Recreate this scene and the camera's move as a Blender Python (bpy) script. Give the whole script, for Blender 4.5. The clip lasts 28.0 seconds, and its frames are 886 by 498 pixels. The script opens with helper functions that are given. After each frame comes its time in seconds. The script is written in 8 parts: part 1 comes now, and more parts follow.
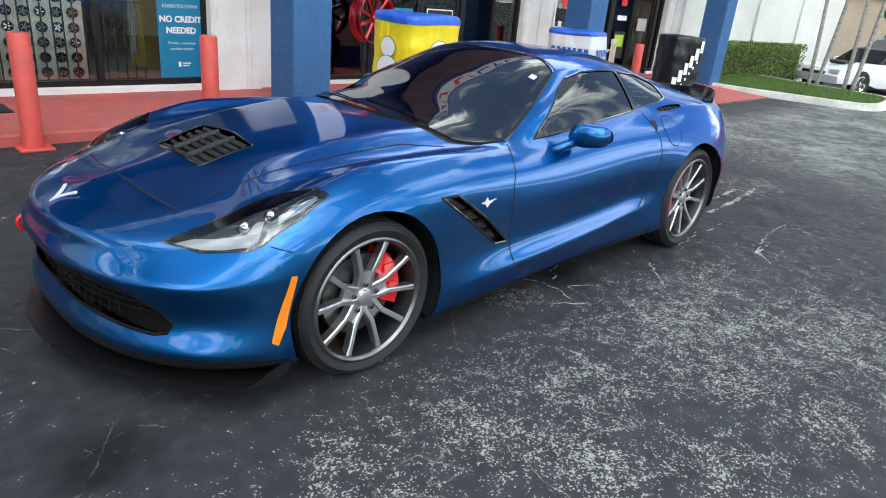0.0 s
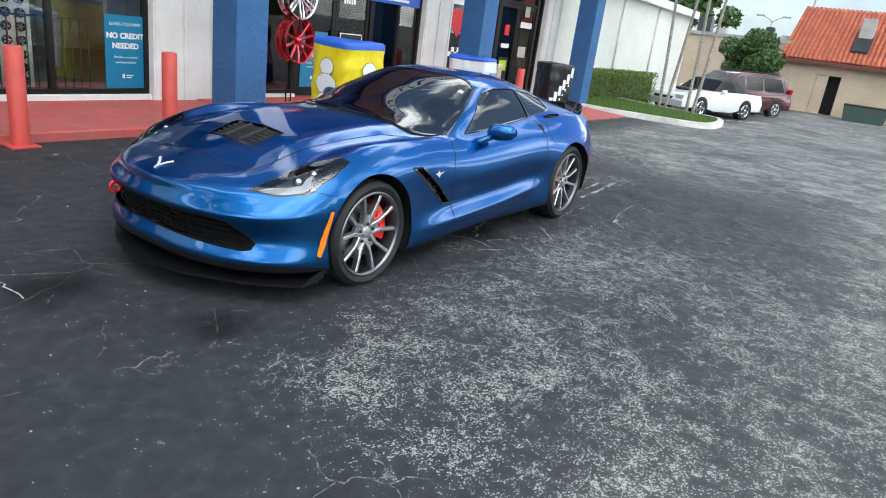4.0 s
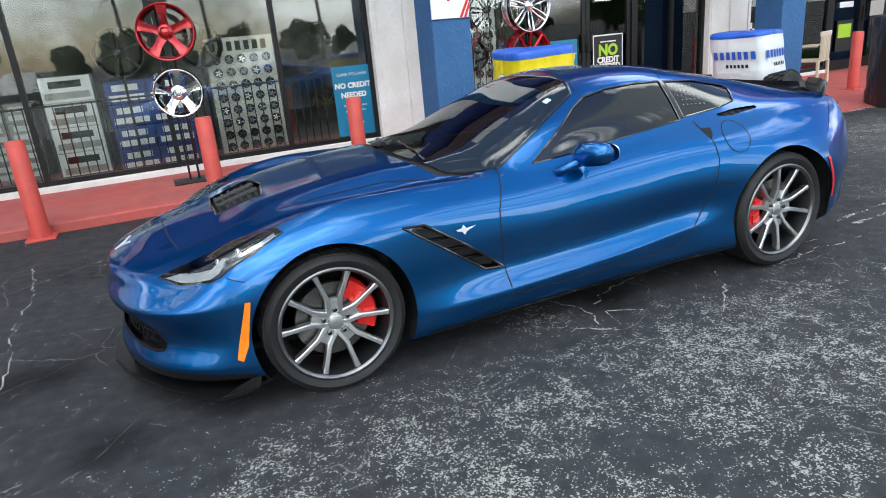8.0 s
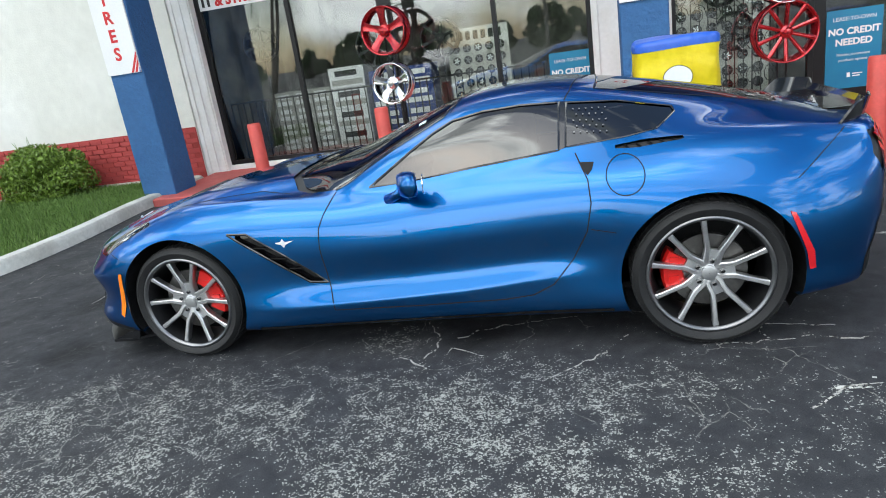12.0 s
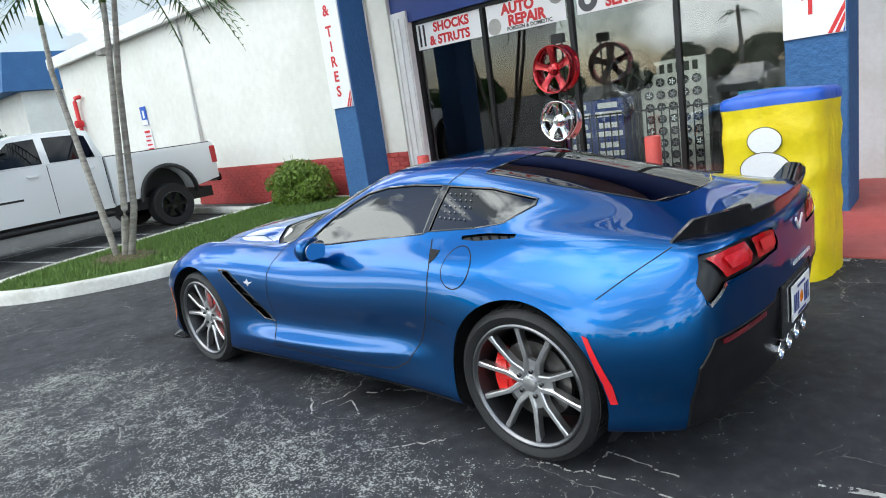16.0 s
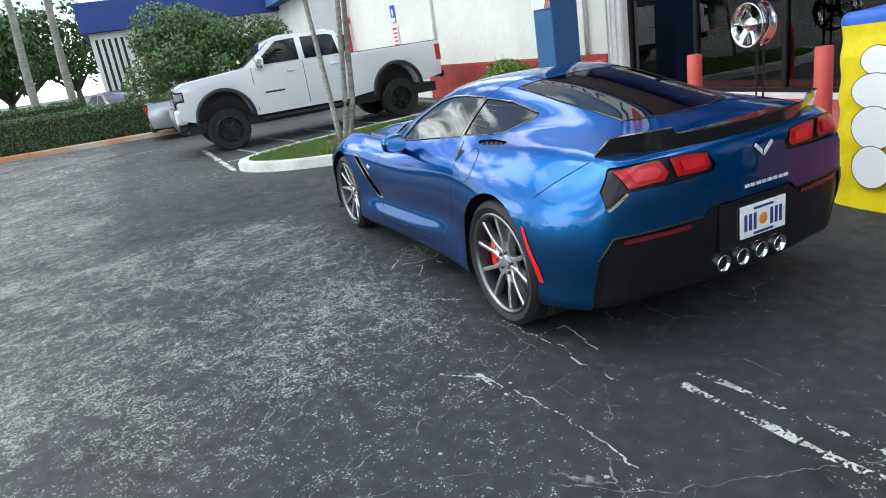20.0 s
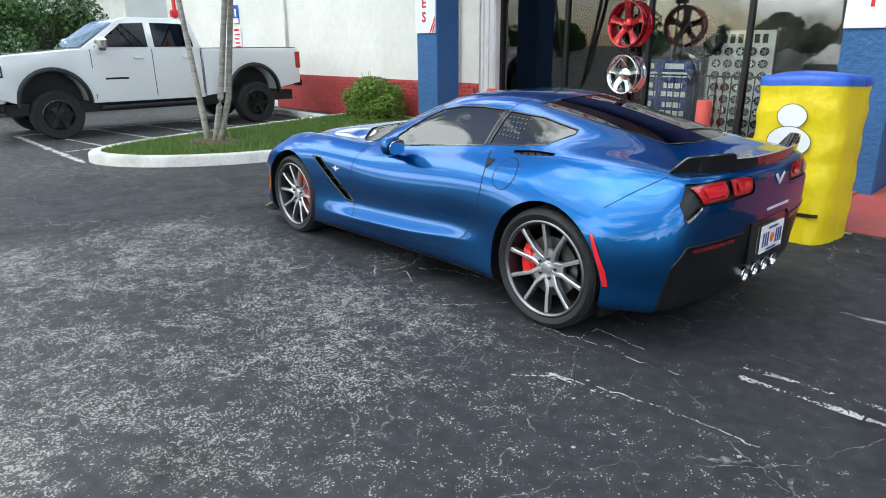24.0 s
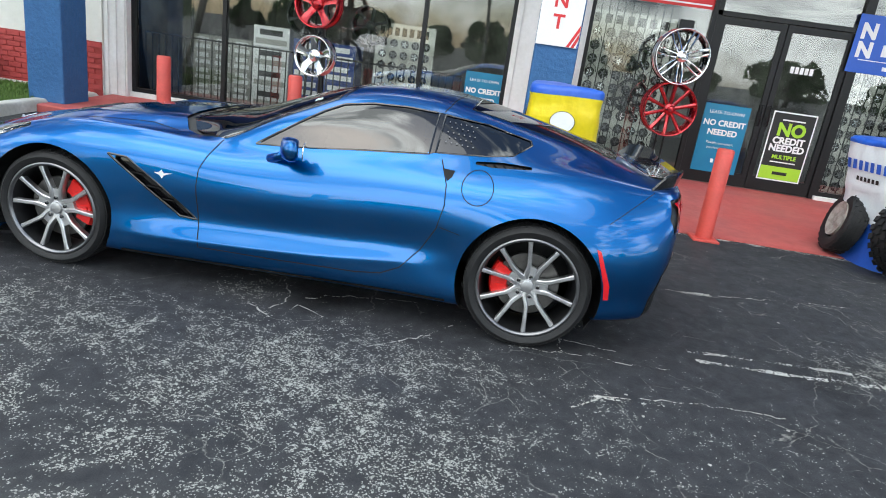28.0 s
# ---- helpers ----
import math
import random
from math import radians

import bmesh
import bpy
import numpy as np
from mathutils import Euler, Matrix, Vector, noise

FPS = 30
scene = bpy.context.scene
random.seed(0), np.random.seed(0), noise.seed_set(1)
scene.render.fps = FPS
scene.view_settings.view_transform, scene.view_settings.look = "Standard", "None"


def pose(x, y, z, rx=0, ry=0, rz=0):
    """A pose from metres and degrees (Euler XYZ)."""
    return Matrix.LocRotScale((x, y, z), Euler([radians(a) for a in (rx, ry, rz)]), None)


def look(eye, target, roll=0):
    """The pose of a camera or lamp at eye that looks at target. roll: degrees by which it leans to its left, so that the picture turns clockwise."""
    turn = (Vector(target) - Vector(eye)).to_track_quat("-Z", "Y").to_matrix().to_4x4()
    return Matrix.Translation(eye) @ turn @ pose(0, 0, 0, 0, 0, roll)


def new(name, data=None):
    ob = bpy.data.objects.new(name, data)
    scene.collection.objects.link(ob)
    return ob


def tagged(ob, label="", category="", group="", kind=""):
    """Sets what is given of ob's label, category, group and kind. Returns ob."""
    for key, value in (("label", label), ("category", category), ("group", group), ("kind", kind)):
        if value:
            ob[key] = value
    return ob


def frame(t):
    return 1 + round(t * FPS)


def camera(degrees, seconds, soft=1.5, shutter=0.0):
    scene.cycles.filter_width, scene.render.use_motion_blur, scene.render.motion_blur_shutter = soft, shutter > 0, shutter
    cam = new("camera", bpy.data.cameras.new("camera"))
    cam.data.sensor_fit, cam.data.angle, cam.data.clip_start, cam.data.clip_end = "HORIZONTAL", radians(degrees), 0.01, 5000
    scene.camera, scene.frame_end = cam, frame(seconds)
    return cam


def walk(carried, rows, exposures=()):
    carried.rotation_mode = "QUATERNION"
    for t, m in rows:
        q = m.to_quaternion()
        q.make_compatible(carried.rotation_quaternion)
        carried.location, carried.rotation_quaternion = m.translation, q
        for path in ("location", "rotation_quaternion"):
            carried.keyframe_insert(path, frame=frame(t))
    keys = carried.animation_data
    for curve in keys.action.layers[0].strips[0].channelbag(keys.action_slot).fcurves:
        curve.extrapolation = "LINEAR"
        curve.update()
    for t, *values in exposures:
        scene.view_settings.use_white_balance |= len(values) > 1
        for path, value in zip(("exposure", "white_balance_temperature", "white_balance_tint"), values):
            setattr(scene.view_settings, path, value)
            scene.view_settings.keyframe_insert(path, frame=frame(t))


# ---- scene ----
import itertools

cam = camera(69.0, 28.0, soft=1.0)
METRES, EYE, TILT, LEAN, TURN = 15.269, 1.487, 0.0, 0.0, -46.42
ROWS = [
    (0.0, 0.0, 0.0, 0.0, 1.96, -21.55, -4.98),
    (0.5, -0.0053, -0.0074, 0.0009, -0.95, -21.68, -6.13),
    (1.0, -0.0066, -0.03, 0.0031, -3.42, -21.18, -7.19),
    (1.5, -0.0147, -0.0507, 0.0042, -5.58, -20.64, -7.98),
    (2.0, -0.0256, -0.07, 0.0046, -6.65, -20.22, -7.78),
    (2.5, -0.0287, -0.0889, 0.0052, -6.92, -19.7, -7.82),
    (4.5, -0.0333, -0.0932, 0.0044, -8.39, -18.77, -6.9),
    (5.0, -0.0181, -0.08, 0.0046, -8.44, -18.74, -6.61),
    (5.5, -0.006, -0.0622, 0.003, -7.9, -18.65, -6.19),
    (6.0, 0.0082, -0.0466, 0.0037, -4.93, -18.85, -5.04),
    (6.5, 0.0303, -0.0334, 0.0025, 1.69, -18.82, -2.4),
    (7.0, 0.0464, -0.0204, 0.0019, 8.63, -18.62, 0.25),
    (7.5, 0.0616, -0.0038, 0.0025, 15.26, -18.56, 2.74),
    (8.0, 0.0813, 0.007, 0.0018, 22.11, -18.58, 4.98),
    (8.5, 0.1028, 0.0177, 0.0032, 28.14, -18.59, 6.45),
    (9.0, 0.1195, 0.033, 0.0025, 33.71, -18.41, 7.09),
    (9.5, 0.14, 0.0467, 0.002, 39.2, -18.5, 7.73),
    (10.0, 0.1616, 0.0615, 0.0024, 43.79, -18.59, 8.0),
    (10.5, 0.174, 0.0804, 0.0015, 47.6, -18.46, 7.96),
    (11.0, 0.1852, 0.0984, 0.0022, 51.35, -18.32, 7.94),
    (11.5, 0.2022, 0.1166, 0.001, 54.76, -18.06, 7.81),
    (12.0, 0.2219, 0.1263, -0.0007, 58.49, -17.37, 7.98),
    (12.5, 0.2396, 0.1373, 0.0002, 63.77, -16.37, 8.44),
    (14.5, 0.2884, 0.2065, 0.001, 78.44, -12.98, 8.14),
    (15.0, 0.2865, 0.2247, 0.0022, 81.37, -12.78, 8.08),
    (15.5, 0.2757, 0.2409, 0.0014, 84.61, -12.46, 7.94),
    (16.0, 0.2677, 0.2582, 0.0019, 87.19, -12.51, 8.12),
    (16.5, 0.2645, 0.2797, 0.0018, 91.71, -12.32, 8.54),
    (17.0, 0.2593, 0.2937, 0.0012, 97.27, -13.33, 9.32),
    (17.5, 0.2522, 0.3036, -0.0005, 101.18, -15.21, 9.54),
    (18.0, 0.2547, 0.3179, -0.0019, 105.5, -16.86, 10.27),
    (18.5, 0.2613, 0.3306, -0.0023, 108.22, -18.05, 10.39),
    (19.0, 0.2744, 0.3337, -0.002, 109.12, -18.4, 9.79),
    (19.5, 0.2896, 0.3374, -0.0005, 109.69, -18.41, 8.93),
    (20.0, 0.3054, 0.3434, 0.001, 110.49, -18.12, 8.29),
    (20.5, 0.3191, 0.346, 0.0026, 111.26, -17.88, 7.56),
    (22.5, 0.3312, 0.2994, 0.0027, 104.75, -17.64, 3.92),
    (23.0, 0.3304, 0.2866, 0.0025, 100.43, -17.57, 2.39),
    (23.5, 0.3315, 0.2705, 0.0035, 96.88, -17.43, 1.28),
    (24.0, 0.3268, 0.2565, 0.0021, 93.66, -17.55, 0.38),
    (24.5, 0.3183, 0.2395, 0.0019, 88.84, -17.69, -1.03),
    (25.0, 0.3157, 0.2203, 0.0014, 81.51, -17.61, -3.53),
    (25.5, 0.3129, 0.2008, 0.0022, 75.86, -17.65, -4.97),
    (26.0, 0.302, 0.1831, 0.0013, 70.42, -17.68, -6.08),
    (26.5, 0.2922, 0.1647, 0.0004, 63.69, -17.72, -7.62),
    (27.0, 0.2821, 0.1449, 0.0016, 59.33, -17.7, -8.17),
    (27.5, 0.2649, 0.1329, 0.0009, 56.43, -17.63, -7.86),
    (28.0, 0.2488, 0.1213, 0.001, 53.4, -17.69, -7.69),
]
def drift(t):
    """A slow slide of the second half of the walk, taken up between its first two stretches."""
    u = min(1.0, max(0.0, (t - 11.0) / 4.0))
    return u * u * (3 - 2 * u)


walk(cam, [(t, pose(-2.841 + .022 * drift(t), -2.656 - .014 * drift(t), EYE + .012 * drift(t), TILT, LEAN, TURN) @ pose(METRES * x, METRES * y, METRES * z, 90 + pitch, roll, yaw)) for t, x, y, z, yaw, pitch, roll in ROWS],
     exposures=[(0.0, 0.77, 6400, 5), (28.0, 0.77, 6400, 5)])

# ---- world, sun, exposure ----
SUN_EL, SUN_AZ = radians(52), radians(200)
world = bpy.data.worlds.new("sky")
scene.world = world
world.use_nodes = True
wn, wl = world.node_tree.nodes, world.node_tree.links
wn.clear()
w_out = wn.new("ShaderNodeOutputWorld")
w_bg = wn.new("ShaderNodeBackground")
w_sky = wn.new("ShaderNodeTexSky")
w_sky.sky_type, w_sky.sun_disc = "NISHITA", False
w_sky.sun_elevation, w_sky.sun_rotation = SUN_EL, SUN_AZ
w_sky.air_density, w_sky.dust_density = 1.0, 1.5
w_map = wn.new("ShaderNodeMapping")
w_map.inputs["Scale"].default_value = (1.0, 1.0, 1.9)
w_map.inputs["Location"].default_value = (0.40, 0.20, 0.0)
w_co = wn.new("ShaderNodeTexCoord")
w_noise = wn.new("ShaderNodeTexNoise")
w_noise.inputs["Scale"].default_value = 2.0
w_noise.inputs["Detail"].default_value = 7.0
w_noise.inputs["Roughness"].default_value = 0.58
w_ramp = wn.new("ShaderNodeValToRGB")
w_ramp.color_ramp.elements[0].position, w_ramp.color_ramp.elements[1].position = 0.45, 0.53
w_noise2 = wn.new("ShaderNodeTexNoise")
w_noise2.inputs["Scale"].default_value = 3.2
w_noise2.inputs["Detail"].default_value = 8.0
w_noise2.inputs["Roughness"].default_value = 0.52
w_cl = wn.new("ShaderNodeValToRGB")
w_cl.color_ramp.elements[0].position, w_cl.color_ramp.elements[1].position = 0.47, 0.57
w_cl.color_ramp.elements[0].color, w_cl.color_ramp.elements[1].color = (2.8, 3.2, 3.6, 1), (18.0, 18.6, 18.8, 1)
w_mix = wn.new("ShaderNodeMix")
w_mix.data_type = "RGBA"
wl.new(w_co.outputs["Generated"], w_map.inputs["Vector"])
wl.new(w_map.outputs["Vector"], w_noise.inputs["Vector"])
wl.new(w_map.outputs["Vector"], w_noise2.inputs["Vector"])
wl.new(w_noise.outputs["Fac"], w_ramp.inputs["Fac"])
wl.new(w_noise2.outputs["Fac"], w_cl.inputs["Fac"])
wl.new(w_ramp.outputs["Color"], w_mix.inputs["Factor"])
wl.new(w_sky.outputs["Color"], w_mix.inputs[6])
wl.new(w_cl.outputs["Color"], w_mix.inputs[7])
wl.new(w_mix.outputs[2], w_bg.inputs["Color"])
w_bg.inputs["Strength"].default_value = 0.15
wl.new(w_bg.outputs["Background"], w_out.inputs["Surface"])
sun_data = bpy.data.lights.new("sun", "SUN")
sun_data.energy, sun_data.angle, sun_data.color = 0.7, radians(60), (1.0, 0.985, 0.95)
sun = new("sun", sun_data)
_d = Vector((math.sin(SUN_AZ) * math.cos(SUN_EL), math.cos(SUN_AZ) * math.cos(SUN_EL), math.sin(SUN_EL)))
sun.matrix_world = look(_d * 60, (0, 0, 0))

# added fill lamps just inside the shop glass, in place of sky light
for x0, x1 in ((-4.6, 0.9), (1.95, 6.85), (7.9, 12.1)):
    lamp_data = bpy.data.lights.new("window_daylight", "AREA")
    lamp_data.shape, lamp_data.size, lamp_data.size_y, lamp_data.energy, lamp_data.color = "RECTANGLE", x1 - x0, 2.2, 5.0 * (x1 - x0), (0.95, 1.0, 1.0)
    lamp = new("window_daylight", lamp_data)
    lamp.matrix_world = look(((x0 + x1) / 2, 5.46, 1.6), ((x0 + x1) / 2, 9.0, 1.3))


# ---- materials ----
def rgba(c):
    return (c[0], c[1], c[2], 1.0)


def material(name, base, rough=0.6, metal=0.0, coat=0.0, vary=0.0, scale=6.0, second=None, bump=0.0, bump_scale=60.0,
             spec=0.5, coat_rough=0.03, stretch=(1, 1, 1), patch=(0.4, 0.62), rough_vary=0.0, obj_vary=0.0):
    """A surface with variation at two scales: large patches towards a second colour, and fine grain; and a fine relief."""
    m = bpy.data.materials.new(name)
    m.use_nodes = True
    n, l = m.node_tree.nodes, m.node_tree.links
    b = n["Principled BSDF"]
    b.inputs["Base Color"].default_value = rgba(base)
    b.inputs["Roughness"].default_value = rough
    b.inputs["Metallic"].default_value = metal
    b.inputs["Coat Weight"].default_value = coat
    b.inputs["Coat Roughness"].default_value = coat_rough
    b.inputs["Specular IOR Level"].default_value = spec
    if vary or second or bump or rough_vary or obj_vary:
        co = n.new("ShaderNodeTexCoord")
        mp = n.new("ShaderNodeMapping")
        mp.inputs["Scale"].default_value = stretch
        l.new(co.outputs["Object"], mp.inputs["Vector"])
    col = None
    if second:
        big = n.new("ShaderNodeTexNoise")
        big.inputs["Scale"].default_value, big.inputs["Detail"].default_value = scale, 7
        l.new(mp.outputs["Vector"], big.inputs["Vector"])
        rp = n.new("ShaderNodeValToRGB")
        rp.color_ramp.elements[0].position, rp.color_ramp.elements[1].position = patch
        rp.color_ramp.elements[0].color, rp.color_ramp.elements[1].color = rgba(base), rgba(second)
        l.new(big.outputs["Fac"], rp.inputs["Fac"])
        col = rp.outputs["Color"]
    if vary:
        fine = n.new("ShaderNodeTexNoise")
        fine.inputs["Scale"].default_value, fine.inputs["Detail"].default_value = scale * 9, 4
        l.new(mp.outputs["Vector"], fine.inputs["Vector"])
        mr = n.new("ShaderNodeMapRange")
        mr.inputs[1].default_value, mr.inputs[2].default_value = 0.25, 0.75
        mr.inputs[3].default_value, mr.inputs[4].default_value = 1 - vary, 1 + vary
        l.new(fine.outputs["Fac"], mr.inputs[0])
        mx = n.new("ShaderNodeMix")
        mx.data_type, mx.blend_type = "RGBA", "MULTIPLY"
        mx.inputs["Factor"].default_value = 1.0
        mx.inputs[6].default_value = rgba(base)
        if col:
            l.new(col, mx.inputs[6])
        l.new(mr.outputs[0], mx.inputs[7])
        col = mx.outputs[2]
    if obj_vary:
        oi = n.new("ShaderNodeObjectInfo")
        geo = n.new("ShaderNodeNewGeometry")
        ad = n.new("ShaderNodeMath")
        ad.operation = "ADD"
        l.new(oi.outputs["Random"], ad.inputs[0])
        l.new(geo.outputs["Random Per Island"], ad.inputs[1])
        mr2 = n.new("ShaderNodeMapRange")
        mr2.inputs[1].default_value, mr2.inputs[2].default_value = 0.0, 2.0
        mr2.inputs[3].default_value, mr2.inputs[4].default_value = 1 - obj_vary, 1 + obj_vary
        l.new(ad.outputs[0], mr2.inputs[0])
        mx2 = n.new("ShaderNodeMix")
        mx2.data_type, mx2.blend_type = "RGBA", "MULTIPLY"
        mx2.inputs["Factor"].default_value = 1.0
        mx2.inputs[6].default_value = rgba(base)
        if col:
            l.new(col, mx2.inputs[6])
        l.new(mr2.outputs[0], mx2.inputs[7])
        col = mx2.outputs[2]
    if col:
        l.new(col, b.inputs["Base Color"])
    if rough_vary:
        rn = n.new("ShaderNodeTexNoise")
        rn.inputs["Scale"].default_value, rn.inputs["Detail"].default_value = scale * 2, 6
        l.new(mp.outputs["Vector"], rn.inputs["Vector"])
        mr3 = n.new("ShaderNodeMapRange")
        mr3.inputs[1].default_value, mr3.inputs[2].default_value = 0.3, 0.7
        mr3.inputs[3].default_value, mr3.inputs[4].default_value = max(0.02, rough - rough_vary), min(1, rough + rough_vary)
        l.new(rn.outputs["Fac"], mr3.inputs[0])
        l.new(mr3.outputs[0], b.inputs["Roughness"])
    if bump:
        bn = n.new("ShaderNodeTexNoise")
        bn.inputs["Scale"].default_value, bn.inputs["Detail"].default_value = bump_scale, 5
        l.new(mp.outputs["Vector"], bn.inputs["Vector"])
        bp = n.new("ShaderNodeBump")
        bp.inputs["Strength"].default_value, bp.inputs["Distance"].default_value = bump, 0.02
        l.new(bn.outputs["Fac"], bp.inputs["Height"])
        l.new(bp.outputs["Normal"], b.inputs["Normal"])
    return m


def glass_material(name, tint, transmit=1.0, rough=0.0, alpha_tint=None):
    """Thin tinted glass: a clear tinted sheet under a mirror-like surface."""
    m = bpy.data.materials.new(name)
    m.use_nodes = True
    n, l = m.node_tree.nodes, m.node_tree.links
    n.clear()
    out = n.new("ShaderNodeOutputMaterial")
    tr = n.new("ShaderNodeBsdfTransparent")
    tr.inputs["Color"].default_value = rgba(tint)
    gl = n.new("ShaderNodeBsdfGlossy")
    gl.inputs["Roughness"].default_value = rough
    fr = n.new("ShaderNodeFresnel")
    fr.inputs["IOR"].default_value = transmit
    mx = n.new("ShaderNodeMixShader")
    l.new(fr.outputs[0], mx.inputs[0])
    l.new(tr.outputs[0], mx.inputs[1])
    l.new(gl.outputs[0], mx.inputs[2])
    l.new(mx.outputs[0], out.inputs["Surface"])
    return m


def asphalt_material():
    """Old worn asphalt: dark binder, pale stones laid bare in patches and lanes, hairline cracks, sealed darker areas."""
    m = bpy.data.materials.new("worn_asphalt")
    m.use_nodes = True
    n, l = m.node_tree.nodes, m.node_tree.links
    b = n["Principled BSDF"]
    co = n.new("ShaderNodeTexCoord")

    def tex(kind, scale, detail=6, rough=0.6, vec=None):
        t = n.new(kind)
        t.inputs["Scale"].default_value = scale
        if "Detail" in t.inputs:
            t.inputs["Detail"].default_value, t.inputs["Roughness"].default_value = detail, rough
        l.new(vec or co.outputs["Object"], t.inputs["Vector"])
        return t

    def rng(src, a, c, lo=0.0, hi=1.0):
        r = n.new("ShaderNodeMapRange")
        r.inputs[1].default_value, r.inputs[2].default_value, r.inputs[3].default_value, r.inputs[4].default_value = a, c, lo, hi
        l.new(src, r.inputs[0])
        return r.outputs[0]

    def op(kind, a, c):
        r = n.new("ShaderNodeMath")
        r.operation = kind
        for i, v in ((0, a), (1, c)):
            if isinstance(v, (int, float)):
                r.inputs[i].default_value = v
            else:
                l.new(v, r.inputs[i])
        return r.outputs[0]

    def mixc(f, a, c):
        r = n.new("ShaderNodeMix")
        r.data_type = "RGBA"
        l.new(f, r.inputs["Factor"])
        for i, v in ((6, a), (7, c)):
            if isinstance(v, tuple):
                r.inputs[i].default_value = rgba(v)
            else:
                l.new(v, r.inputs[i])
        return r.outputs[2]

    def warped(src, scale, amount):
        t = tex("ShaderNodeTexNoise", scale, 3, 0.6, src)
        r = n.new("ShaderNodeMix")
        r.data_type, r.blend_type = "RGBA", "LINEAR_LIGHT"
        r.inputs["Factor"].default_value = amount
        l.new(src or co.outputs["Object"], r.inputs[6])
        l.new(t.outputs["Color"], r.inputs[7])
        return r.outputs[2]

    vec = warped(None, 1.3, 0.30)
    jag = warped(warped(None, 2.2, 0.12), 14.0, 0.022)
    sep = n.new("ShaderNodeSeparateXYZ")
    l.new(vec, sep.inputs[0])
    X, Y = sep.outputs[0], sep.outputs[1]

    def spot(x, y, r0, r1, squash=1.0):
        """1 inside a ragged round patch, 0 outside it."""
        dx, dy = op("SUBTRACT", X, x), op("MULTIPLY", op("SUBTRACT", Y, y), squash)
        return rng(op("SQRT", op("ADD", op("MULTIPLY", dx, dx), op("MULTIPLY", dy, dy)), 0.0), r0, r1, 1.0, 0.0)

    def both_of(*fs):
        out = fs[0]
        for q in fs[1:]:
            out = op("MAXIMUM", out, q)
        return out

    wear = tex("ShaderNodeTexNoise", 0.55, 5, 0.62)
    wear2 = tex("ShaderNodeTexNoise", 3.0, 6, 0.66, vec)
    wear3 = tex("ShaderNodeTexNoise", 11.0, 4, 0.6)
    speck = tex("ShaderNodeTexNoise", 88.0, 3, 0.55)
    speck2 = tex("ShaderNodeTexNoise", 30.0, 4, 0.66)
    grain = tex("ShaderNodeTexNoise", 260.0, 3)
    # where the binder has gone: the drive lane, the ground before the bays, patches by the kerb
    lane = rng(Y, -2.3, -3.3)
    bay = op("MULTIPLY", rng(Y, -0.75, -1.35), op("MULTIPLY", rng(X, -2.9, -2.35), rng(X, 2.1, 0.9, 0.35, 1.0)))
    east = op("MULTIPLY", rng(X, 3.6, 6.5), rng(Y, 2.4, 1.2))
    west = op("MULTIPLY", rng(X, -4.0, -6.0), 0.45)
    pat = both_of(spot(-1.15, -1.25, 0.15, 0.55), spot(-2.24, -1.45, 0.1, 0.4), spot(-0.2, -0.72, 0.05, 0.32), spot(0.6, -1.33, 0.15, 0.5), spot(-0.5, -2.2, 0.3, 0.8), spot(3.75, -0.5, 0.3, 0.9, 1.6))
    place = both_of(op("MULTIPLY", lane, 0.92), op("MULTIPLY", bay, 0.86), op("MULTIPLY", east, 1.12), west, op("MULTIPLY", pat, 0.78), 0.05)
    amount = op("MULTIPLY", place, op("ADD", rng(wear2.outputs["Fac"], 0.34, 0.64, 0.22, 0.92), rng(wear.outputs["Fac"], 0.35, 0.65, -0.20, 0.25)))
    amount = op("ADD", amount, rng(wear3.outputs["Fac"], 0.35, 0.65, -0.22, 0.22))
    thr = op("SUBTRACT", 0.665, op("MULTIPLY", amount, 0.185))
    chips = tex("ShaderNodeTexVoronoi", 150.0, vec=warped(None, 70.0, 0.008))
    chips.inputs["Detail"].default_value = 0.0
    hue = n.new("ShaderNodeSeparateColor")
    l.new(chips.outputs["Color"], hue.inputs[0])
    share = op("MULTIPLY", op("SUBTRACT", op("ADD", rng(speck2.outputs["Fac"], 0.35, 0.65, -0.22, 0.22), amount), 0.16), 0.70)
    fine = op("MULTIPLY", op("SUBTRACT", share, op("ADD", hue.outputs[0], rng(chips.outputs["Distance"], 0.40, 0.80, 0.0, 0.2))), 14.0)
    broad = op("MULTIPLY", op("SUBTRACT", speck2.outputs["Fac"], op("ADD", thr, 0.075)), 40.0)
    stc = n.new("ShaderNodeClamp")
    l.new(op("MAXIMUM", fine, broad), stc.inputs[0])
    stones = stc.outputs[0]
    dark = mixc(rng(grain.outputs["Fac"], 0.3, 0.7), (0.0190, 0.0200, 0.0230), (0.050, 0.052, 0.058))
    far = op("ADD", op("MULTIPLY", both_of(lane, east, west), op("MULTIPLY", rng(wear.outputs["Fac"], 0.30, 0.70, 0.22, 0.55), rng(wear2.outputs["Fac"], 0.40, 0.60, 0.45, 1.45))), op("MULTIPLY", amount, 0.12))
    dust = mixc(far, dark, (0.13, 0.13, 0.12))
    tone = n.new("ShaderNodeMix")
    tone.data_type, tone.blend_type = "RGBA", "MULTIPLY"
    tone.inputs["Factor"].default_value = 1.0
    l.new(dust, tone.inputs[6])
    l.new(rng(wear3.outputs["Fac"], 0.32, 0.68, 0.80, 1.22), tone.inputs[7])
    dust = tone.outputs[2]
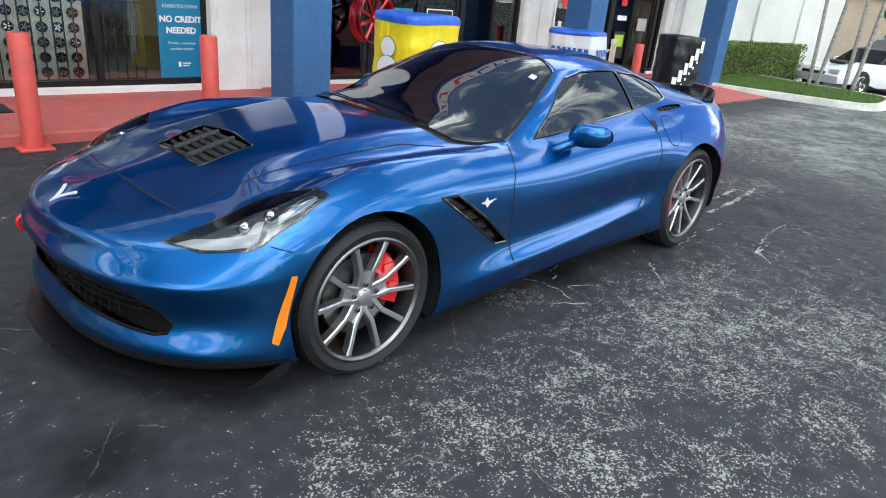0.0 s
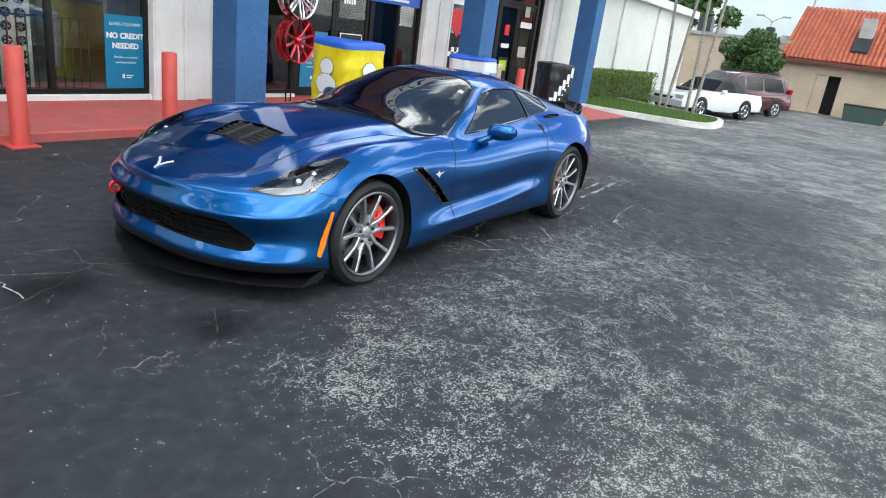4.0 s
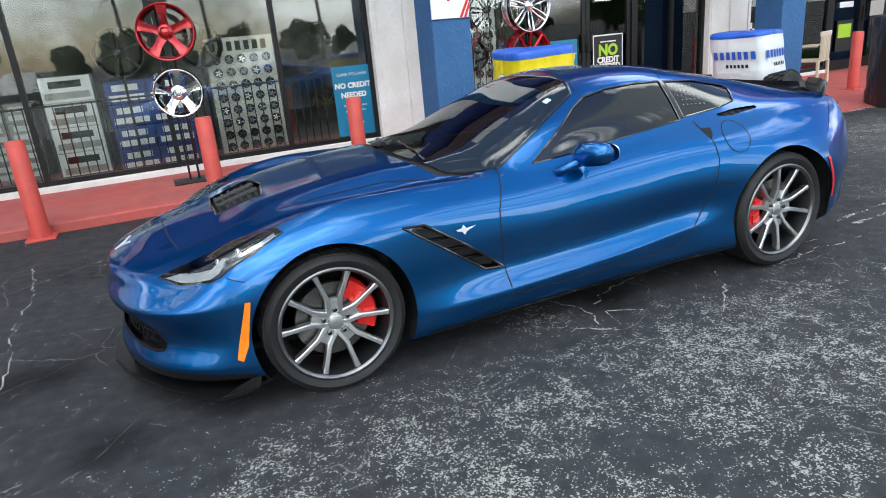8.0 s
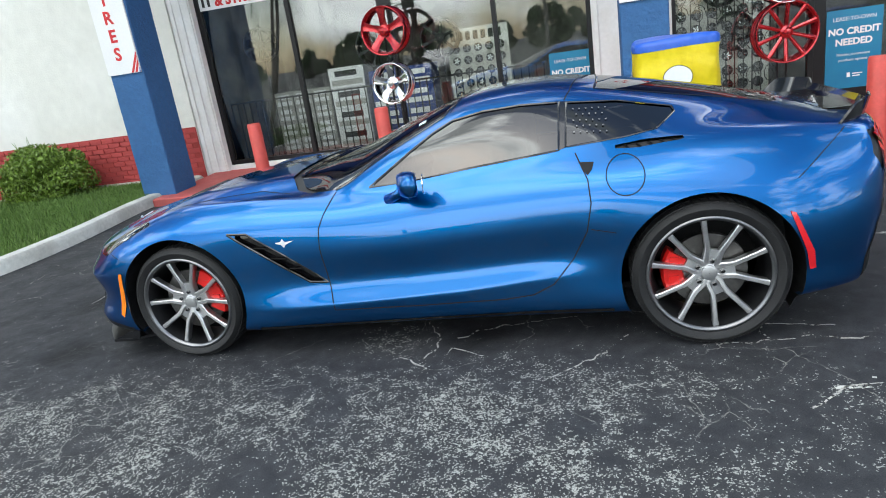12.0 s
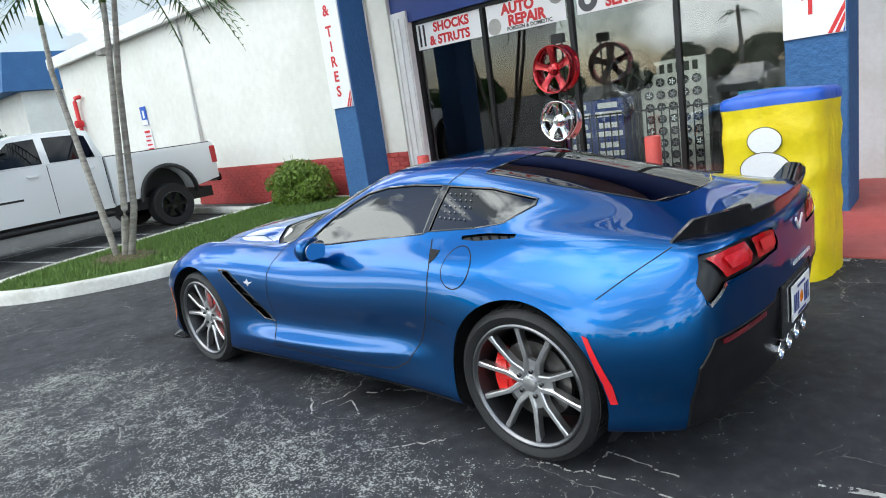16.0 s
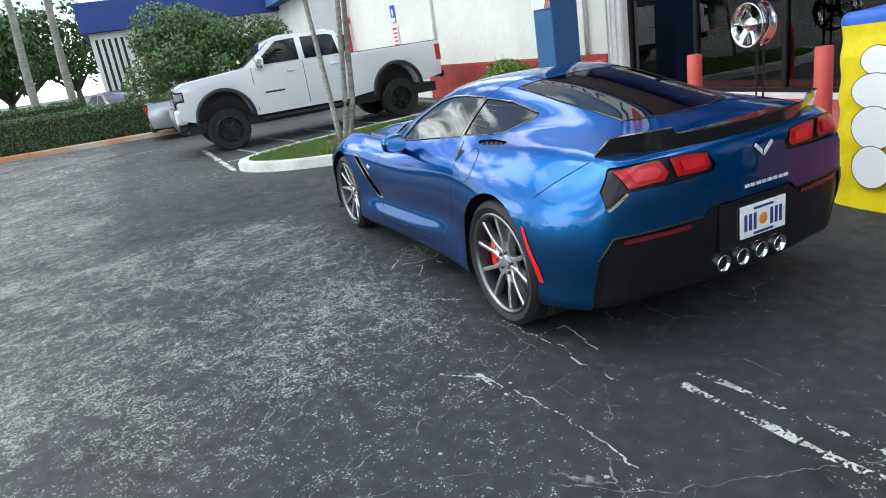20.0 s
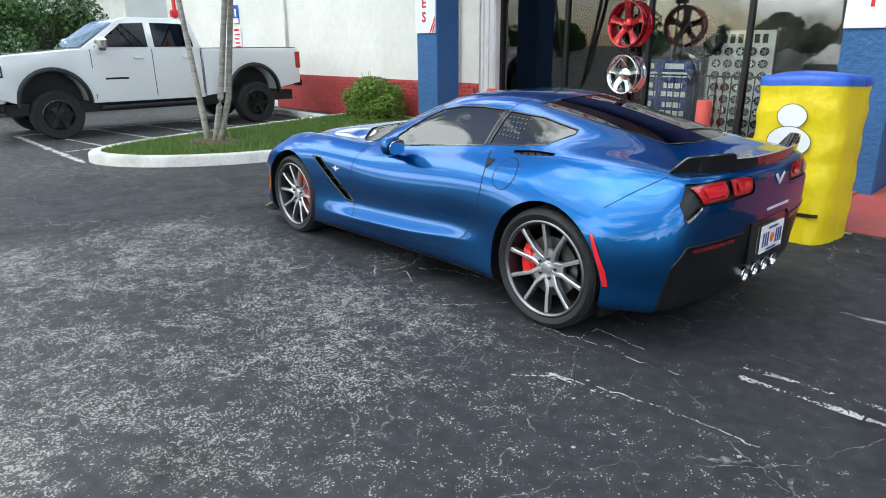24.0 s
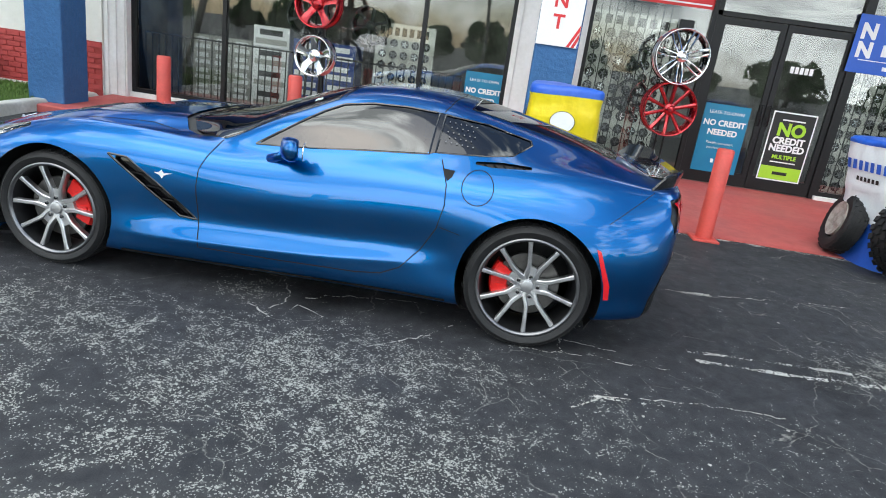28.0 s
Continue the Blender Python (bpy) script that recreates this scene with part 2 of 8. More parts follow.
    pale = mixc(rng(grain.outputs["Fac"], 0.35, 0.65), (0.19, 0.195, 0.182), (0.54, 0.545, 0.505))
    col = mixc(op("MULTIPLY", stones, 0.92), dust, pale)
    crack = tex("ShaderNodeTexVoronoi", 1.25, vec=jag)
    crack.feature = "DISTANCE_TO_EDGE"
    crack2 = tex("ShaderNodeTexVoronoi", 3.1, vec=jag)
    crack2.feature = "DISTANCE_TO_EDGE"
    ckeep = tex("ShaderNodeTexNoise", 0.9, 4)
    ckeep2 = tex("ShaderNodeTexNoise", 1.7, 4)
    cr = op("MULTIPLY", rng(crack.outputs["Distance"], 0.001, 0.0045, 1.0, 0.0), rng(ckeep.outputs["Fac"], 0.50, 0.56))
    cr2 = op("MULTIPLY", rng(crack2.outputs["Distance"], 0.003, 0.010, 1.0, 0.0), rng(ckeep2.outputs["Fac"], 0.57, 0.63))
    cr = op("MAXIMUM", cr, cr2)
    chip = rng(speck2.outputs["Fac"], 0.42, 0.55)
    shade = mixc(lane, (0.34, 0.335, 0.31), (0.012, 0.012, 0.013))
    col = mixc(op("MULTIPLY", cr, op("ADD", 0.10, op("MULTIPLY", chip, 0.55))), col, shade)
    oil = both_of(spot(-2.36, -0.75, 0.05, 0.17, 0.8), spot(-2.75, 0.1, 0.05, 0.35, 1.5), spot(0.25, -0.74, 0.05, 0.25))
    stain = tex("ShaderNodeTexNoise", 0.9, 3, 0.5)
    col2 = n.new("ShaderNodeMix")
    col2.data_type, col2.blend_type = "RGBA", "MULTIPLY"
    col2.inputs["Factor"].default_value = 1.0
    l.new(col, col2.inputs[6])
    l.new(op("MULTIPLY", rng(stain.outputs["Fac"], 0.58, 0.68, 1.0, 0.7), op("SUBTRACT", 1.0, op("MULTIPLY", oil, 0.6))), col2.inputs[7])
    l.new(col2.outputs[2], b.inputs["Base Color"])
    l.new(rng(wear2.outputs["Fac"], 0.3, 0.7, 0.55, 0.82), b.inputs["Roughness"])
    b.inputs["Specular IOR Level"].default_value = 0.16
    hsum = op("ADD", op("MULTIPLY", stones, 0.5), op("SUBTRACT", op("MULTIPLY", grain.outputs["Fac"], 0.6), op("MULTIPLY", cr, 1.4)))
    bp = n.new("ShaderNodeBump")
    bp.inputs["Strength"].default_value, bp.inputs["Distance"].default_value = 0.5, 0.005
    l.new(hsum, bp.inputs["Height"])
    l.new(bp.outputs["Normal"], b.inputs["Normal"])
    return m


def worn_paint(name, base, keep):
    """Old line paint, flaked away over the stones beneath it."""
    m = material(name, base, rough=0.85, second=(0.28, 0.28, 0.265), scale=9, vary=0.15, patch=(0.45, 0.68), bump=0.3)
    n, l = m.node_tree.nodes, m.node_tree.links
    co = n.new("ShaderNodeTexCoord")
    a, c = n.new("ShaderNodeTexNoise"), n.new("ShaderNodeTexNoise")
    a.inputs["Scale"].default_value, a.inputs["Detail"].default_value = 60.0, 4
    c.inputs["Scale"].default_value, c.inputs["Detail"].default_value = 5.0, 4
    ad = n.new("ShaderNodeMath")
    l.new(co.outputs["Object"], a.inputs["Vector"])
    l.new(co.outputs["Object"], c.inputs["Vector"])
    l.new(a.outputs["Fac"], ad.inputs[0])
    l.new(c.outputs["Fac"], ad.inputs[1])
    r = n.new("ShaderNodeMapRange")
    r.inputs[1].default_value, r.inputs[2].default_value = 1.0 - keep, 1.08 - keep
    l.new(ad.outputs[0], r.inputs[0])
    l.new(r.outputs[0], n["Principled BSDF"].inputs["Alpha"])
    return m


M_ASPHALT = asphalt_material()
M_PAINT = material("blue_metallic_paint", (0.0, 0.098, 0.318), rough=0.30, metal=0.95, coat=1.0, coat_rough=0.0, vary=0.10, scale=90.0)
M_PAINT.node_tree.nodes["Principled BSDF"].inputs["Coat IOR"].default_value = 1.46
M_PAINT.node_tree.nodes["Principled BSDF"].inputs["Specular Tint"].default_value = (0.03, 0.42, 0.95, 1.0)
M_BLACKGLOSS = material("gloss_black_plastic", (0.006, 0.006, 0.007), rough=0.12, coat=0.6, vary=0.1)
M_BLACK = material("matt_black_plastic", (0.012, 0.012, 0.013), rough=0.55, vary=0.2, scale=30)
M_SEAM = material("panel_gap_black", (0.003, 0.003, 0.004), rough=0.8, vary=0.1)
M_TYRE = material("tyre_rubber", (0.009, 0.009, 0.010), rough=0.66, vary=0.25, scale=12, bump=0.15, bump_scale=120)
M_RIM = material("brushed_gunmetal_alloy", (0.62, 0.62, 0.63), rough=0.40, metal=1.0, vary=0.12, scale=20)
M_RIMLIP = material("grey_alloy_lip", (0.22, 0.22, 0.23), rough=0.33, metal=1.0, vary=0.12, scale=20)
M_BADGE = material("bright_badge", (0.80, 0.81, 0.82), rough=0.35, metal=0.3, vary=0.03)
M_RIMDARK = material("dark_alloy_barrel", (0.07, 0.07, 0.075), rough=0.35, metal=0.9, vary=0.1)
M_DISC = material("cast_brake_disc", (0.13, 0.125, 0.12), rough=0.4, metal=0.9, vary=0.2)
M_RED_CALIPER = material("red_caliper_enamel", (0.62, 0.012, 0.010), rough=0.3, coat=0.5, vary=0.08)
M_SATIN = material("satin_black_spoiler", (0.007, 0.007, 0.008), rough=0.30, vary=0.1, spec=0.4)
M_BOWL = material("dark_lamp_bowl", (0.32, 0.33, 0.345), rough=0.22, metal=0.8, vary=0.2, scale=25)
M_LED = material("clear_light_guide", (0.50, 0.52, 0.55), rough=0.22, coat=0.5, vary=0.15, scale=30)
M_GRILLE = material("black_grille_plastic", (0.004, 0.004, 0.0045), rough=0.6, vary=0.1, spec=0.15)
M_CHROME = material("chrome", (0.82, 0.83, 0.84), rough=0.07, metal=1.0, vary=0.03)
M_CARGLASS = glass_material("tinted_car_glass", (0.035, 0.04, 0.045), 1.95)
M_WINDSHIELD = glass_material("windshield_glass", (0.22, 0.25, 0.26), 2.2)
M_SHOPGLASS = glass_material("shop_window_glass", (0.78, 0.80, 0.79), 1.95)
M_FARGLASS = glass_material("dark_tinted_glass", (0.03, 0.035, 0.04), 1.5)
M_DARKGLASS = material("dark_screen_glass", (0.012, 0.014, 0.017), rough=0.06, vary=0.1)
M_LAMPGLASS = glass_material("clear_lamp_lens", (0.85, 0.87, 0.88), 1.75)
M_TAILRED = material("red_tail_lamp_lens", (0.42, 0.004, 0.007), rough=0.18, coat=0.3, vary=0.15, scale=14)
M_ORANGE = material("amber_marker_lens", (0.85, 0.22, 0.01), rough=0.2, coat=0.6, vary=0.08)
M_DARKRED = material("smoked_red_lens", (0.16, 0.006, 0.012), rough=0.2, coat=0.6, vary=0.08)
M_REDLENS = material("red_reflector_lens", (0.62, 0.012, 0.02), rough=0.2, coat=0.6, vary=0.08)
M_STUCCO = material("white_stucco", (0.76, 0.76, 0.72), rough=0.9, second=(0.70, 0.70, 0.65), scale=0.7, vary=0.05, bump=0.35, bump_scale=45)
M_WHITEPAINT = material("white_painted_wood", (0.78, 0.78, 0.77), rough=0.55, second=(0.70, 0.69, 0.66), scale=2.2, vary=0.05, bump=0.1)
M_REDBRICK = material("red_painted_brick", (0.43, 0.055, 0.05), rough=0.7, second=(0.36, 0.05, 0.05), scale=3, vary=0.10, bump=0.4, bump_scale=70, obj_vary=0.10)
M_MORTAR = material("red_painted_mortar", (0.33, 0.045, 0.042), rough=0.85, vary=0.12, bump=0.3)
M_BLUEPAINT = material("blue_painted_stucco", (0.030, 0.115, 0.28), rough=0.68, second=(0.036, 0.13, 0.31), scale=2, vary=0.08, bump=0.9, bump_scale=26)
M_NAVY = material("navy_fascia_paint", (0.015, 0.045, 0.22), rough=0.5, vary=0.06, bump=0.1)
M_WALKRED = material("worn_red_walk_paint", (0.46, 0.085, 0.075), rough=0.72, second=(0.40, 0.10, 0.09), scale=1.6, vary=0.10, bump=0.25, bump_scale=60, rough_vary=0.12)
M_BOLLARD = material("red_bollard_paint", (0.60, 0.075, 0.06), rough=0.5, second=(0.52, 0.07, 0.055), scale=5, vary=0.07, bump=0.12, bump_scale=40)
M_FRAME = material("black_window_frame", (0.012, 0.012, 0.013), rough=0.4, metal=0.4, vary=0.15)
M_KERB = material("white_painted_kerb", (0.62, 0.62, 0.58), rough=0.85, second=(0.46, 0.45, 0.41), scale=2.4, vary=0.12, bump=0.5, bump_scale=50)
M_CONCRETE = material("concrete", (0.42, 0.41, 0.38), rough=0.9, second=(0.32, 0.31, 0.29), scale=1.8, vary=0.1, bump=0.4)
M_LINE = worn_paint("worn_white_line_paint", (0.46, 0.46, 0.435), 0.03)
M_LINEWHITE = worn_paint("white_bay_line_paint", (0.62, 0.62, 0.60), 0.16)
M_LINEFAINT = worn_paint("faint_white_line_paint", (0.50, 0.50, 0.47), -0.03)
M_DOT = material("faded_grey_print", (0.16, 0.16, 0.165), rough=0.6, vary=0.1)
M_SOIL = material("mulch_soil", (0.075, 0.05, 0.032), rough=0.95, second=(0.12, 0.085, 0.05), scale=9, vary=0.3, bump=0.9, bump_scale=50)
M_TURF = material("turf_base", (0.055, 0.11, 0.022), rough=0.9, second=(0.085, 0.13, 0.03), scale=3, vary=0.35, bump=0.8, bump_scale=90)
M_BLADE = material("grass_blade", (0.105, 0.18, 0.035), rough=0.7, obj_vary=0.35)
M_LEAF = material("hedge_leaf", (0.040, 0.095, 0.016), rough=0.5, obj_vary=0.55)
M_LEAFLIGHT = material("bush_leaf", (0.135, 0.22, 0.022), rough=0.5, obj_vary=0.55)
M_BARK = material("pale_palm_bark", (0.36, 0.34, 0.30), rough=0.85, second=(0.24, 0.22, 0.19), scale=6, vary=0.15, bump=0.5, bump_scale=30, stretch=(1, 1, 4))
M_BARKDARK = material("grey_bark", (0.16, 0.135, 0.11), rough=0.9, second=(0.10, 0.085, 0.07), scale=5, vary=0.2, bump=0.7, bump_scale=25)
M_FROND = material("palm_frond", (0.055, 0.115, 0.022), rough=0.5, obj_vary=0.4)
M_INTERIOR = material("dim_shop_plaster", (0.46, 0.45, 0.42), rough=0.9, second=(0.12, 0.115, 0.11), scale=1.2, vary=0.08)
M_SHOPFLOOR = material("shop_floor_tile", (0.20, 0.19, 0.17), rough=0.45, second=(0.16, 0.15, 0.14), scale=2, vary=0.1)
M_WHITE = material("white_print", (0.80, 0.80, 0.80), rough=0.5, vary=0.03)
M_REDPRINT = material("red_print", (0.60, 0.02, 0.025), rough=0.5, vary=0.05)
M_NAVYPRINT = material("navy_print", (0.015, 0.035, 0.18), rough=0.5, vary=0.05)
M_BLACKPRINT = material("black_print", (0.012, 0.012, 0.012), rough=0.5, vary=0.05)
M_YELLOWVINYL = material("yellow_vinyl_cover", (0.82, 0.66, 0.012), rough=0.38, second=(0.78, 0.60, 0.012), scale=3, vary=0.04, bump=0.8, bump_scale=6)
M_BLUEVINYL = material("blue_vinyl_cover", (0.02, 0.10, 0.50), rough=0.38, vary=0.06, bump=0.35, bump_scale=9)
M_WHITEVINYL = material("white_vinyl_cover", (0.74, 0.76, 0.78), rough=0.4, vary=0.04, bump=0.35, bump_scale=7)
M_BLACKVINYL = material("black_vinyl_cover", (0.010, 0.010, 0.011), rough=0.28, vary=0.1, bump=0.5, bump_scale=7)
M_TEAL = material("teal_poster_print", (0.012, 0.17, 0.32), rough=0.35, second=(0.016, 0.22, 0.38), scale=1.2, vary=0.03)
M_GREENPRINT = material("lime_print", (0.36, 0.62, 0.03), rough=0.4, vary=0.04)
M_WHITECAR = material("white_car_paint", (0.74, 0.75, 0.76), rough=0.25, coat=1.0, vary=0.02, scale=40)
M_SILVERCAR = material("silver_car_paint", (0.40, 0.41, 0.43), rough=0.28, metal=0.7, coat=1.0, vary=0.05, scale=60)
M_REDCAR = material("maroon_car_paint", (0.075, 0.006, 0.010), rough=0.25, metal=0.4, coat=1.0, vary=0.06, scale=60)
M_ROOFTILE = material("terracotta_roof_tile", (0.46, 0.115, 0.055), rough=0.8, second=(0.36, 0.085, 0.045), scale=2, vary=0.12, obj_vary=0.35, bump=0.3)
M_BEIGE = material("beige_stucco", (0.55, 0.43, 0.32), rough=0.9, second=(0.48, 0.37, 0.27), scale=0.8, vary=0.06, bump=0.3)
M_SEAT = material("car_seat_leather", (0.035, 0.034, 0.033), rough=0.5, vary=0.15)


# ---- geometry helpers ----
def thing(name, at=(0, 0, 0), rz=0.0, label="", category="", group="", kind=""):
    ob = new(name)
    ob.empty_display_size = 0.1
    ob.matrix_world = pose(at[0], at[1], at[2], 0, 0, rz)
    return tagged(ob, label, category, group, kind)


def mesh_from(bm, name, mat, smooth=False):
    me = bpy.data.meshes.new(name)
    bm.normal_update()
    bm.to_mesh(me)
    bm.free()
    for mt in (mat if isinstance(mat, (list, tuple)) else [mat]):
        me.materials.append(mt)
    if smooth:
        me.polygons.foreach_set("use_smooth", [True] * len(me.polygons))
    return me


def part(name, bm, mat, parent=None, label="", smooth=False, sharp=None):
    """Links a bmesh as one mesh object under a thing or a part."""
    me = mesh_from(bm, name, mat, smooth)
    if sharp is not None:
        me.polygons.foreach_set("use_smooth", [True] * len(me.polygons))
        me.set_sharp_from_angle(angle=radians(sharp))
    ob = new(name, me)
    if parent:
        ob.parent = parent
    if label:
        ob["label"] = label
    return ob


def alone(name, bm, mat, label="", category="", group="", kind="", smooth=False, sharp=None):
    return tagged(part(name, bm, mat, None, "", smooth, sharp), label, category, group, kind)


def box(bm, x0, x1, y0, y1, z0, z1, bevel=0.0, seg=1):
    v = [bm.verts.new(c) for c in ((x0, y0, z0), (x1, y0, z0), (x1, y1, z0), (x0, y1, z0), (x0, y0, z1), (x1, y0, z1), (x1, y1, z1), (x0, y1, z1))]
    f = [bm.faces.new([v[i] for i in q]) for q in ((3, 2, 1, 0), (4, 5, 6, 7), (0, 1, 5, 4), (1, 2, 6, 5), (2, 3, 7, 6), (3, 0, 4, 7))]
    if bevel:
        es = list({e for q in f for e in q.edges})
        bmesh.ops.bevel(bm, geom=es, offset=bevel, segments=seg, affect="EDGES", profile=0.5)
    return v


def boxed(*a, **k):
    bm = bmesh.new()
    box(bm, *a, **k)
    return bm


def prism(bm, pts, axis, a, b):
    """A flat outline pushed out along an axis: pts are the two other coordinates, in x, y, z order."""
    def put(p, d):
        return {"x": (d, p[0], p[1]), "y": (p[0], d, p[1]), "z": (p[0], p[1], d)}[axis]
    lo, hi = [bm.verts.new(put(p, a)) for p in pts], [bm.verts.new(put(p, b)) for p in pts]
    bm.faces.new(lo)
    bm.faces.new(list(reversed(hi)))
    for i in range(len(pts)):
        j = (i + 1) % len(pts)
        bm.faces.new((lo[j], lo[i], hi[i], hi[j]))
    bmesh.ops.recalc_face_normals(bm, faces=bm.faces)
    return lo, hi


def tube(bm, path, radii, seg=10, cap=True):
    """A round bar along a path of points, with a radius at each."""
    path = [Vector(p) for p in path]
    if isinstance(radii, (int, float)):
        radii = [radii] * len(path)
    rings = []
    for i, p in enumerate(path):
        d = (path[min(i + 1, len(path) - 1)] - path[max(i - 1, 0)]).normalized()
        side = d.cross(Vector((0, 0, 1)) if abs(d.z) < 0.9 else Vector((1, 0, 0))).normalized()
        up = side.cross(d).normalized()
        rings.append([bm.verts.new(p + radii[i] * (math.cos(2 * math.pi * k / seg) * side + math.sin(2 * math.pi * k / seg) * up)) for k in range(seg)])
    for a, b in zip(rings, rings[1:]):
        for k in range(seg):
            bm.faces.new((a[k], a[(k + 1) % seg], b[(k + 1) % seg], b[k]))
    if cap:
        bm.faces.new(list(reversed(rings[0])))
        bm.faces.new(rings[-1])
    return rings


def lathe(bm, profile, seg=32, axis="y", closed=False):
    """Turns a profile of (radius, along) points round an axis."""
    rings = []
    for r, h in profile:
        ring = []
        for k in range(seg):
            a = 2 * math.pi * k / seg
            c, s_ = r * math.cos(a), r * math.sin(a)
            ring.append(bm.verts.new({"y": (c, h, s_), "z": (c, s_, h), "x": (h, c, s_)}[axis]))
        rings.append(ring)
    pairs = list(zip(rings, rings[1:])) + ([(rings[-1], rings[0])] if closed else [])
    for a, b in pairs:
        for k in range(seg):
            bm.faces.new((a[k], a[(k + 1) % seg], b[(k + 1) % seg], b[k]))
    bmesh.ops.recalc_face_normals(bm, faces=bm.faces)
    return rings


def inside(poly, x, y):
    hit, j = False, len(poly) - 1
    for i in range(len(poly)):
        (xi, yi), (xj, yj) = poly[i], poly[j]
        if (yi > y) != (yj > y) and x < (xj - xi) * (y - yi) / (yj - yi) + xi:
            hit = not hit
        j = i
    return hit


def lettering(text, size, mat, parent, at, rx=90, ry=0, rz=0, name="lettering", align="CENTER", depth=0.002, bold=0.0, spacing=1.0, label=""):
    """Words as a mesh, from Blender's own font."""
    cu = bpy.data.curves.new(name, "FONT")
    cu.body, cu.size, cu.align_x, cu.extrude, cu.offset, cu.space_character = text, size, align, depth, bold, spacing
    cu.resolution_u = 3
    tmp = bpy.data.objects.new("tmp_text", cu)
    me = bpy.data.meshes.new_from_object(tmp)
    bpy.data.objects.remove(tmp)
    bpy.data.curves.remove(cu)
    me.materials.clear()
    me.materials.append(mat)
    ob = new(name, me)
    ob.matrix_world = pose(at[0], at[1], at[2], rx, ry, rz)
    if parent:
        ob.parent = parent
    if label:
        ob["label"] = label
    return ob


# ---- ground, walk, kerbs ----
GLASS_Y, WALL_Y, FLOOR_Z = 5.30, 5.10, 0.13
bm = bmesh.new()
def ground_z(x):
    """The lot is level about the shop and falls a little towards the east."""
    u = min(1.0, max(0.0, (x - 14.5) / 6.5))
    return -.28 * u * u * (3 - 2 * u)


xs_ = [-400, -100, -30, 0, 10] + [14.5 + .5 * k for k in range(14)] + [40, 100, 400]
cols_ = [[bm.verts.new((x, y, ground_z(x))) for y in (-400, -60, 0, 20, 400)] for x in xs_]
for a, b in zip(cols_, cols_[1:]):
    for i in range(4):
        bm.faces.new((a[i], b[i], b[i + 1], a[i + 1]))
alone("ground", bm, M_ASPHALT, "old worn grey asphalt parking lot with pale stones and cracks", "ground", kind="structure")

bm = bmesh.new()
prism(bm, [(3.55, -0.05), (3.55, 0.085), (3.57, 0.10), (5.27, FLOOR_Z), (5.27, -0.05)], "x", -4.86, 1.62)
alone("pavement", bm, M_WALKRED, "red painted concrete shop walk with a low kerb", "pavement", kind="structure")
bm = bmesh.new()
prism(bm, [(2.50, -0.05), (2.50, 0.012), (3.3, 0.06), (5.27, FLOOR_Z + 0.02), (5.27, -0.05)], "x", 1.62, 13.2)
alone("pavement", bm, M_WALKRED, "red painted concrete ramp before the shop doors", "pavement", kind="structure")


# ---- shop building ----
def wall(name, x0, x1, y0, y1, z0, z1, mat, label):
    return alone(name, boxed(x0, x1, y0, y1, z0, z1), mat, label, "wall", kind="structure")


wall_w = wall("wall_west", -19.3, -4.98, WALL_Y, WALL_Y + 0.28, 0, 4.5, M_STUCCO, "plain white stucco side wall above red brick")
wall_e = wall("wall_east", 12.95, 25.4, WALL_Y, WALL_Y + 0.28, -0.4, 3.45, M_STUCCO, "plain white stucco wall behind a clipped hedge")
wall("wall_far", -19.3, -19.02, WALL_Y + 0.28, 20, 0, 4.5, M_STUCCO, "white stucco end wall")
wall("wall_far", 25.12, 25.4, WALL_Y + 0.28, 20, -0.4, 3.45, M_STUCCO, "white stucco end wall")
wall("wall_back", -19.02, 25.1, 12.0, 12.2, 0, 4.5, M_INTERIOR, "dim grey back wall of the shop")
wall("wall_inner", -5.26, -5.0, WALL_Y + 0.28, 12.0, 0, 4.5, M_INTERIOR, "dim inner shop wall")
wall("wall_inner", 13.0, 13.2, WALL_Y + 0.28, 12.0, 0, 4.5, M_INTERIOR, "dim inner shop wall")
alone("floor", boxed(-5.0, 13.0, 5.28, 12.0, -0.1, FLOOR_Z), M_SHOPFLOOR, "worn tiled shop floor behind the windows", "floor", kind="structure")
alone("ceiling", boxed(-5.0, 13.0, 5.4, 12.0, 3.15, 3.25), M_INTERIOR, "dim shop ceiling", "ceiling", kind="structure")
alone("roof", boxed(13.2, 25.6, 4.98, 20, 3.45, 3.57), M_CONCRETE, "lower flat roof slab with a pale edge", "roof", kind="structure")
alone("roof", boxed(-19.3, 13.2, 4.98, 20, 4.5, 4.62), M_CONCRETE, "flat concrete roof slab with a pale edge", "roof", kind="structure")
bm = boxed(-4.98, 12.95, 5.18, 5.42, 2.92, 4.5)
alone("wall_front", bm, M_NAVY, "navy painted band above the shop windows", "wall", kind="structure")
canopy = thing("canopy", (0, 3.6, 4.42), label="flat walkway canopy with a navy fascia carried by blue pillars", category="canopy", kind="structure")
part("slab", boxed(-5.4, 13.2, 0.0, 1.58, 0.0, 0.18), M_WHITEPAINT, canopy)
part("fascia", boxed(-5.4, 13.2, -0.06, -0.003, -0.05, 0.75), M_NAVY, canopy)
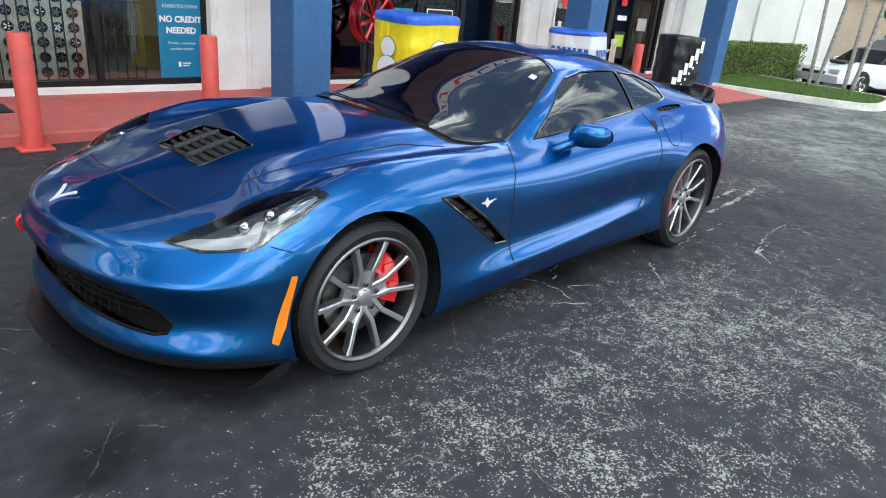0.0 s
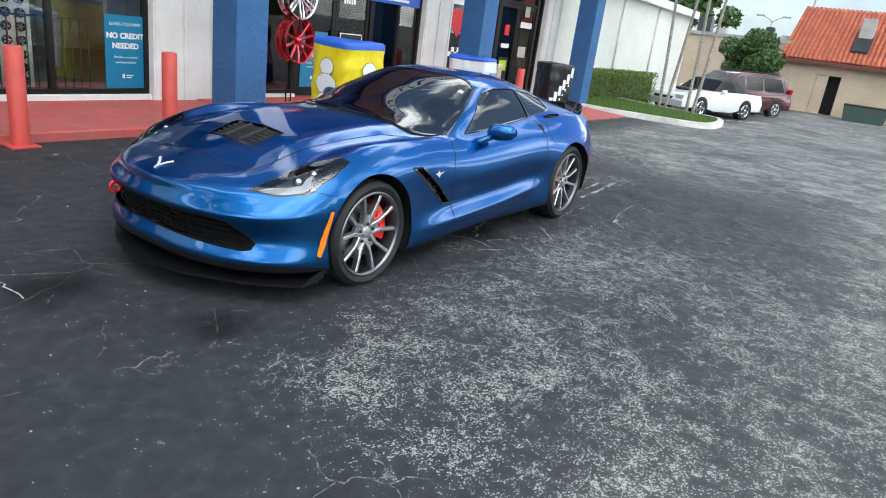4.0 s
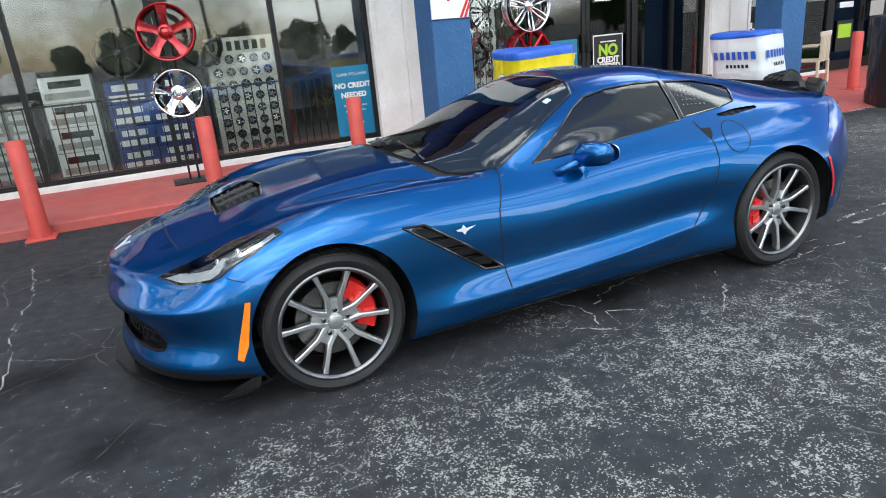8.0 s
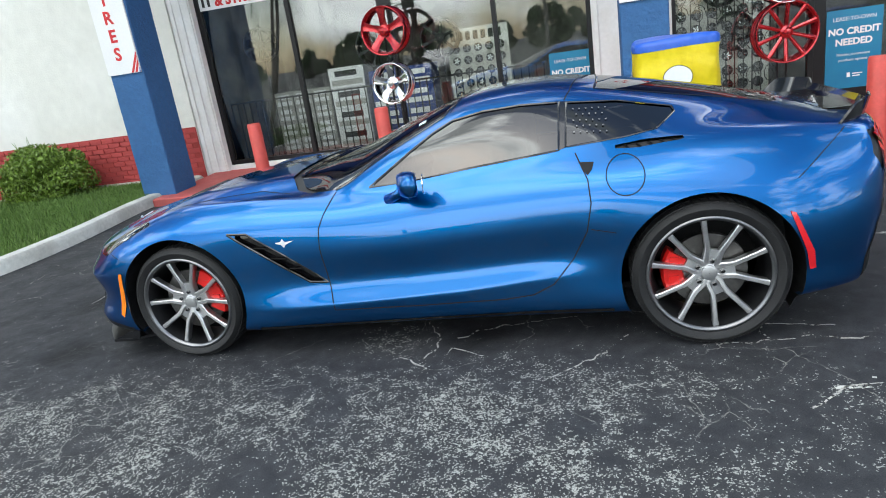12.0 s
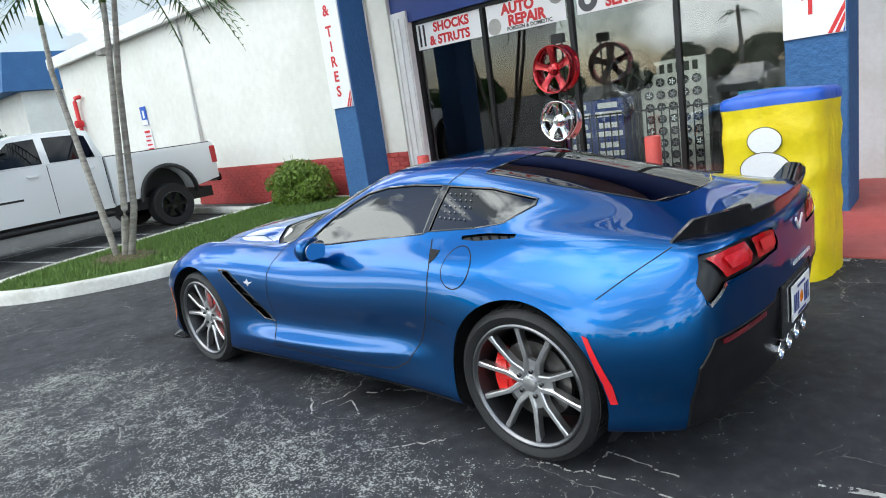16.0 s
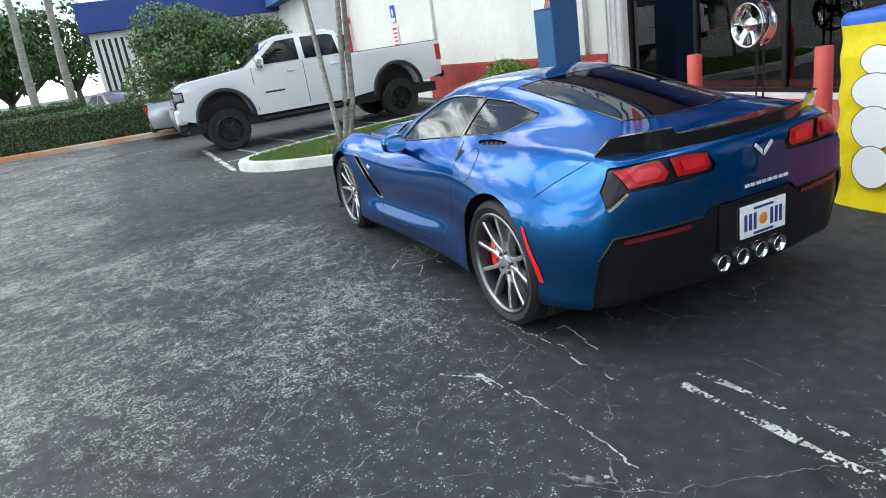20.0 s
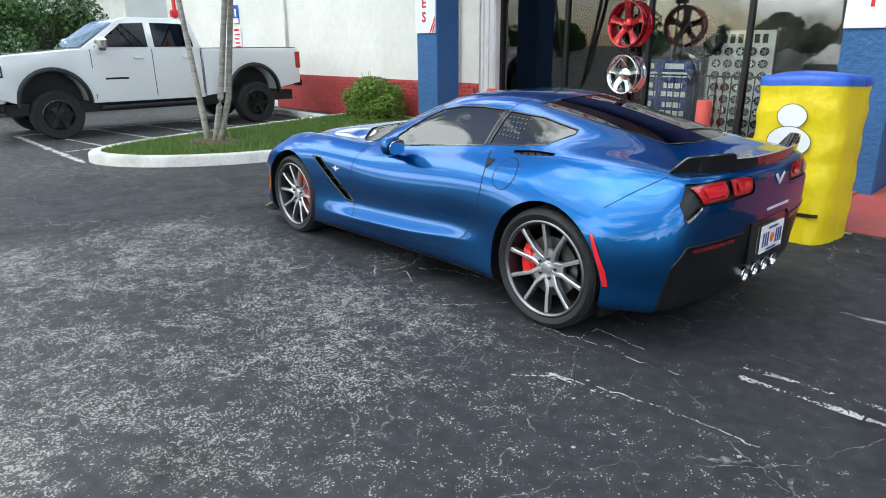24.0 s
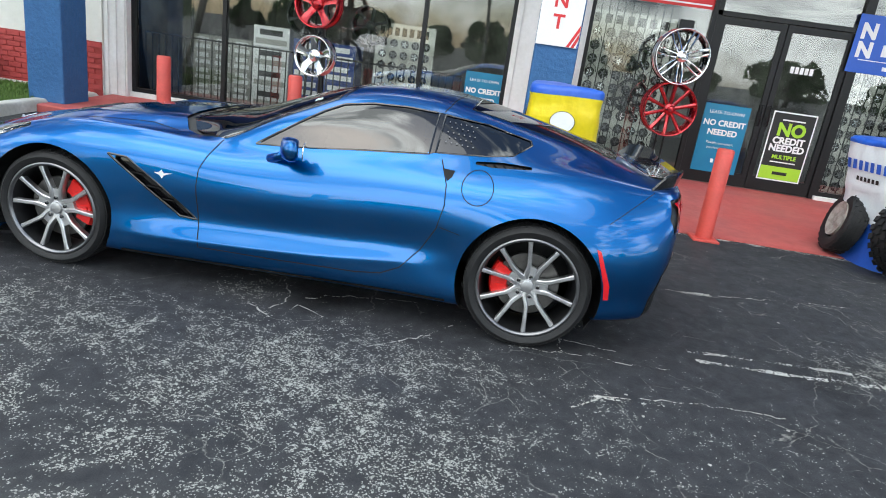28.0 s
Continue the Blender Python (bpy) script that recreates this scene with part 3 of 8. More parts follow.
for x0, x1 in ((-4.9, .6), (1.4, 6.6), (7.6, 12.6)):
    board = part("sign_board", boxed(x0, x1, -0.085, -0.063, 0.08, 0.64), M_WHITEPAINT, canopy, "white sign board with dark and red marks")
    k, x = 0, x0 + .3
    while x < x1 - .4:
        w = (.22, .26, .18, .24)[k % 4]
        part("sign_mark", boxed(x, x + w * .3, -.092, -.087, .18, .54), M_REDPRINT if k % 7 < 3 else M_NAVYPRINT, board)
        part("sign_mark", boxed(x + w * .3, x + w, -.092, -.087, .18 if k % 2 else .44, .28 if k % 2 else .54), M_REDPRINT if k % 7 < 3 else M_NAVYPRINT, board)
        x += w + (.12 if k % 6 < 5 else .4)
        k += 1


def pillar(x, label):
    p = thing("pillar", (x, 4.03, 0), label=label, category="pillar", group="blue pillars along the walk", kind="structure")
    bm = bmesh.new()
    box(bm, -0.25, 0.25, -0.25, 0.25, 0.02, 4.42, bevel=0.012)
    part("shaft", bm, M_BLUEPAINT, p)
    return p


pillar_a = pillar(-4.90, "blue rough stucco pillar with a white rim and tyre sign")
pillar_b = pillar(1.49, "blue rough stucco pillar with a white sign beside the yellow cover")
pillar_c = pillar(7.20, "blue rough stucco pillar beside the white covered tyre stack")
pillar_d = pillar(12.5, "blue rough stucco pillar at the end of the walk")

# white posts that part the window bays
def post(x0, x1, y0, y1, label):
    ob = thing("post", (x0, y0, 0), label=label, category="post", kind="structure")
    w = x1 - x0
    part("core", boxed(0, w, 0, y1 - y0, 0.0, 3.1), M_WHITEPAINT, ob)
    for i in range(3):
        part("moulding", boxed(0.02 + i * (w - 0.10) / 2, 0.08 + i * (w - 0.10) / 2, -0.022, -0.002, 0.13, 3.0, bevel=0.006), M_WHITEPAINT, ob)
    return ob


post(-4.98, -4.62, 5.14, 5.44, "white fluted wooden post at the window's end")
post(0.95, 1.92, 5.14, 5.44, "wide white wooden post between two window bays")
post(6.90, 7.84, 5.14, 5.44, "wide white wooden post between shop bays")
post(12.2, 12.95, 5.14, 5.44, "white wooden post at the end of the shop front")


def window_bay(name, x0, x1, mullions, z0, z1, label):
    """A fixed shop window: black bars, white sill, panes."""
    w = thing(name, (x0, GLASS_Y, 0), label=label, category="window", kind="structure")
    W = x1 - x0
    part("window_sill", boxed(0, W, -0.10, 0.10, FLOOR_Z - 0.05, z0, bevel=0.008), M_WHITEPAINT, w, "white painted sill")
    part("window_frame", boxed(0, W, -0.04, 0.04, z0, z0 + 0.06), M_FRAME, w)
    part("window_frame", boxed(0, W, -0.04, 0.04, z1 - 0.06, z1), M_FRAME, w)
    edges = [0.03] + [m - x0 for m in mullions] + [W - 0.03]
    for e in edges:
        part("mullion", boxed(e - 0.03, e + 0.03, -0.045, 0.045, z0 + 0.06, z1 - 0.06), M_FRAME, w)
    for a, b in zip(edges, edges[1:]):
        bm = boxed(a + 0.03, b - 0.03, -0.004, 0.004, z0 + 0.06, z1 - 0.06)
        part("pane", bm, M_SHOPGLASS, w).visible_shadow = False
    return w


window_bay("window_1", -4.62, 0.95, [-3.20, -1.73, -0.30], 0.20, 2.92, "black framed shop window with wheels and posters behind it")
window_bay("window_2", 1.92, 3.56, [], 0.20, 2.92, "black framed shop window before wheel racks")
window_bay("window_3", 5.42, 6.90, [6.2], 0.20, 2.92, "black framed shop window beside the doors")
window_bay("window_4", 7.84, 10.0, [8.9], 0.20, 2.92, "black framed shop window with white painted lettering")
window_bay("window_5", 11.9, 12.2, [], 0.20, 2.92, "narrow black framed window")


def shop_door(x0, x1, z0, z1, label, name):
    d = thing(name, (x0, GLASS_Y, z0), label=label, category="door", kind="structure")
    W, H = x1 - x0, z1 - z0
    part("head_frame", boxed(0, W, -0.05, 0.05, H - 0.06, H), M_FRAME, d)
    part("transom_pane", boxed(0.06, W - 0.06, -0.004, 0.004, H, 2.92 - z0 - 0.06), M_SHOPGLASS, d).visible_shadow = False
    part("head_frame", boxed(0, W, -0.05, 0.05, 2.92 - z0 - 0.06, 2.92 - z0), M_FRAME, d)
    for e in (0.03, W - 0.03):
        part("jamb", boxed(e - 0.03, e + 0.03, -0.05, 0.05, 0, 2.92 - z0 - 0.06), M_FRAME, d)
    half = W / 2
    for s_ in (0, 1):
        a, b = (0.065, half - 0.006) if s_ == 0 else (half + 0.006, W - 0.065)
        bm = bmesh.new()
        box(bm, a, a + 0.07, -0.022, 0.022, 0.01, H - 0.07)
        box(bm, b - 0.07, b, -0.022, 0.022, 0.01, H - 0.07)
        box(bm, a + 0.07, b - 0.07, -0.022, 0.022, 0.01, 0.19)
        box(bm, a + 0.07, b - 0.07, -0.022, 0.022, H - 0.16, H - 0.07)
        leaf = part("door_leaf", bm, M_FRAME, d)
        part("door_pane", boxed(a + 0.07, b - 0.07, -0.004, 0.004, 0.19, H - 0.16), M_SHOPGLASS, leaf).visible_shadow = False
        hx = b - 0.05 if s_ == 0 else a + 0.05
        bm = bmesh.new()
        tube(bm, [(hx, -0.02, 0.88), (hx, -0.08, 0.88), (hx, -0.08, 1.15), (hx, -0.02, 1.15)], 0.012, 8)
        part("door_handle", bm, M_FRAME, leaf, smooth=True)
    return d


door_1 = shop_door(3.56, 5.42, FLOOR_Z + 0.02, 2.42, "black framed glass double shop door with posters", "door_1")
door_2 = shop_door(10.0, 11.9, FLOOR_Z + 0.02, 2.42, "black framed glass office door with stickers", "door_2")


# ---- the blue sports car: body surface ----
def spline(points, n):
    """Smooth curve through points with n steps a span; ends that lie on the middle plane run straight across it."""
    P = np.array(points, float)
    g0, g1 = P[1] * np.array((1, -1, 1)), P[-2] * np.array((1, -1, 1))
    if np.abs(P[:, 1]).max() < 1e-9:
        g0, g1 = 2 * P[0] - P[1], 2 * P[-1] - P[-2]
    P = np.vstack([g0, P, g1])
    h = np.linalg.norm(np.diff(P, axis=0), axis=1) ** 0.75 + 1e-6
    out = []
    for i in range(1, len(P) - 2):
        m = []
        for k in (i, i + 1):
            a, b = (P[k] - P[k - 1]) / h[k - 1], (P[k + 1] - P[k]) / h[k]
            m.append((a * h[k] + b * h[k - 1]) / (h[k] + h[k - 1]) * h[i])
        for s_ in np.arange(n) / n:
            out.append((2 * s_**3 - 3 * s_**2 + 1) * P[i] + (s_**3 - 2 * s_**2 + s_) * m[0] + (3 * s_**2 - 2 * s_**3) * P[i + 1] + (s_**3 - s_**2) * m[1])
    out.append(P[-2])
    return np.array(out)


# the body's feature lines from nose middle round the flank to tail middle; x back, half width, height
UNDER = [(-2.15, 0, 0.2), (-2.13, 0.3, 0.2), (-2.05, 0.55, 0.2), (-1.92, 0.7, 0.19), (-1.74, 0.8, 0.18), (-1.355, 0.82, 0.17), (-0.95, 0.82, 0.15), (-0.58, 0.8, 0.14),
    (-0.38, 0.79, 0.14), (-0.1, 0.79, 0.14), (0.25, 0.79, 0.14), (0.65, 0.8, 0.15), (0.98, 0.82, 0.16), (1.355, 0.86, 0.19), (1.72, 0.84, 0.22), (1.98, 0.7, 0.24), (2,
    0.665, 0.24), (2.04, 0.52, 0.24), (2.08, 0.28, 0.24), (2.09, 0, 0.24)]
SILL = [(-2.262, 0, 0.2), (-2.242, 0.3, 0.2), (-2.142, 0.575, 0.195), (-1.975, 0.765, 0.19), (-1.775, 0.86, 0.185), (-1.355, 0.87, 0.18), (-0.96, 0.885, 0.165),
    (-0.58, 0.87, 0.165), (-0.38, 0.865, 0.168), (-0.1, 0.86, 0.172), (0.25, 0.86, 0.178), (0.65, 0.875, 0.185), (0.98, 0.905, 0.195), (1.355, 0.925, 0.21), (1.73, 0.905,
    0.235), (2.02, 0.76, 0.25), (2.045, 0.725, 0.255), (2.08, 0.55, 0.26), (2.12, 0.28, 0.26), (2.13, 0, 0.26)]
CREASE = [(-2.272, 0, 0.262), (-2.252, 0.3, 0.26), (-2.155, 0.585, 0.257), (-1.99, 0.782, 0.252), (-1.785, 0.875, 0.25), (-1.355, 0.885, 0.28), (-0.96, 0.9, 0.275),
    (-0.58, 0.9, 0.285), (-0.38, 0.898, 0.293), (-0.1, 0.895, 0.305), (0.25, 0.892, 0.325), (0.65, 0.892, 0.365), (0.98, 0.905, 0.37), (1.355, 0.935, 0.37), (1.74, 0.92,
    0.37), (2.03, 0.78, 0.37), (2.06, 0.74, 0.375), (2.105, 0.56, 0.38), (2.14, 0.28, 0.38), (2.15, 0, 0.38)]
WAIST = [(-2.238, 0, 0.36), (-2.215, 0.3, 0.36), (-2.118, 0.565, 0.36), (-1.962, 0.755, 0.365), (-1.78, 0.862, 0.375), (-1.355, 0.895, 0.39), (-0.96, 0.885, 0.4),
    (-0.58, 0.858, 0.4), (-0.38, 0.852, 0.4), (-0.1, 0.85, 0.41), (0.25, 0.85, 0.43), (0.65, 0.862, 0.46), (0.98, 0.905, 0.48), (1.355, 0.945, 0.48), (1.75, 0.93, 0.49),
    (2.045, 0.79, 0.49), (2.075, 0.745, 0.495), (2.125, 0.56, 0.5), (2.16, 0.28, 0.51), (2.17, 0, 0.51)]
FLANK = [(-2.288, 0, 0.492), (-2.262, 0.3, 0.494), (-2.16, 0.58, 0.497), (-1.992, 0.77, 0.505), (-1.8, 0.866, 0.525), (-1.355, 0.905, 0.58), (-0.96, 0.885, 0.58),
    (-0.58, 0.868, 0.58), (-0.38, 0.866, 0.58), (-0.1, 0.866, 0.585), (0.25, 0.868, 0.6), (0.65, 0.882, 0.62), (0.98, 0.91, 0.635), (1.355, 0.94, 0.645), (1.76, 0.915,
    0.64), (2.05, 0.785, 0.64), (2.082, 0.74, 0.65), (2.13, 0.56, 0.66), (2.165, 0.28, 0.67), (2.175, 0, 0.67)]
SHOULDER = [(-2.262, 0, 0.562), (-2.228, 0.3, 0.562), (-2.118, 0.552, 0.563), (-1.955, 0.735, 0.573), (-1.775, 0.842, 0.628), (-1.355, 0.87, 0.735), (-0.96, 0.865,
    0.735), (-0.58, 0.838, 0.735), (-0.38, 0.83, 0.738), (-0.1, 0.826, 0.748), (0.25, 0.828, 0.768), (0.65, 0.845, 0.79), (0.98, 0.87, 0.8), (1.355, 0.88, 0.805), (1.77,
    0.85, 0.795), (2.05, 0.75, 0.78), (2.083, 0.715, 0.785), (2.13, 0.55, 0.79), (2.16, 0.28, 0.8), (2.17, 0, 0.8)]
CREST = [(-2.255, 0, 0.605), (-2.215, 0.29, 0.605), (-2.095, 0.535, 0.605), (-1.92, 0.69, 0.635), (-1.73, 0.76, 0.722), (-1.355, 0.75, 0.842), (-0.96, 0.75, 0.855),
    (-0.58, 0.742, 0.836), (-0.38, 0.742, 0.828), (-0.1, 0.742, 0.848), (0.25, 0.742, 0.882), (0.65, 0.742, 0.917), (0.98, 0.745, 0.932), (1.355, 0.755, 0.948), (1.76,
    0.725, 0.94), (2.03, 0.66, 0.912), (2.06, 0.625, 0.91), (2.105, 0.52, 0.912), (2.14, 0.28, 0.917), (2.15, 0, 0.918)]
INNER = [(-2.21, 0, 0.635), (-2.16, 0.25, 0.64), (-2.03, 0.46, 0.655), (-1.85, 0.58, 0.685), (-1.66, 0.62, 0.742), (-1.355, 0.615, 0.795), (-0.96, 0.62, 0.82), (-0.6,
    0.645, 0.842), (-0.4, 0.665, 0.882), (-0.1, 0.652, 0.995), (0.25, 0.625, 1.06), (0.65, 0.61, 1.08), (0.98, 0.585, 1.07), (1.355, 0.56, 1.02), (1.74, 0.55, 0.978),
    (1.99, 0.52, 0.94), (2.015, 0.49, 0.938), (2.05, 0.42, 0.938), (2.08, 0.24, 0.94), (2.09, 0, 0.94)]
RAIL = [(-2.12, 0, 0.675), (-2.07, 0.15, 0.68), (-1.93, 0.28, 0.7), (-1.75, 0.35, 0.745), (-1.58, 0.37, 0.803), (-1.355, 0.4, 0.848), (-0.96, 0.44, 0.893), (-0.62,
    0.465, 0.912), (-0.42, 0.48, 0.945), (-0.1, 0.5, 1.065), (0.25, 0.5, 1.168), (0.65, 0.49, 1.185), (0.98, 0.455, 1.15), (1.355, 0.4, 1.085), (1.7, 0.37, 1.015), (1.93,
    0.34, 0.962), (1.95, 0.32, 0.957), (1.98, 0.28, 0.955), (2, 0.16, 0.953), (2.01, 0, 0.952)]
SPINE = [(-2.02, 0, 0.71), (-1.97, 0, 0.722), (-1.84, 0, 0.752), (-1.68, 0, 0.788), (-1.54, 0, 0.826), (-1.355, 0, 0.858), (-0.96, 0, 0.908), (-0.66, 0, 0.925),
    (-0.44, 0, 0.985), (-0.1, 0, 1.112), (0.25, 0, 1.215), (0.65, 0, 1.238), (0.98, 0, 1.2), (1.355, 0, 1.125), (1.68, 0, 1.045), (1.86, 0, 0.992), (1.89, 0, 0.98),
    (1.91, 0, 0.973), (1.93, 0, 0.968), (1.94, 0, 0.965)]
NU, NV = 24, 14


def body_grid():
    rows = np.array([spline(c, NU) for c in (UNDER, SILL, CREASE, WAIST, FLANK, SHOULDER, CREST, INNER, RAIL, SPINE)])
    rows = rows.transpose(1, 0, 2)                      # station, line, xyz
    out = []
    for st in rows:
        low_edge = min(1.0, max(0.0, (st[2, 0] + 1.0) / .12)) * min(1.0, max(0.0, (.80 - st[2, 0]) / .15))
        top_edge = .75 * min(1.0, max(0.0, (st[6, 0] + 1.75) / .3)) * min(1.0, max(0.0, (2.0 - st[6, 0]) / .1))
        nose = min(1.0, max(0.0, (-1.66 - st[4, 0]) / .14))
        low_edge = max(low_edge, .85 * nose)
        dome = .8 * min(1.0, max(0.0, (st[8, 0] + 2.0) / .2)) * min(1.0, max(0.0, (-.55 - st[8, 0]) / .2))
        P = np.vstack([2 * st[0] - st[1], st, st[-2] * np.array((1, -1, 1))])
        h = np.linalg.norm(np.diff(P, axis=0), axis=1) ** 0.75 + 1e-5
        line = []
        for i in range(1, len(P) - 2):
            m = []
            for k in (i, i + 1):
                a, b = (P[k] - P[k - 1]) / h[k - 1], (P[k + 1] - P[k]) / h[k]
                even = (a * h[k] + b * h[k - 1]) / (h[k] + h[k - 1]) * h[i]
                w = {3: low_edge, 5: .8 * nose, 7: top_edge, 9: dome}.get(k, 0.0)
                m.append(even * (1 - w) + (P[i + 1] - P[i]) * w)
            for s_ in np.arange(NV) / NV:
                line.append((2 * s_**3 - 3 * s_**2 + 1) * P[i] + (s_**3 - 2 * s_**2 + s_) * m[0] + (3 * s_**2 - 2 * s_**3) * P[i + 1] + (s_**3 - s_**2) * m[1])
        line.append(P[-2])
        out.append(line)
    G = np.array(out)
    for _ in range(5):                                  # soften
        H = G.copy()
        H[1:-1, 1:-1] = 0.5 * G[1:-1, 1:-1] + 0.125 * (G[:-2, 1:-1] + G[2:, 1:-1] + G[1:-1, :-2] + G[1:-1, 2:])
        mirror = np.array((1, -1, 1))
        H[1:-1, -1] = 0.5 * G[1:-1, -1] + 0.125 * (G[:-2, -1] + G[2:, -1] + G[1:-1, -2] + G[1:-1, -2] * mirror)
        H[0, 1:-1] = 0.5 * G[0, 1:-1] + 0.125 * (G[1, 1:-1] + G[1, 1:-1] * mirror + G[0, :-2] + G[0, 2:])
        H[-1, 1:-1] = 0.5 * G[-1, 1:-1] + 0.125 * (G[-2, 1:-1] + G[-2, 1:-1] * mirror + G[-1, :-2] + G[-1, 2:])
        G = H
    for _ in range(14):                                 # the haunches are one smooth swell
        H = 0.25 * (G[:-2, 1:-1] + G[2:, 1:-1] + G[1:-1, :-2] + G[1:-1, 2:])
        c = G[1:-1, 1:-1]
        u = np.clip((c[..., 0] - .80) / .25, 0, 1) * np.clip((1.98 - c[..., 0]) / .12, 0, 1) * np.clip((c[..., 2] - .55) / .1, 0, 1)
        G[1:-1, 1:-1] = c + (H - c) * (.6 * u)[..., None]
    return G


# ---- the blue sports car ----
from mathutils.bvhtree import BVHTree
car = thing("sports_car", (0, 0, 0), label="glossy metallic blue sports coupe with grey alloy wheels and red calipers", category="car")
G = body_grid()
nu, nv = G.shape[:2]
index, V = {}, []
for i in range(nu):
    for j in range(nv):
        for s_ in (1, -1):
            p = G[i, j] * np.array((1, s_, 1))
            key = (i, j, 0 if abs(p[1]) < 1e-5 else s_)
            if key not in index:
                index[key] = len(V)
                V.append(p)


def vid(i, j, s_):
    k = (i, j, s_)
    return index[k] if k in index else index[(i, j, 0)]


F = []
for i in range(nu - 1):
    for j in range(nv - 1):
        for s_ in (1, -1):
            q = [vid(i, j, s_), vid(i, j + 1, s_), vid(i + 1, j + 1, s_), vid(i + 1, j, s_)]
            F.append(q if s_ < 0 else q[::-1])
V, F = np.array(V), np.array(F)


def vertex_normals():
    c = np.cross(V[F[:, 2]] - V[F[:, 0]], V[F[:, 3]] - V[F[:, 1]])
    n = np.zeros_like(V)
    for k in range(4):
        np.add.at(n, F[:, k], c)
    return n / (np.linalg.norm(n, axis=1)[:, None] + 1e-12)


N = vertex_normals()
out_sign = 1.0 if (N[:, 2] * (V[:, 2] > 1.1)).sum() > 0 else -1.0
if out_sign < 0:
    F = F[:, ::-1].copy()
    N = vertex_normals()
BODY = BVHTree.FromPolygons([tuple(p) for p in V], [tuple(int(a) for a in f) for f in F])
kind_of = np.zeros(len(F), int)
kinds = ["fender_shell"]
locked = np.zeros(len(V), bool)
AX = {"xz": (0, 2, 1), "xy": (0, 1, 2), "yz": (1, 2, 0)}


def in_poly(poly, X, Y):
    hit = np.zeros(len(X), bool)
    j = len(poly) - 1
    for i in range(len(poly)):
        (xi, yi), (xj, yj) = poly[i], poly[j]
        if yi != yj:
            hit ^= ((yi > Y) != (yj > Y)) & (X < (xj - xi) * (Y - yi) / (yj - yi) + xi)
        j = i
    return hit


def panel(name, poly, plane, where, of=0):
    """Parts the body's faces that lie inside an outline, seen along one axis, and draws their edge clean along it."""
    global V
    a, b, c = AX[plane]
    ok = where(V)
    ins = in_poly(poly, V[:, a], V[:, b]) & ok
    fin = ins[F]
    mine = (kind_of == of) if isinstance(of, int) else np.isin(kind_of, of)
    full = fin.all(1) & mine
    cross = fin.any(1) & ~fin.all(1)
    move = np.unique(F[cross][fin[cross]])
    move = move[~locked[move]]
    P = V[move][:, (a, b)]
    best, at = np.full(len(P), 1e9), P.copy()
    for i in range(len(poly)):
        p, q = np.array(poly[i - 1]), np.array(poly[i])
        d = q - p
        t_ = np.clip(((P - p) @ d) / (d @ d + 1e-12), 0, 1)
        near = p + t_[:, None] * d
        dist = np.linalg.norm(P - near, axis=1)
        m = dist < best
        best[m], at[m] = dist[m], near[m]
    okm = best < 0.03
    move, at, P = move[okm], at[okm], P[okm]
    d = at - P
    n = N[move]
    nc = np.where(np.abs(n[:, c]) < 0.25, np.sign(n[:, c] + 1e-9) * 0.25, n[:, c])
    V[move, a], V[move, b] = at[:, 0], at[:, 1]
    V[move, c] += -(n[:, a] * d[:, 0] + n[:, b] * d[:, 1]) / nc
    locked[move] = True
    kinds.append(name)
    kind_of[full] = len(kinds) - 1
    return len(kinds) - 1


def both(poly):
    return [(x, y) for x, y in poly] + [(x, -y) for x, y in reversed(poly) if abs(y) > 1e-6]


def mirrored_y(poly):                                     # for (y, z) outlines
    return [(y, z) for y, z in poly] + [(-y, z) for y, z in reversed(poly) if abs(y) > 1e-6]


def arch(cx, cz, r):
    return [(cx + r * math.cos(radians(a)), cz + r * math.sin(radians(a))) for a in range(-30, 211, 5)] + [(cx - r * .93, -.3), (cx + r * .93, -.3)]


ARCH_F, ARCH_R = arch(-1.355, .335, .372), arch(1.355, .345, .386)
SIDE_WINDOW = [(-.235, .856), (-.02, 1.000), (.10, 1.075), (.20, 1.122), (.36, 1.149), (.55, 1.156), (.735, 1.148), (.725, .945), (.3, .905), (0, .872)]
QUARTER = [(.770, 1.143), (.757, .956), (1.03, .974), (1.17, .992), (1.265, 1.045), (1.256, 1.066), (1.01, 1.120)]
WINDSCREEN = both([(-.80, 0), (-.80, .25), (-.775, .45), (-.70, .58), (-.58, .665), (-.43, .698), (-.15, .628), (.15, .512), (.20, .40), (.235, .2), (.245, 0)])
COWL = both([(-.9, 0), (-.9, .75), (-.415, .75), (-.43, .692), (-.555, .648), (-.655, .572), (-.725, .45), (-.755, .25), (-.765, 0)])
HATCH = both([(.925, 0), (.92, .25), (.905, .40), (1.30, .375), (1.72, .335), (1.765, .30), (1.79, .15), (1.80, 0)])
ROOF = both([(.262, 0), (.25, .2), (.215, .40), (.185, .50), (.30, .528), (.76, .520), (.785, .45), (.82, .2), (.83, 0)])
HOOD = both([(-1.98, 0), (-1.965, .2), (-1.93, .447), (-1.74, .464), (-1.43, .491), (-.94, .53), (-.74, .60), (-.585, .685), (-.705, .585), (-.78, .452), (-.805, .25), (-.805, 0)])
HOODVENT = both([(-1.735, 0), (-1.728, .205), (-1.50, .225), (-1.47, 0)])
DOOR = [(-.425, .845), (-.47, .76), (-.50, .69), (-.507, .60), (-.495, .42), (-.474, .262), (.0, .262), (.42, .272), (.56, .290), (.66, .340), (.76, .455), (.832, .59), (.858, .72), (.85, .82), (.80, .928), (.3, .895), (0, .862)]
SIDEVENT = [(-1.007, .707), (-.90, .700), (-.70, .565), (-.50, .405), (-.60, .413), (-.80, .560)]
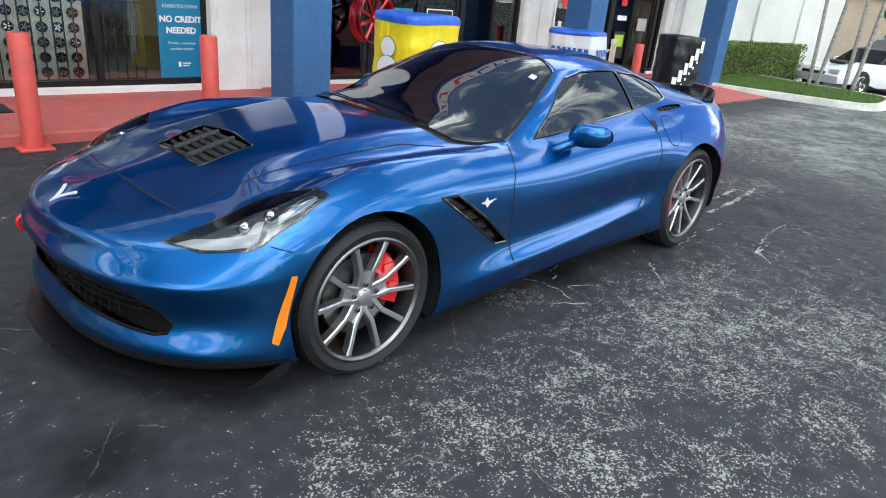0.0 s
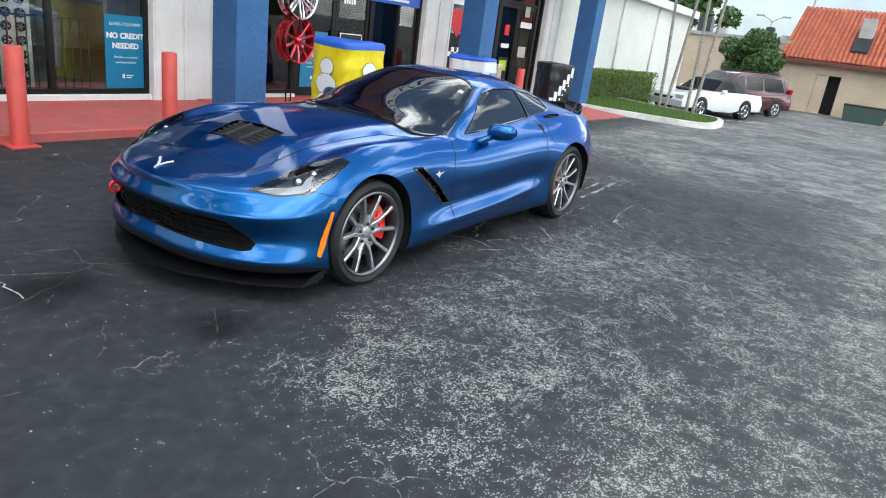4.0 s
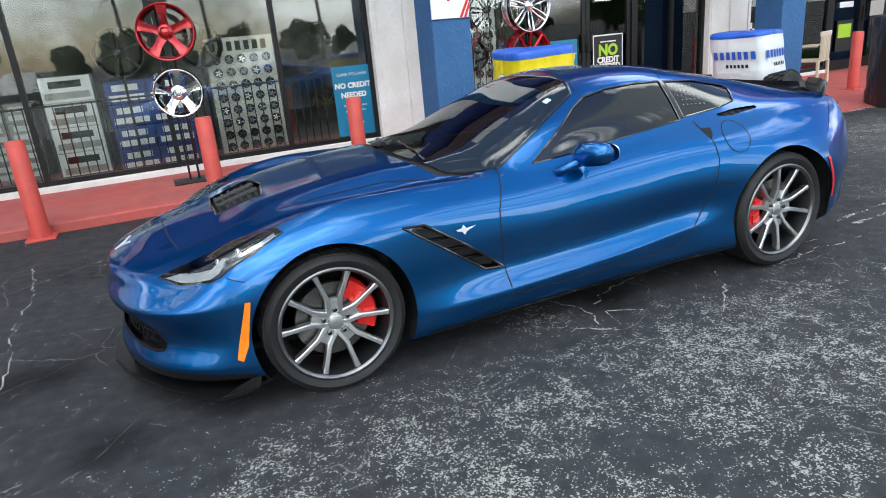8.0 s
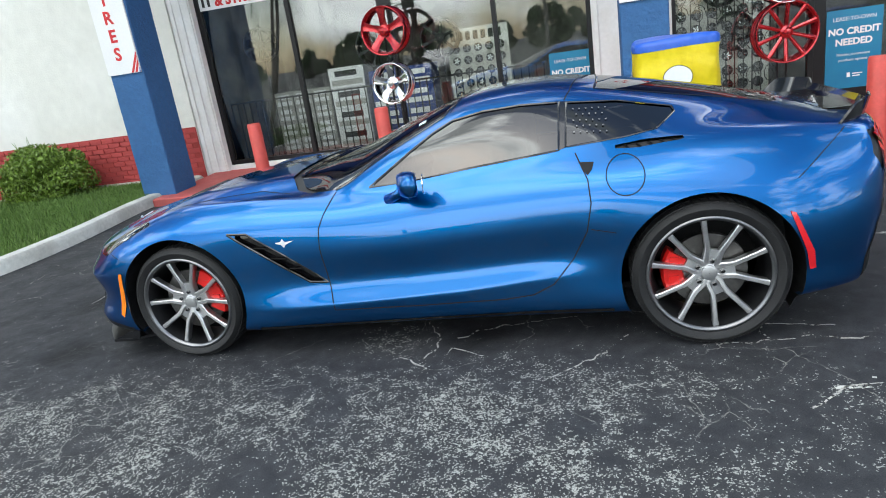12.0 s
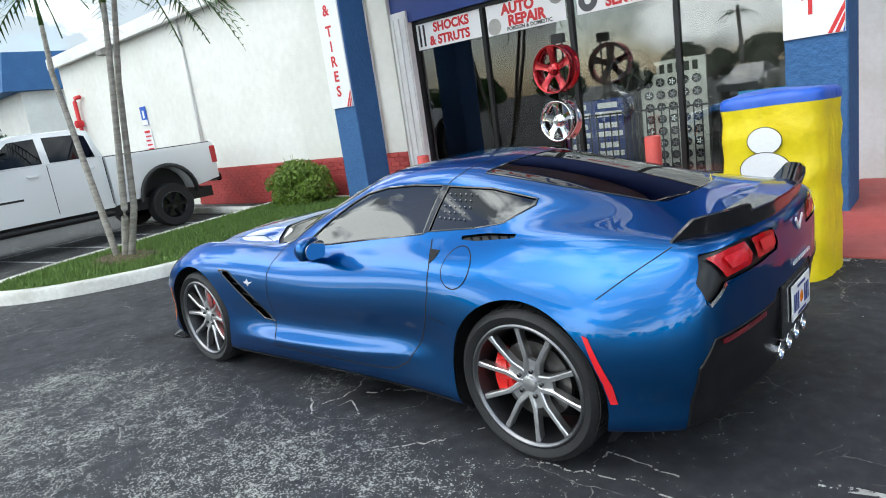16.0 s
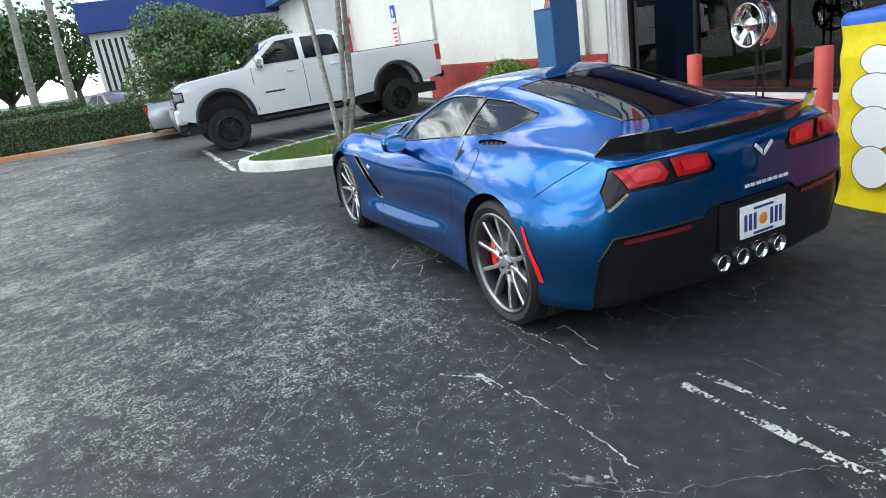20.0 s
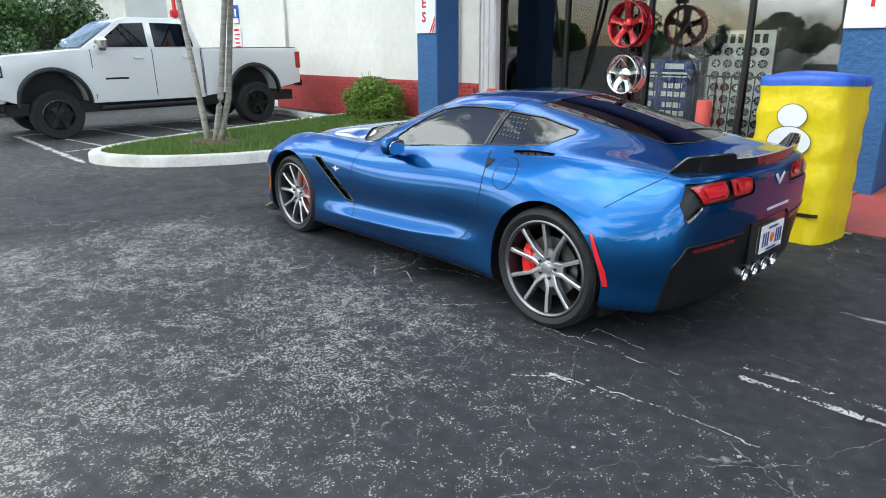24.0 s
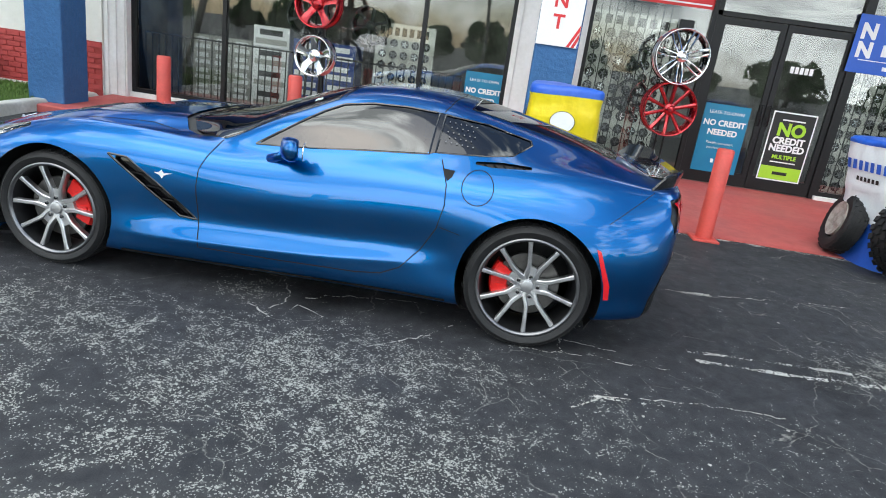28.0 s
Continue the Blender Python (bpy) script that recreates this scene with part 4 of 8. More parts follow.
HEADLAMP = [(-2.035, .575), (-1.94, .595), (-1.835, .605), (-1.71, .615), (-1.59, .66), (-1.515, .80), (-1.655, .825), (-1.795, .818), (-1.845, .795), (-1.96, .69)]
QVENT = [(.90, .736), (1.08, .756), (1.27, .750), (1.31, .728), (1.12, .722)]
TAILLAMP = [(.695, .892), (.50, .905), (.26, .892), (.214, .826), (.235, .796), (.45, .788), (.664, .788), (.752, .722), (.752, .80)]
DIFFUSER = mirrored_y([(0, .640), (.265, .640), (.300, .598), (.735, .594), (.785, .50), (.80, .38), (.80, .10), (0, .10)])
GRILLE = mirrored_y([(0, .470), (.30, .474), (.50, .472), (.555, .458), (.625, .392), (.660, .352), (.652, .318), (.615, .308), (.33, .322), (0, .332)])
TAIL = [(1.97, .95), (1.82, .838), (1.695, .745), (1.69, .6), (1.72, .1), (2.5, .1), (2.5, .95)]
FRONT = [(-2.5, .1), (-2.5, .70), (-1.99, .70), (-1.93, .655), (-1.80, .645), (-1.70, .612), (-1.60, .55), (-1.60, .1)]

for s_, nm in ((-1, "l"), (1, "r")):
    side = lambda v, s_=s_: (v[:, 1] * s_ > .45)
    K_ARCH = panel("arch_f" + nm, ARCH_F, "xz", lambda v, s_=s_: v[:, 1] * s_ > .5)
    panel("arch_r" + nm, ARCH_R, "xz", lambda v, s_=s_: v[:, 1] * s_ > .5)
    panel("side_window" + nm, SIDE_WINDOW, "xz", side)
    panel("quarter_window" + nm, QUARTER, "xz", side)
    hp = [(x, y * s_) for x, y in HEADLAMP]
    panel("headlamp" + nm, hp, "xy", lambda v: v[:, 2] > .5)
    panel("quarter_vent" + nm, [(x, y * s_) for x, y in QVENT], "xy", lambda v: v[:, 2] > .88)
    panel("side_vent" + nm, SIDEVENT, "xz", side)
    panel("tail_lamp" + nm, [(y * s_, z) for y, z in TAILLAMP], "yz", lambda v: v[:, 0] > 1.85)
panel("windscreen", WINDSCREEN, "xy", lambda v: v[:, 2] > .8)
panel("cowl", COWL, "xy", lambda v: v[:, 2] > .8, of=kinds.index("windscreen"))
panel("hatch_glass", HATCH, "xy", lambda v: v[:, 2] > .8)
panel("diffuser", DIFFUSER, "yz", lambda v: v[:, 0] > 1.85)
panel("grille", GRILLE, "yz", lambda v: v[:, 0] < -1.9)
panel("hood_vent", HOODVENT, "xy", lambda v: v[:, 2] > .6)
panel("roof_panel", ROOF, "xy", lambda v: v[:, 2] > 1.0)
panel("hood", HOOD, "xy", lambda v: v[:, 2] > .6)
for s_, nm in ((-1, "l"), (1, "r")):
    panel("door" + nm, DOOR, "xz", lambda v, s_=s_: v[:, 1] * s_ > .6)
panel("rear_bumper", TAIL, "xz", lambda v: v[:, 0] > 1.5)
panel("front_valance", [(-2.5, .05), (-2.5, .238), (-2.0, .238), (-1.84, .222), (-1.73, .205), (-1.73, .05)], "xz", lambda v: v[:, 0] < -1.7)
panel("front_bumper", FRONT, "xz", lambda v: v[:, 0] < -1.5)
N = vertex_normals()
hold = np.ones(len(V))
for (i, j, s_), k in index.items():
    if abs(j - 2 * NV) <= 2 and -1.0 < V[k, 0] < .80:
        hold[k] = .06
    elif (abs(j - 2 * NV) <= 1 or abs(j - 4 * NV) <= 1) and V[k, 0] < -1.72:
        hold[k] = .10
    elif abs(j - 8 * NV) <= 1 and -1.95 < V[k, 0] < -.70:
        hold[k] = .10
    elif abs(j - 6 * NV) <= 1 and -1.6 < V[k, 0] < 1.95:
        hold[k] = .30
pairs = np.vstack([F[:, (a, (a + 1) % 4)] for a in range(4)])
for _ in range(12):
    total, count = np.zeros_like(N), np.zeros(len(V))
    for a, b in ((0, 1), (1, 0)):
        np.add.at(total, pairs[:, a], N[pairs[:, b]])
        np.add.at(count, pairs[:, a], 1.0)
    M_ = total / np.maximum(count, 1)[:, None]
    N = N + (M_ - N) * (.6 * hold)[:, None]
    N /= np.linalg.norm(N, axis=1)[:, None] + 1e-12


def shell(name, kind, mat, parent, label="", push=0.0):
    """One panel of the body as a mesh of its own, with the whole body's smooth normals."""
    sel = F[np.isin(kind_of, [k for k, v in enumerate(kinds) if v == kind])]
    if not len(sel):
        return None
    use, inv = np.unique(sel, return_inverse=True)
    me = bpy.data.meshes.new(name)
    me.from_pydata((V[use] + N[use] * push).tolist(), [], inv.reshape(sel.shape).tolist())
    me.materials.append(mat)
    me.polygons.foreach_set("use_smooth", [True] * len(me.polygons))
    me.normals_split_custom_set_from_vertices(N[use].tolist())
    me.update()
    ob = new(name, me)
    ob.parent = parent
    if label:
        ob["label"] = label
    return ob


shell("fender_shell", "fender_shell", M_PAINT, car, "blue painted fenders and pillars")
shell("front_valance", "front_valance", M_SATIN, car, "black lower front valance")
hood = shell("hood", "hood", M_PAINT, car)
shell("roof_panel", "roof_panel", M_PAINT, car)
rear_bumper = shell("rear_bumper", "rear_bumper", M_PAINT, car)
front_bumper = shell("front_bumper", "front_bumper", M_PAINT, car)
doors = {s_: shell("door", "door" + nm, M_PAINT, car) for s_, nm in ((-1, "l"), (1, "r"))}
shell("windscreen", "windscreen", M_WINDSHIELD, car, "raked windscreen").visible_shadow = False
shell("cowl", "cowl", M_BLACK, car, "black cowl panel", -.012)
shell("hatch_glass", "hatch_glass", M_CARGLASS, car, "dark tinted rear hatch glass")
shell("diffuser", "diffuser", M_SATIN, rear_bumper, "black lower bumper", -.012)
for nm in "lr":
    shell("side_window", "side_window" + nm, M_CARGLASS, car, "dark tinted side window", -.004)
    shell("quarter_window", "quarter_window" + nm, M_CARGLASS, car, "dark tinted quarter window", -.004)
    shell("quarter_vent", "quarter_vent" + nm, M_BLACK, car, "black louvred vent", -.015)
    shell("side_vent", "side_vent" + nm, M_BLACKGLOSS, car, "black fender vent", -.030)
shell("hood_vent", "hood_vent", M_BLACK, hood, "black hood vent", -.03)
shell("grille_backing", "grille", M_GRILLE, front_bumper, "dark recess behind the grille", -.06)


def foot(p, how, s_=-1):
    """The point of the body under (a, b) seen along an axis, and its outward normal."""
    if how == "xz":
        o, d = Vector((p[0], s_ * 3, p[1])), Vector((0, -s_, 0))
    elif how == "xy":
        o, d = Vector((p[0], p[1], 3)), Vector((0, 0, -1))
    elif how == "rear":
        o, d = Vector((5, p[0], p[1])), Vector((-1, 0, 0))
    else:
        o, d = Vector((-5, p[0], p[1])), Vector((1, 0, 0))
    h, n, _, _ = BODY.ray_cast(o, d)
    if h is None:
        return None
    return h, (n if n.dot(d) < 0 else -n)


def ribbon(line, how, s_=-1, width=.005, lift=.0012, step=.02, closed=False, depth=0.0):
    """A narrow strip laid on the body along an outline."""
    pts = []
    L_ = list(line) + ([line[0]] if closed else [])
    for p, q in zip(L_, L_[1:]):
        k = max(1, int(math.dist(p, q) / step))
        pts += [(p[0] + (q[0] - p[0]) * i / k, p[1] + (q[1] - p[1]) * i / k) for i in range(k)]
    pts.append(L_[-1])
    feet = [f for f in (foot(p, how, s_) for p in pts) if f]
    bm = bmesh.new()
    prev = None
    for i, (h, n) in enumerate(feet):
        d = (feet[min(i + 1, len(feet) - 1)][0] - feet[max(i - 1, 0)][0])
        w = d.cross(n).normalized() * width / 2 if d.length > 1e-7 else Vector((0, 0, width / 2))
        row = [bm.verts.new(h + n * lift - w), bm.verts.new(h + n * (lift + depth)), bm.verts.new(h + n * lift + w)]
        if prev and (row[1].co - prev[1].co).length < .12:
            bm.faces.new((prev[0], row[0], row[1], prev[1]))
            bm.faces.new((prev[1], row[1], row[2], prev[2]))
        prev = row
    bmesh.ops.recalc_face_normals(bm, faces=bm.faces)
    return bm


def decal(poly, how, s_=-1, lift=.002, cell=.012, thick=.0):
    """A patch of an outline's shape laid on the body."""
    bm = bmesh.new()
    vs = [bm.verts.new((p[0], p[1], 0)) for p in poly]
    bm.faces.new(vs)
    bmesh.ops.triangulate(bm, faces=bm.faces[:])
    lo, hi = np.min(poly, 0), np.max(poly, 0)
    for ax in (0, 1):
        for v in np.arange(lo[ax] + cell, hi[ax], cell):
            co = [0, 0, 0]
            no = [0, 0, 0]
            co[ax], no[ax] = v, 1
            bmesh.ops.bisect_plane(bm, geom=bm.verts[:] + bm.edges[:] + bm.faces[:], plane_co=co, plane_no=no)
    for v in bm.verts:
        f = foot((v.co.x, v.co.y), how, s_)
        if f:
            v.co = f[0] + f[1] * lift
    if thick:
        bmesh.ops.solidify(bm, geom=bm.faces[:], thickness=thick)
    bmesh.ops.recalc_face_normals(bm, faces=bm.faces)
    return bm


# panel gaps
half = lambda poly, s_: [(x, y * s_) for x, y in poly]
for s_ in (-1, 1):
    part("door_gap", ribbon(DOOR[:15], "xz", s_, .006), M_SEAM, doors[s_])
    part("window_trim", ribbon(SIDE_WINDOW, "xz", s_, .010, .0015, closed=True, depth=.002), M_BLACKGLOSS, car, "black window trim")
    part("window_trim", ribbon(QUARTER, "xz", s_, .009, .0015, closed=True, depth=.002), M_BLACKGLOSS, car, "black window trim")
    part("pillar_trim", decal([(.733, 1.150), (.773, 1.146), (.761, .955), (.722, .944)], "xz", s_, .0012), M_BLACKGLOSS, car, "gloss black pillar trim")
    part("bumper_gap", ribbon([(1.935, .918), (1.82, .838), (1.71, .755)], "xz", s_, .004), M_SEAM, rear_bumper)
    part("bumper_gap", ribbon([(-1.775, .638), (-1.71, .616)], "xz", s_, .004), M_SEAM, front_bumper)
    part("hood_gap", ribbon(half([(-1.93, .447), (-1.74, .464), (-1.43, .491), (-.94, .53), (-.74, .60)], s_), "xy", s_, .005), M_SEAM, hood)
    part("roof_gap", ribbon(half([(.83, 0), (.82, .2), (.785, .45), (.76, .520)], s_), "xy", s_, .006), M_SEAM, car)
    part("roof_gap", ribbon(half([(.262, 0), (.25, .2), (.215, .40), (.185, .50)], s_), "xy", s_, .006), M_SEAM, car)
    part("sill_gap", ribbon([(.85, .60), (.96, .578)], "xz", s_, .004), M_SEAM, car)
    part("hatch_trim", ribbon(half([(.925, 0), (.92, .25), (.905, .40), (1.30, .375), (1.72, .335), (1.79, .15), (1.80, 0)], s_), "xy", s_, .012, .002, depth=.002), M_BLACKGLOSS, car, "black hatch trim")
    part("screen_trim", ribbon(half([(-.43, .698), (-.15, .628), (.15, .512), (.20, .40), (.235, .2), (.245, 0)], s_), "xy", s_, .016, .002, depth=.002), M_BLACKGLOSS, car, "black windscreen trim")
    ring = [(1.015 + .083 * math.cos(a / 16 * math.pi), .826 + .083 * math.sin(a / 16 * math.pi)) for a in range(32)]
    if s_ < 0:
        fuel = part("fuel_flap", decal([(1.015 + (p[0] - 1.015) * .97, .826 + (p[1] - .826) * .97) for p in ring], "xz", s_, .0012), M_PAINT, car, smooth=True)
        part("flap_gap", ribbon(ring, "xz", s_, .005, .0016, .01, closed=True), M_SEAM, fuel)
    part("door_handle", decal([(.812, .890), (.882, .887), (.872, .858), (.850, .836), (.836, .856)], "xz", s_, .002), M_SEAM, doors[s_], "dark recessed handle")
    part("side_marker", decal([(-1.704, .530), (-1.726, .530), (-1.796, .285), (-1.774, .272), (-1.742, .34)], "xz", s_, .004, thick=-.004), M_ORANGE, front_bumper, "amber side marker")
    part("side_marker", decal([(1.668, .628), (1.690, .620), (1.768, .44), (1.778, .365), (1.752, .362), (1.735, .45)], "xz", s_, .004, thick=-.004), M_REDLENS, rear_bumper, "red side marker")
    badge = bmesh.new()
    prism(badge, [(-.755, .640), (-.715, .630), (-.700, .612), (-.690, .628), (-.640, .648), (-.690, .642), (-.705, .660), (-.715, .645)], "y", 0, .004)
    f = foot((-.70, .635), "xz", s_)
    bmesh.ops.translate(badge, verts=badge.verts, vec=(0, f[0].y - .002 if s_ < 0 else f[0].y - .002, 0))
    part("badge", badge, M_BADGE, car, "small silver fender badge")
    # fender vent: frame and blades
    vent = part("vent_frame", ribbon(SIDEVENT, "xz", s_, .012, .001, closed=True, depth=.002), M_BLACKGLOSS, car, "black vent frame")
    for k in range(3):
        t_ = (.30, .52, .74)[k]
        x0, z0 = -1.007 + .407 * t_, .707 - .294 * t_
        x1, z1 = -.90 + .40 * t_, .700 - .295 * t_
        f0, f1 = foot((x0, z0), "xz", s_), foot((x1, z1), "xz", s_)
        bm = bmesh.new()
        tube(bm, [f0[0] - f0[1] * .018, f1[0] - f1[1] * .018], .005, 6)
        part("vent_blade", bm, M_GRILLE, vent)
    # quarter vent slats
    for k in range(6):
        x = .97 + k * .052
        bm = ribbon([(x, s_ * .729), (x + .02, s_ * .748)], "xy", s_, .010, -.010, depth=.005)
        part("vent_slat", bm, M_GRILLE, car)
part("hood_gap", ribbon([(-1.93, -.447), (-1.965, -.2), (-1.98, 0), (-1.965, .2), (-1.93, .447)], "xy", -1, .005), M_SEAM, hood)
frame_ob = part("vent_frame", ribbon(HOODVENT, "xy", -1, .012, .001, closed=True, depth=.002), M_BLACKGLOSS, hood, "black vent frame")
for k in range(6):
    x = -1.70 + k * .038
    bm = ribbon([(x, -.195), (x - .006, 0), (x, .195)], "xy", -1, .024, -.012, depth=.012)
    part("vent_slat", bm, M_BLACK, frame_ob)
for s_ in (-1, 1):
    part("vent_rib", ribbon([(-1.71, s_ * .07), (-1.50, s_ * .07)], "xy", -1, .012, -.008, depth=.016), M_BLACK, frame_ob)

# headlamps: dark bowl, projectors, bright strip, clear lens
for s_, nm in ((-1, "l"), (1, "r")):
    lamp = shell("headlamp", "headlamp" + nm, M_BOWL, front_bumper, "clear lensed headlamp", -.045)
    shell("lens", "headlamp" + nm, M_LAMPGLASS, lamp, "clear lens", .001).visible_shadow = False
    part("lamp_trim", ribbon(half(HEADLAMP, s_), "xy", s_, .008, .001, closed=True), M_BLACKGLOSS, lamp)
    strip = half([(-2.012, .595), (-1.95, .625), (-1.875, .705), (-1.825, .752), (-1.775, .735), (-1.755, .755), (-1.80, .795), (-1.84, .785), (-1.90, .735), (-1.955, .680)], s_)
    part("light_strip", decal(strip, "xy", s_, -.012), M_LED, lamp, "white light strip")
    for px, py, r in ((-1.80, .675, .028), (-1.71, .700, .026)):
        f = foot((px, s_ * py), "xy", s_)
        bm = bmesh.new()
        lathe(bm, [(r, -.03), (r * 1.1, .008), (r * .95, .012), (r * .55, .02), (.001, .024)], 20, "x")
        bmesh.ops.transform(bm, matrix=Matrix.Translation(f[0] - Vector((-.010, -.006 * s_, .038))) @ pose(0, 0, 0, 0, -20, 180 - 12 * s_), verts=bm.verts)
        part("projector", bm, M_CHROME, lamp, smooth=True)
    bm = decal(half([(-1.66, .67), (-1.55, .74), (-1.55, .79), (-1.64, .80), (-1.72, .79)], s_), "xy", s_, -.022)
    part("reflector_bowl", bm, M_CHROME, lamp)
    # tail lamps
    tail = shell("tail_lamp", "tail_lamp" + nm, M_SATIN, rear_bumper, "red tail lamp in a black surround", -.010)
    for poly in ([(.688, .877), (.60, .890), (.500, .894), (.466, .840), (.490, .808), (.655, .803)], [(.452, .893), (.36, .895), (.262, .884), (.247, .830), (.274, .810), (.425, .812)]):
        lens = part("lens", decal([(y * s_, z) for y, z in poly], "rear", s_, .003), M_TAILRED, tail, "red lens", smooth=True)
        c = np.mean(poly, 0)
        inner = [((c[0] + (y - c[0]) * .62) * s_, c[1] + (z - c[1]) * .55) for y, z in poly]
        part("lens_inner", decal(inner, "rear", s_, .010), M_REDLENS, lens)
    part("lamp_edge", ribbon([(.664 * s_, .784), (.744 * s_, .722)], "rear", s_, .014, .004), M_CHROME, tail, "bright edge strip")
    part("rear_reflector", decal([(.690 * s_, .578), (.36 * s_, .582), (.355 * s_, .560), (.682 * s_, .557)], "rear", s_, -.006), M_DARKRED, rear_bumper, "dark red bumper reflector")
    part("bumper_edge", ribbon([(.300 * s_, .600), (.735 * s_, .596), (.790 * s_, .50), (.80 * s_, .27)], "rear", s_, .012, .002, depth=.003), M_SATIN, rear_bumper)

# grille mesh of crossed bars, and its frame
grille = part("grille_frame", ribbon(GRILLE, "front", -1, .012, .001, closed=True, depth=.003), M_GRILLE, front_bumper, "black grille frame")
for k in range(5):
    z = .345 + k * .026
    part("grille_bar", ribbon([(-.62, z), (-.3, z - .003), (0, z - .004), (.3, z - .003), (.62, z)], "front", -1, .006, -.022, .04, depth=.004), M_GRILLE, grille)
for k in range(25):
    y = -.60 + k * .05
    part("grille_bar", ribbon([(y, .330), (y + (.02 if y < 0 else -.02), .462)], "front", -1, .005, -.026, .03, depth=.004), M_GRILLE, grille)

# front splitter with upturned ends, side skirts
def lip(pts, z0, z1, inset):
    bm = bmesh.new()
    ring = pts + [(x, -y) for x, y in reversed(pts[:-1])]
    inner = [(x + inset, y * .86) for x, y in ring]
    rows = [[bm.verts.new((x, y, z)) for (x, y), z in zip(r, [zz] * len(r))] for r, zz in ((ring, z0), (ring, z1), (inner, z1), (inner, z0))]
    for a, b in zip(rows, rows[1:] + rows[:1]):
        for i in range(len(ring) - 1):
            bm.faces.new((a[i], a[i + 1], b[i + 1], b[i]))
    for e in (0, -1):
        bm.faces.new([r[e] for r in rows])
    bmesh.ops.recalc_face_normals(bm, faces=bm.faces)
    return bm


SPLIT = [(-1.68, -.815), (-1.78, -.868), (-1.90, -.872), (-2.02, -.745), (-2.12, -.61), (-2.255, -.37), (-2.325, -.17), (-2.335, 0)]
splitter = part("splitter", lip(SPLIT, .118, .134, .20), M_SATIN, car, "gloss black front splitter")
for s_ in (-1, 1):
    bm = bmesh.new()
    prism(bm, [(-1.90, .130), (-1.73, .130), (-1.715, .182), (-1.735, .188), (-1.81, .164), (-1.86, .145)], "y", s_ * .858, s_ * .866)
    part("end_plate", bm, M_BLACKGLOSS, splitter)
    part("skirt_edge", ribbon([(-.93, .172), (-.4, .174), (.2, .184), (.93, .202)], "xz", s_, .02, .001, .05), M_BLACKGLOSS, car, "black lower sill edge")
bm = bmesh.new()
box(bm, -2.12, -1.95, -.34, .34, .150, .19)
part("lower_lip", bm, M_BLACK, front_bumper)

# underside, liners, cabin
bm = bmesh.new()
box(bm, -1.95, 1.80, -.48, .48, .17, .30)
box(bm, -.93, .93, -.78, .78, .15, .28)
part("underbody", bm, M_BLACK, car)
for x, z, r in ((-1.355, .335, .372), (1.355, .345, .386)):
    for s_ in (-1, 1):
        bm = bmesh.new()
        prev = None
        for a in range(-30, 211, 8):
            c_, d_ = math.cos(radians(a)), math.sin(radians(a))
            h = foot((x + (r + .002) * c_, max(.16, z + (r + .002) * d_)), "xz", s_)
            yo = abs(h[0].y) - .004 if h else .86
            row = [bm.verts.new((x + q * c_, s_ * yy, z + q * d_)) for q, yy in ((r, yo), (r + .015, yo - .03), (r + .03, .48))]
            if prev:
                for i in range(2):
                    bm.faces.new((prev[i], prev[i + 1], row[i + 1], row[i]))
            prev = row
        v0 = [v for v in bm.verts if abs(abs(v.co.y) - .48) < 1e-4]
        bm.faces.new(v0)
        bmesh.ops.recalc_face_normals(bm, faces=bm.faces)
        part("arch_liner", bm, M_BLACK, car, "black wheel arch liner")
bm = bmesh.new()
prism(bm, [(-.72, .55), (-.70, .80), (-.50, .84), (-.28, .83), (-.22, .74), (-.30, .55)], "y", -.64, .64)
part("dashboard", bm, M_SEAT, car, "black dashboard")
for y in (-.36, .36):
    seat = bmesh.new()
    box(seat, -.12, .42, y - .24, y + .24, .30, .46, bevel=.05, seg=2)
    box(seat, .36, .52, y - .23, y + .23, .40, 1.02, bevel=.06, seg=2)
    part("seat", seat, M_SEAT, car, "dark leather seat", smooth=True)
bm = bmesh.new()
lathe(bm, [(.175 + .014 * math.cos(a * math.pi / 4), .014 * math.sin(a * math.pi / 4)) for a in range(8)], 28, "x", closed=True)
box(bm, -.01, .02, -.17, .17, -.02, .02)
bmesh.ops.transform(bm, matrix=pose(-.16, -.36, .80, 0, 22, 0), verts=bm.verts)
part("steering_wheel", bm, M_SEAT, car, smooth=True)
bm = bmesh.new()
box(bm, .55, 1.75, -.50, .50, .55, .84)
box(bm, -.40, .60, -.70, .70, .28, .34)
part("cargo_floor", bm, M_SEAT, car, "dark cargo floor")
for s_ in (-1, 1):
    part("door_card", boxed(-.35, .80, s_ * .72 - .03, s_ * .72 + .03, .34, .82), M_SEAT, doors[s_])

# red towing eye at the far side of the nose
bm = bmesh.new()
lathe(bm, [(.032 + .009 * math.cos(a * math.pi / 4), .009 * math.sin(a * math.pi / 4)) for a in range(8)], 20, "y", closed=True)
bmesh.ops.translate(bm, verts=bm.verts, vec=(-2.225, .40, .43))
tube(bm, [(-2.22, .42, .43), (-2.14, .41, .43)], .012, 8)
part("towing_eye", bm, M_REDLENS, front_bumper, "red towing eye", smooth=True)

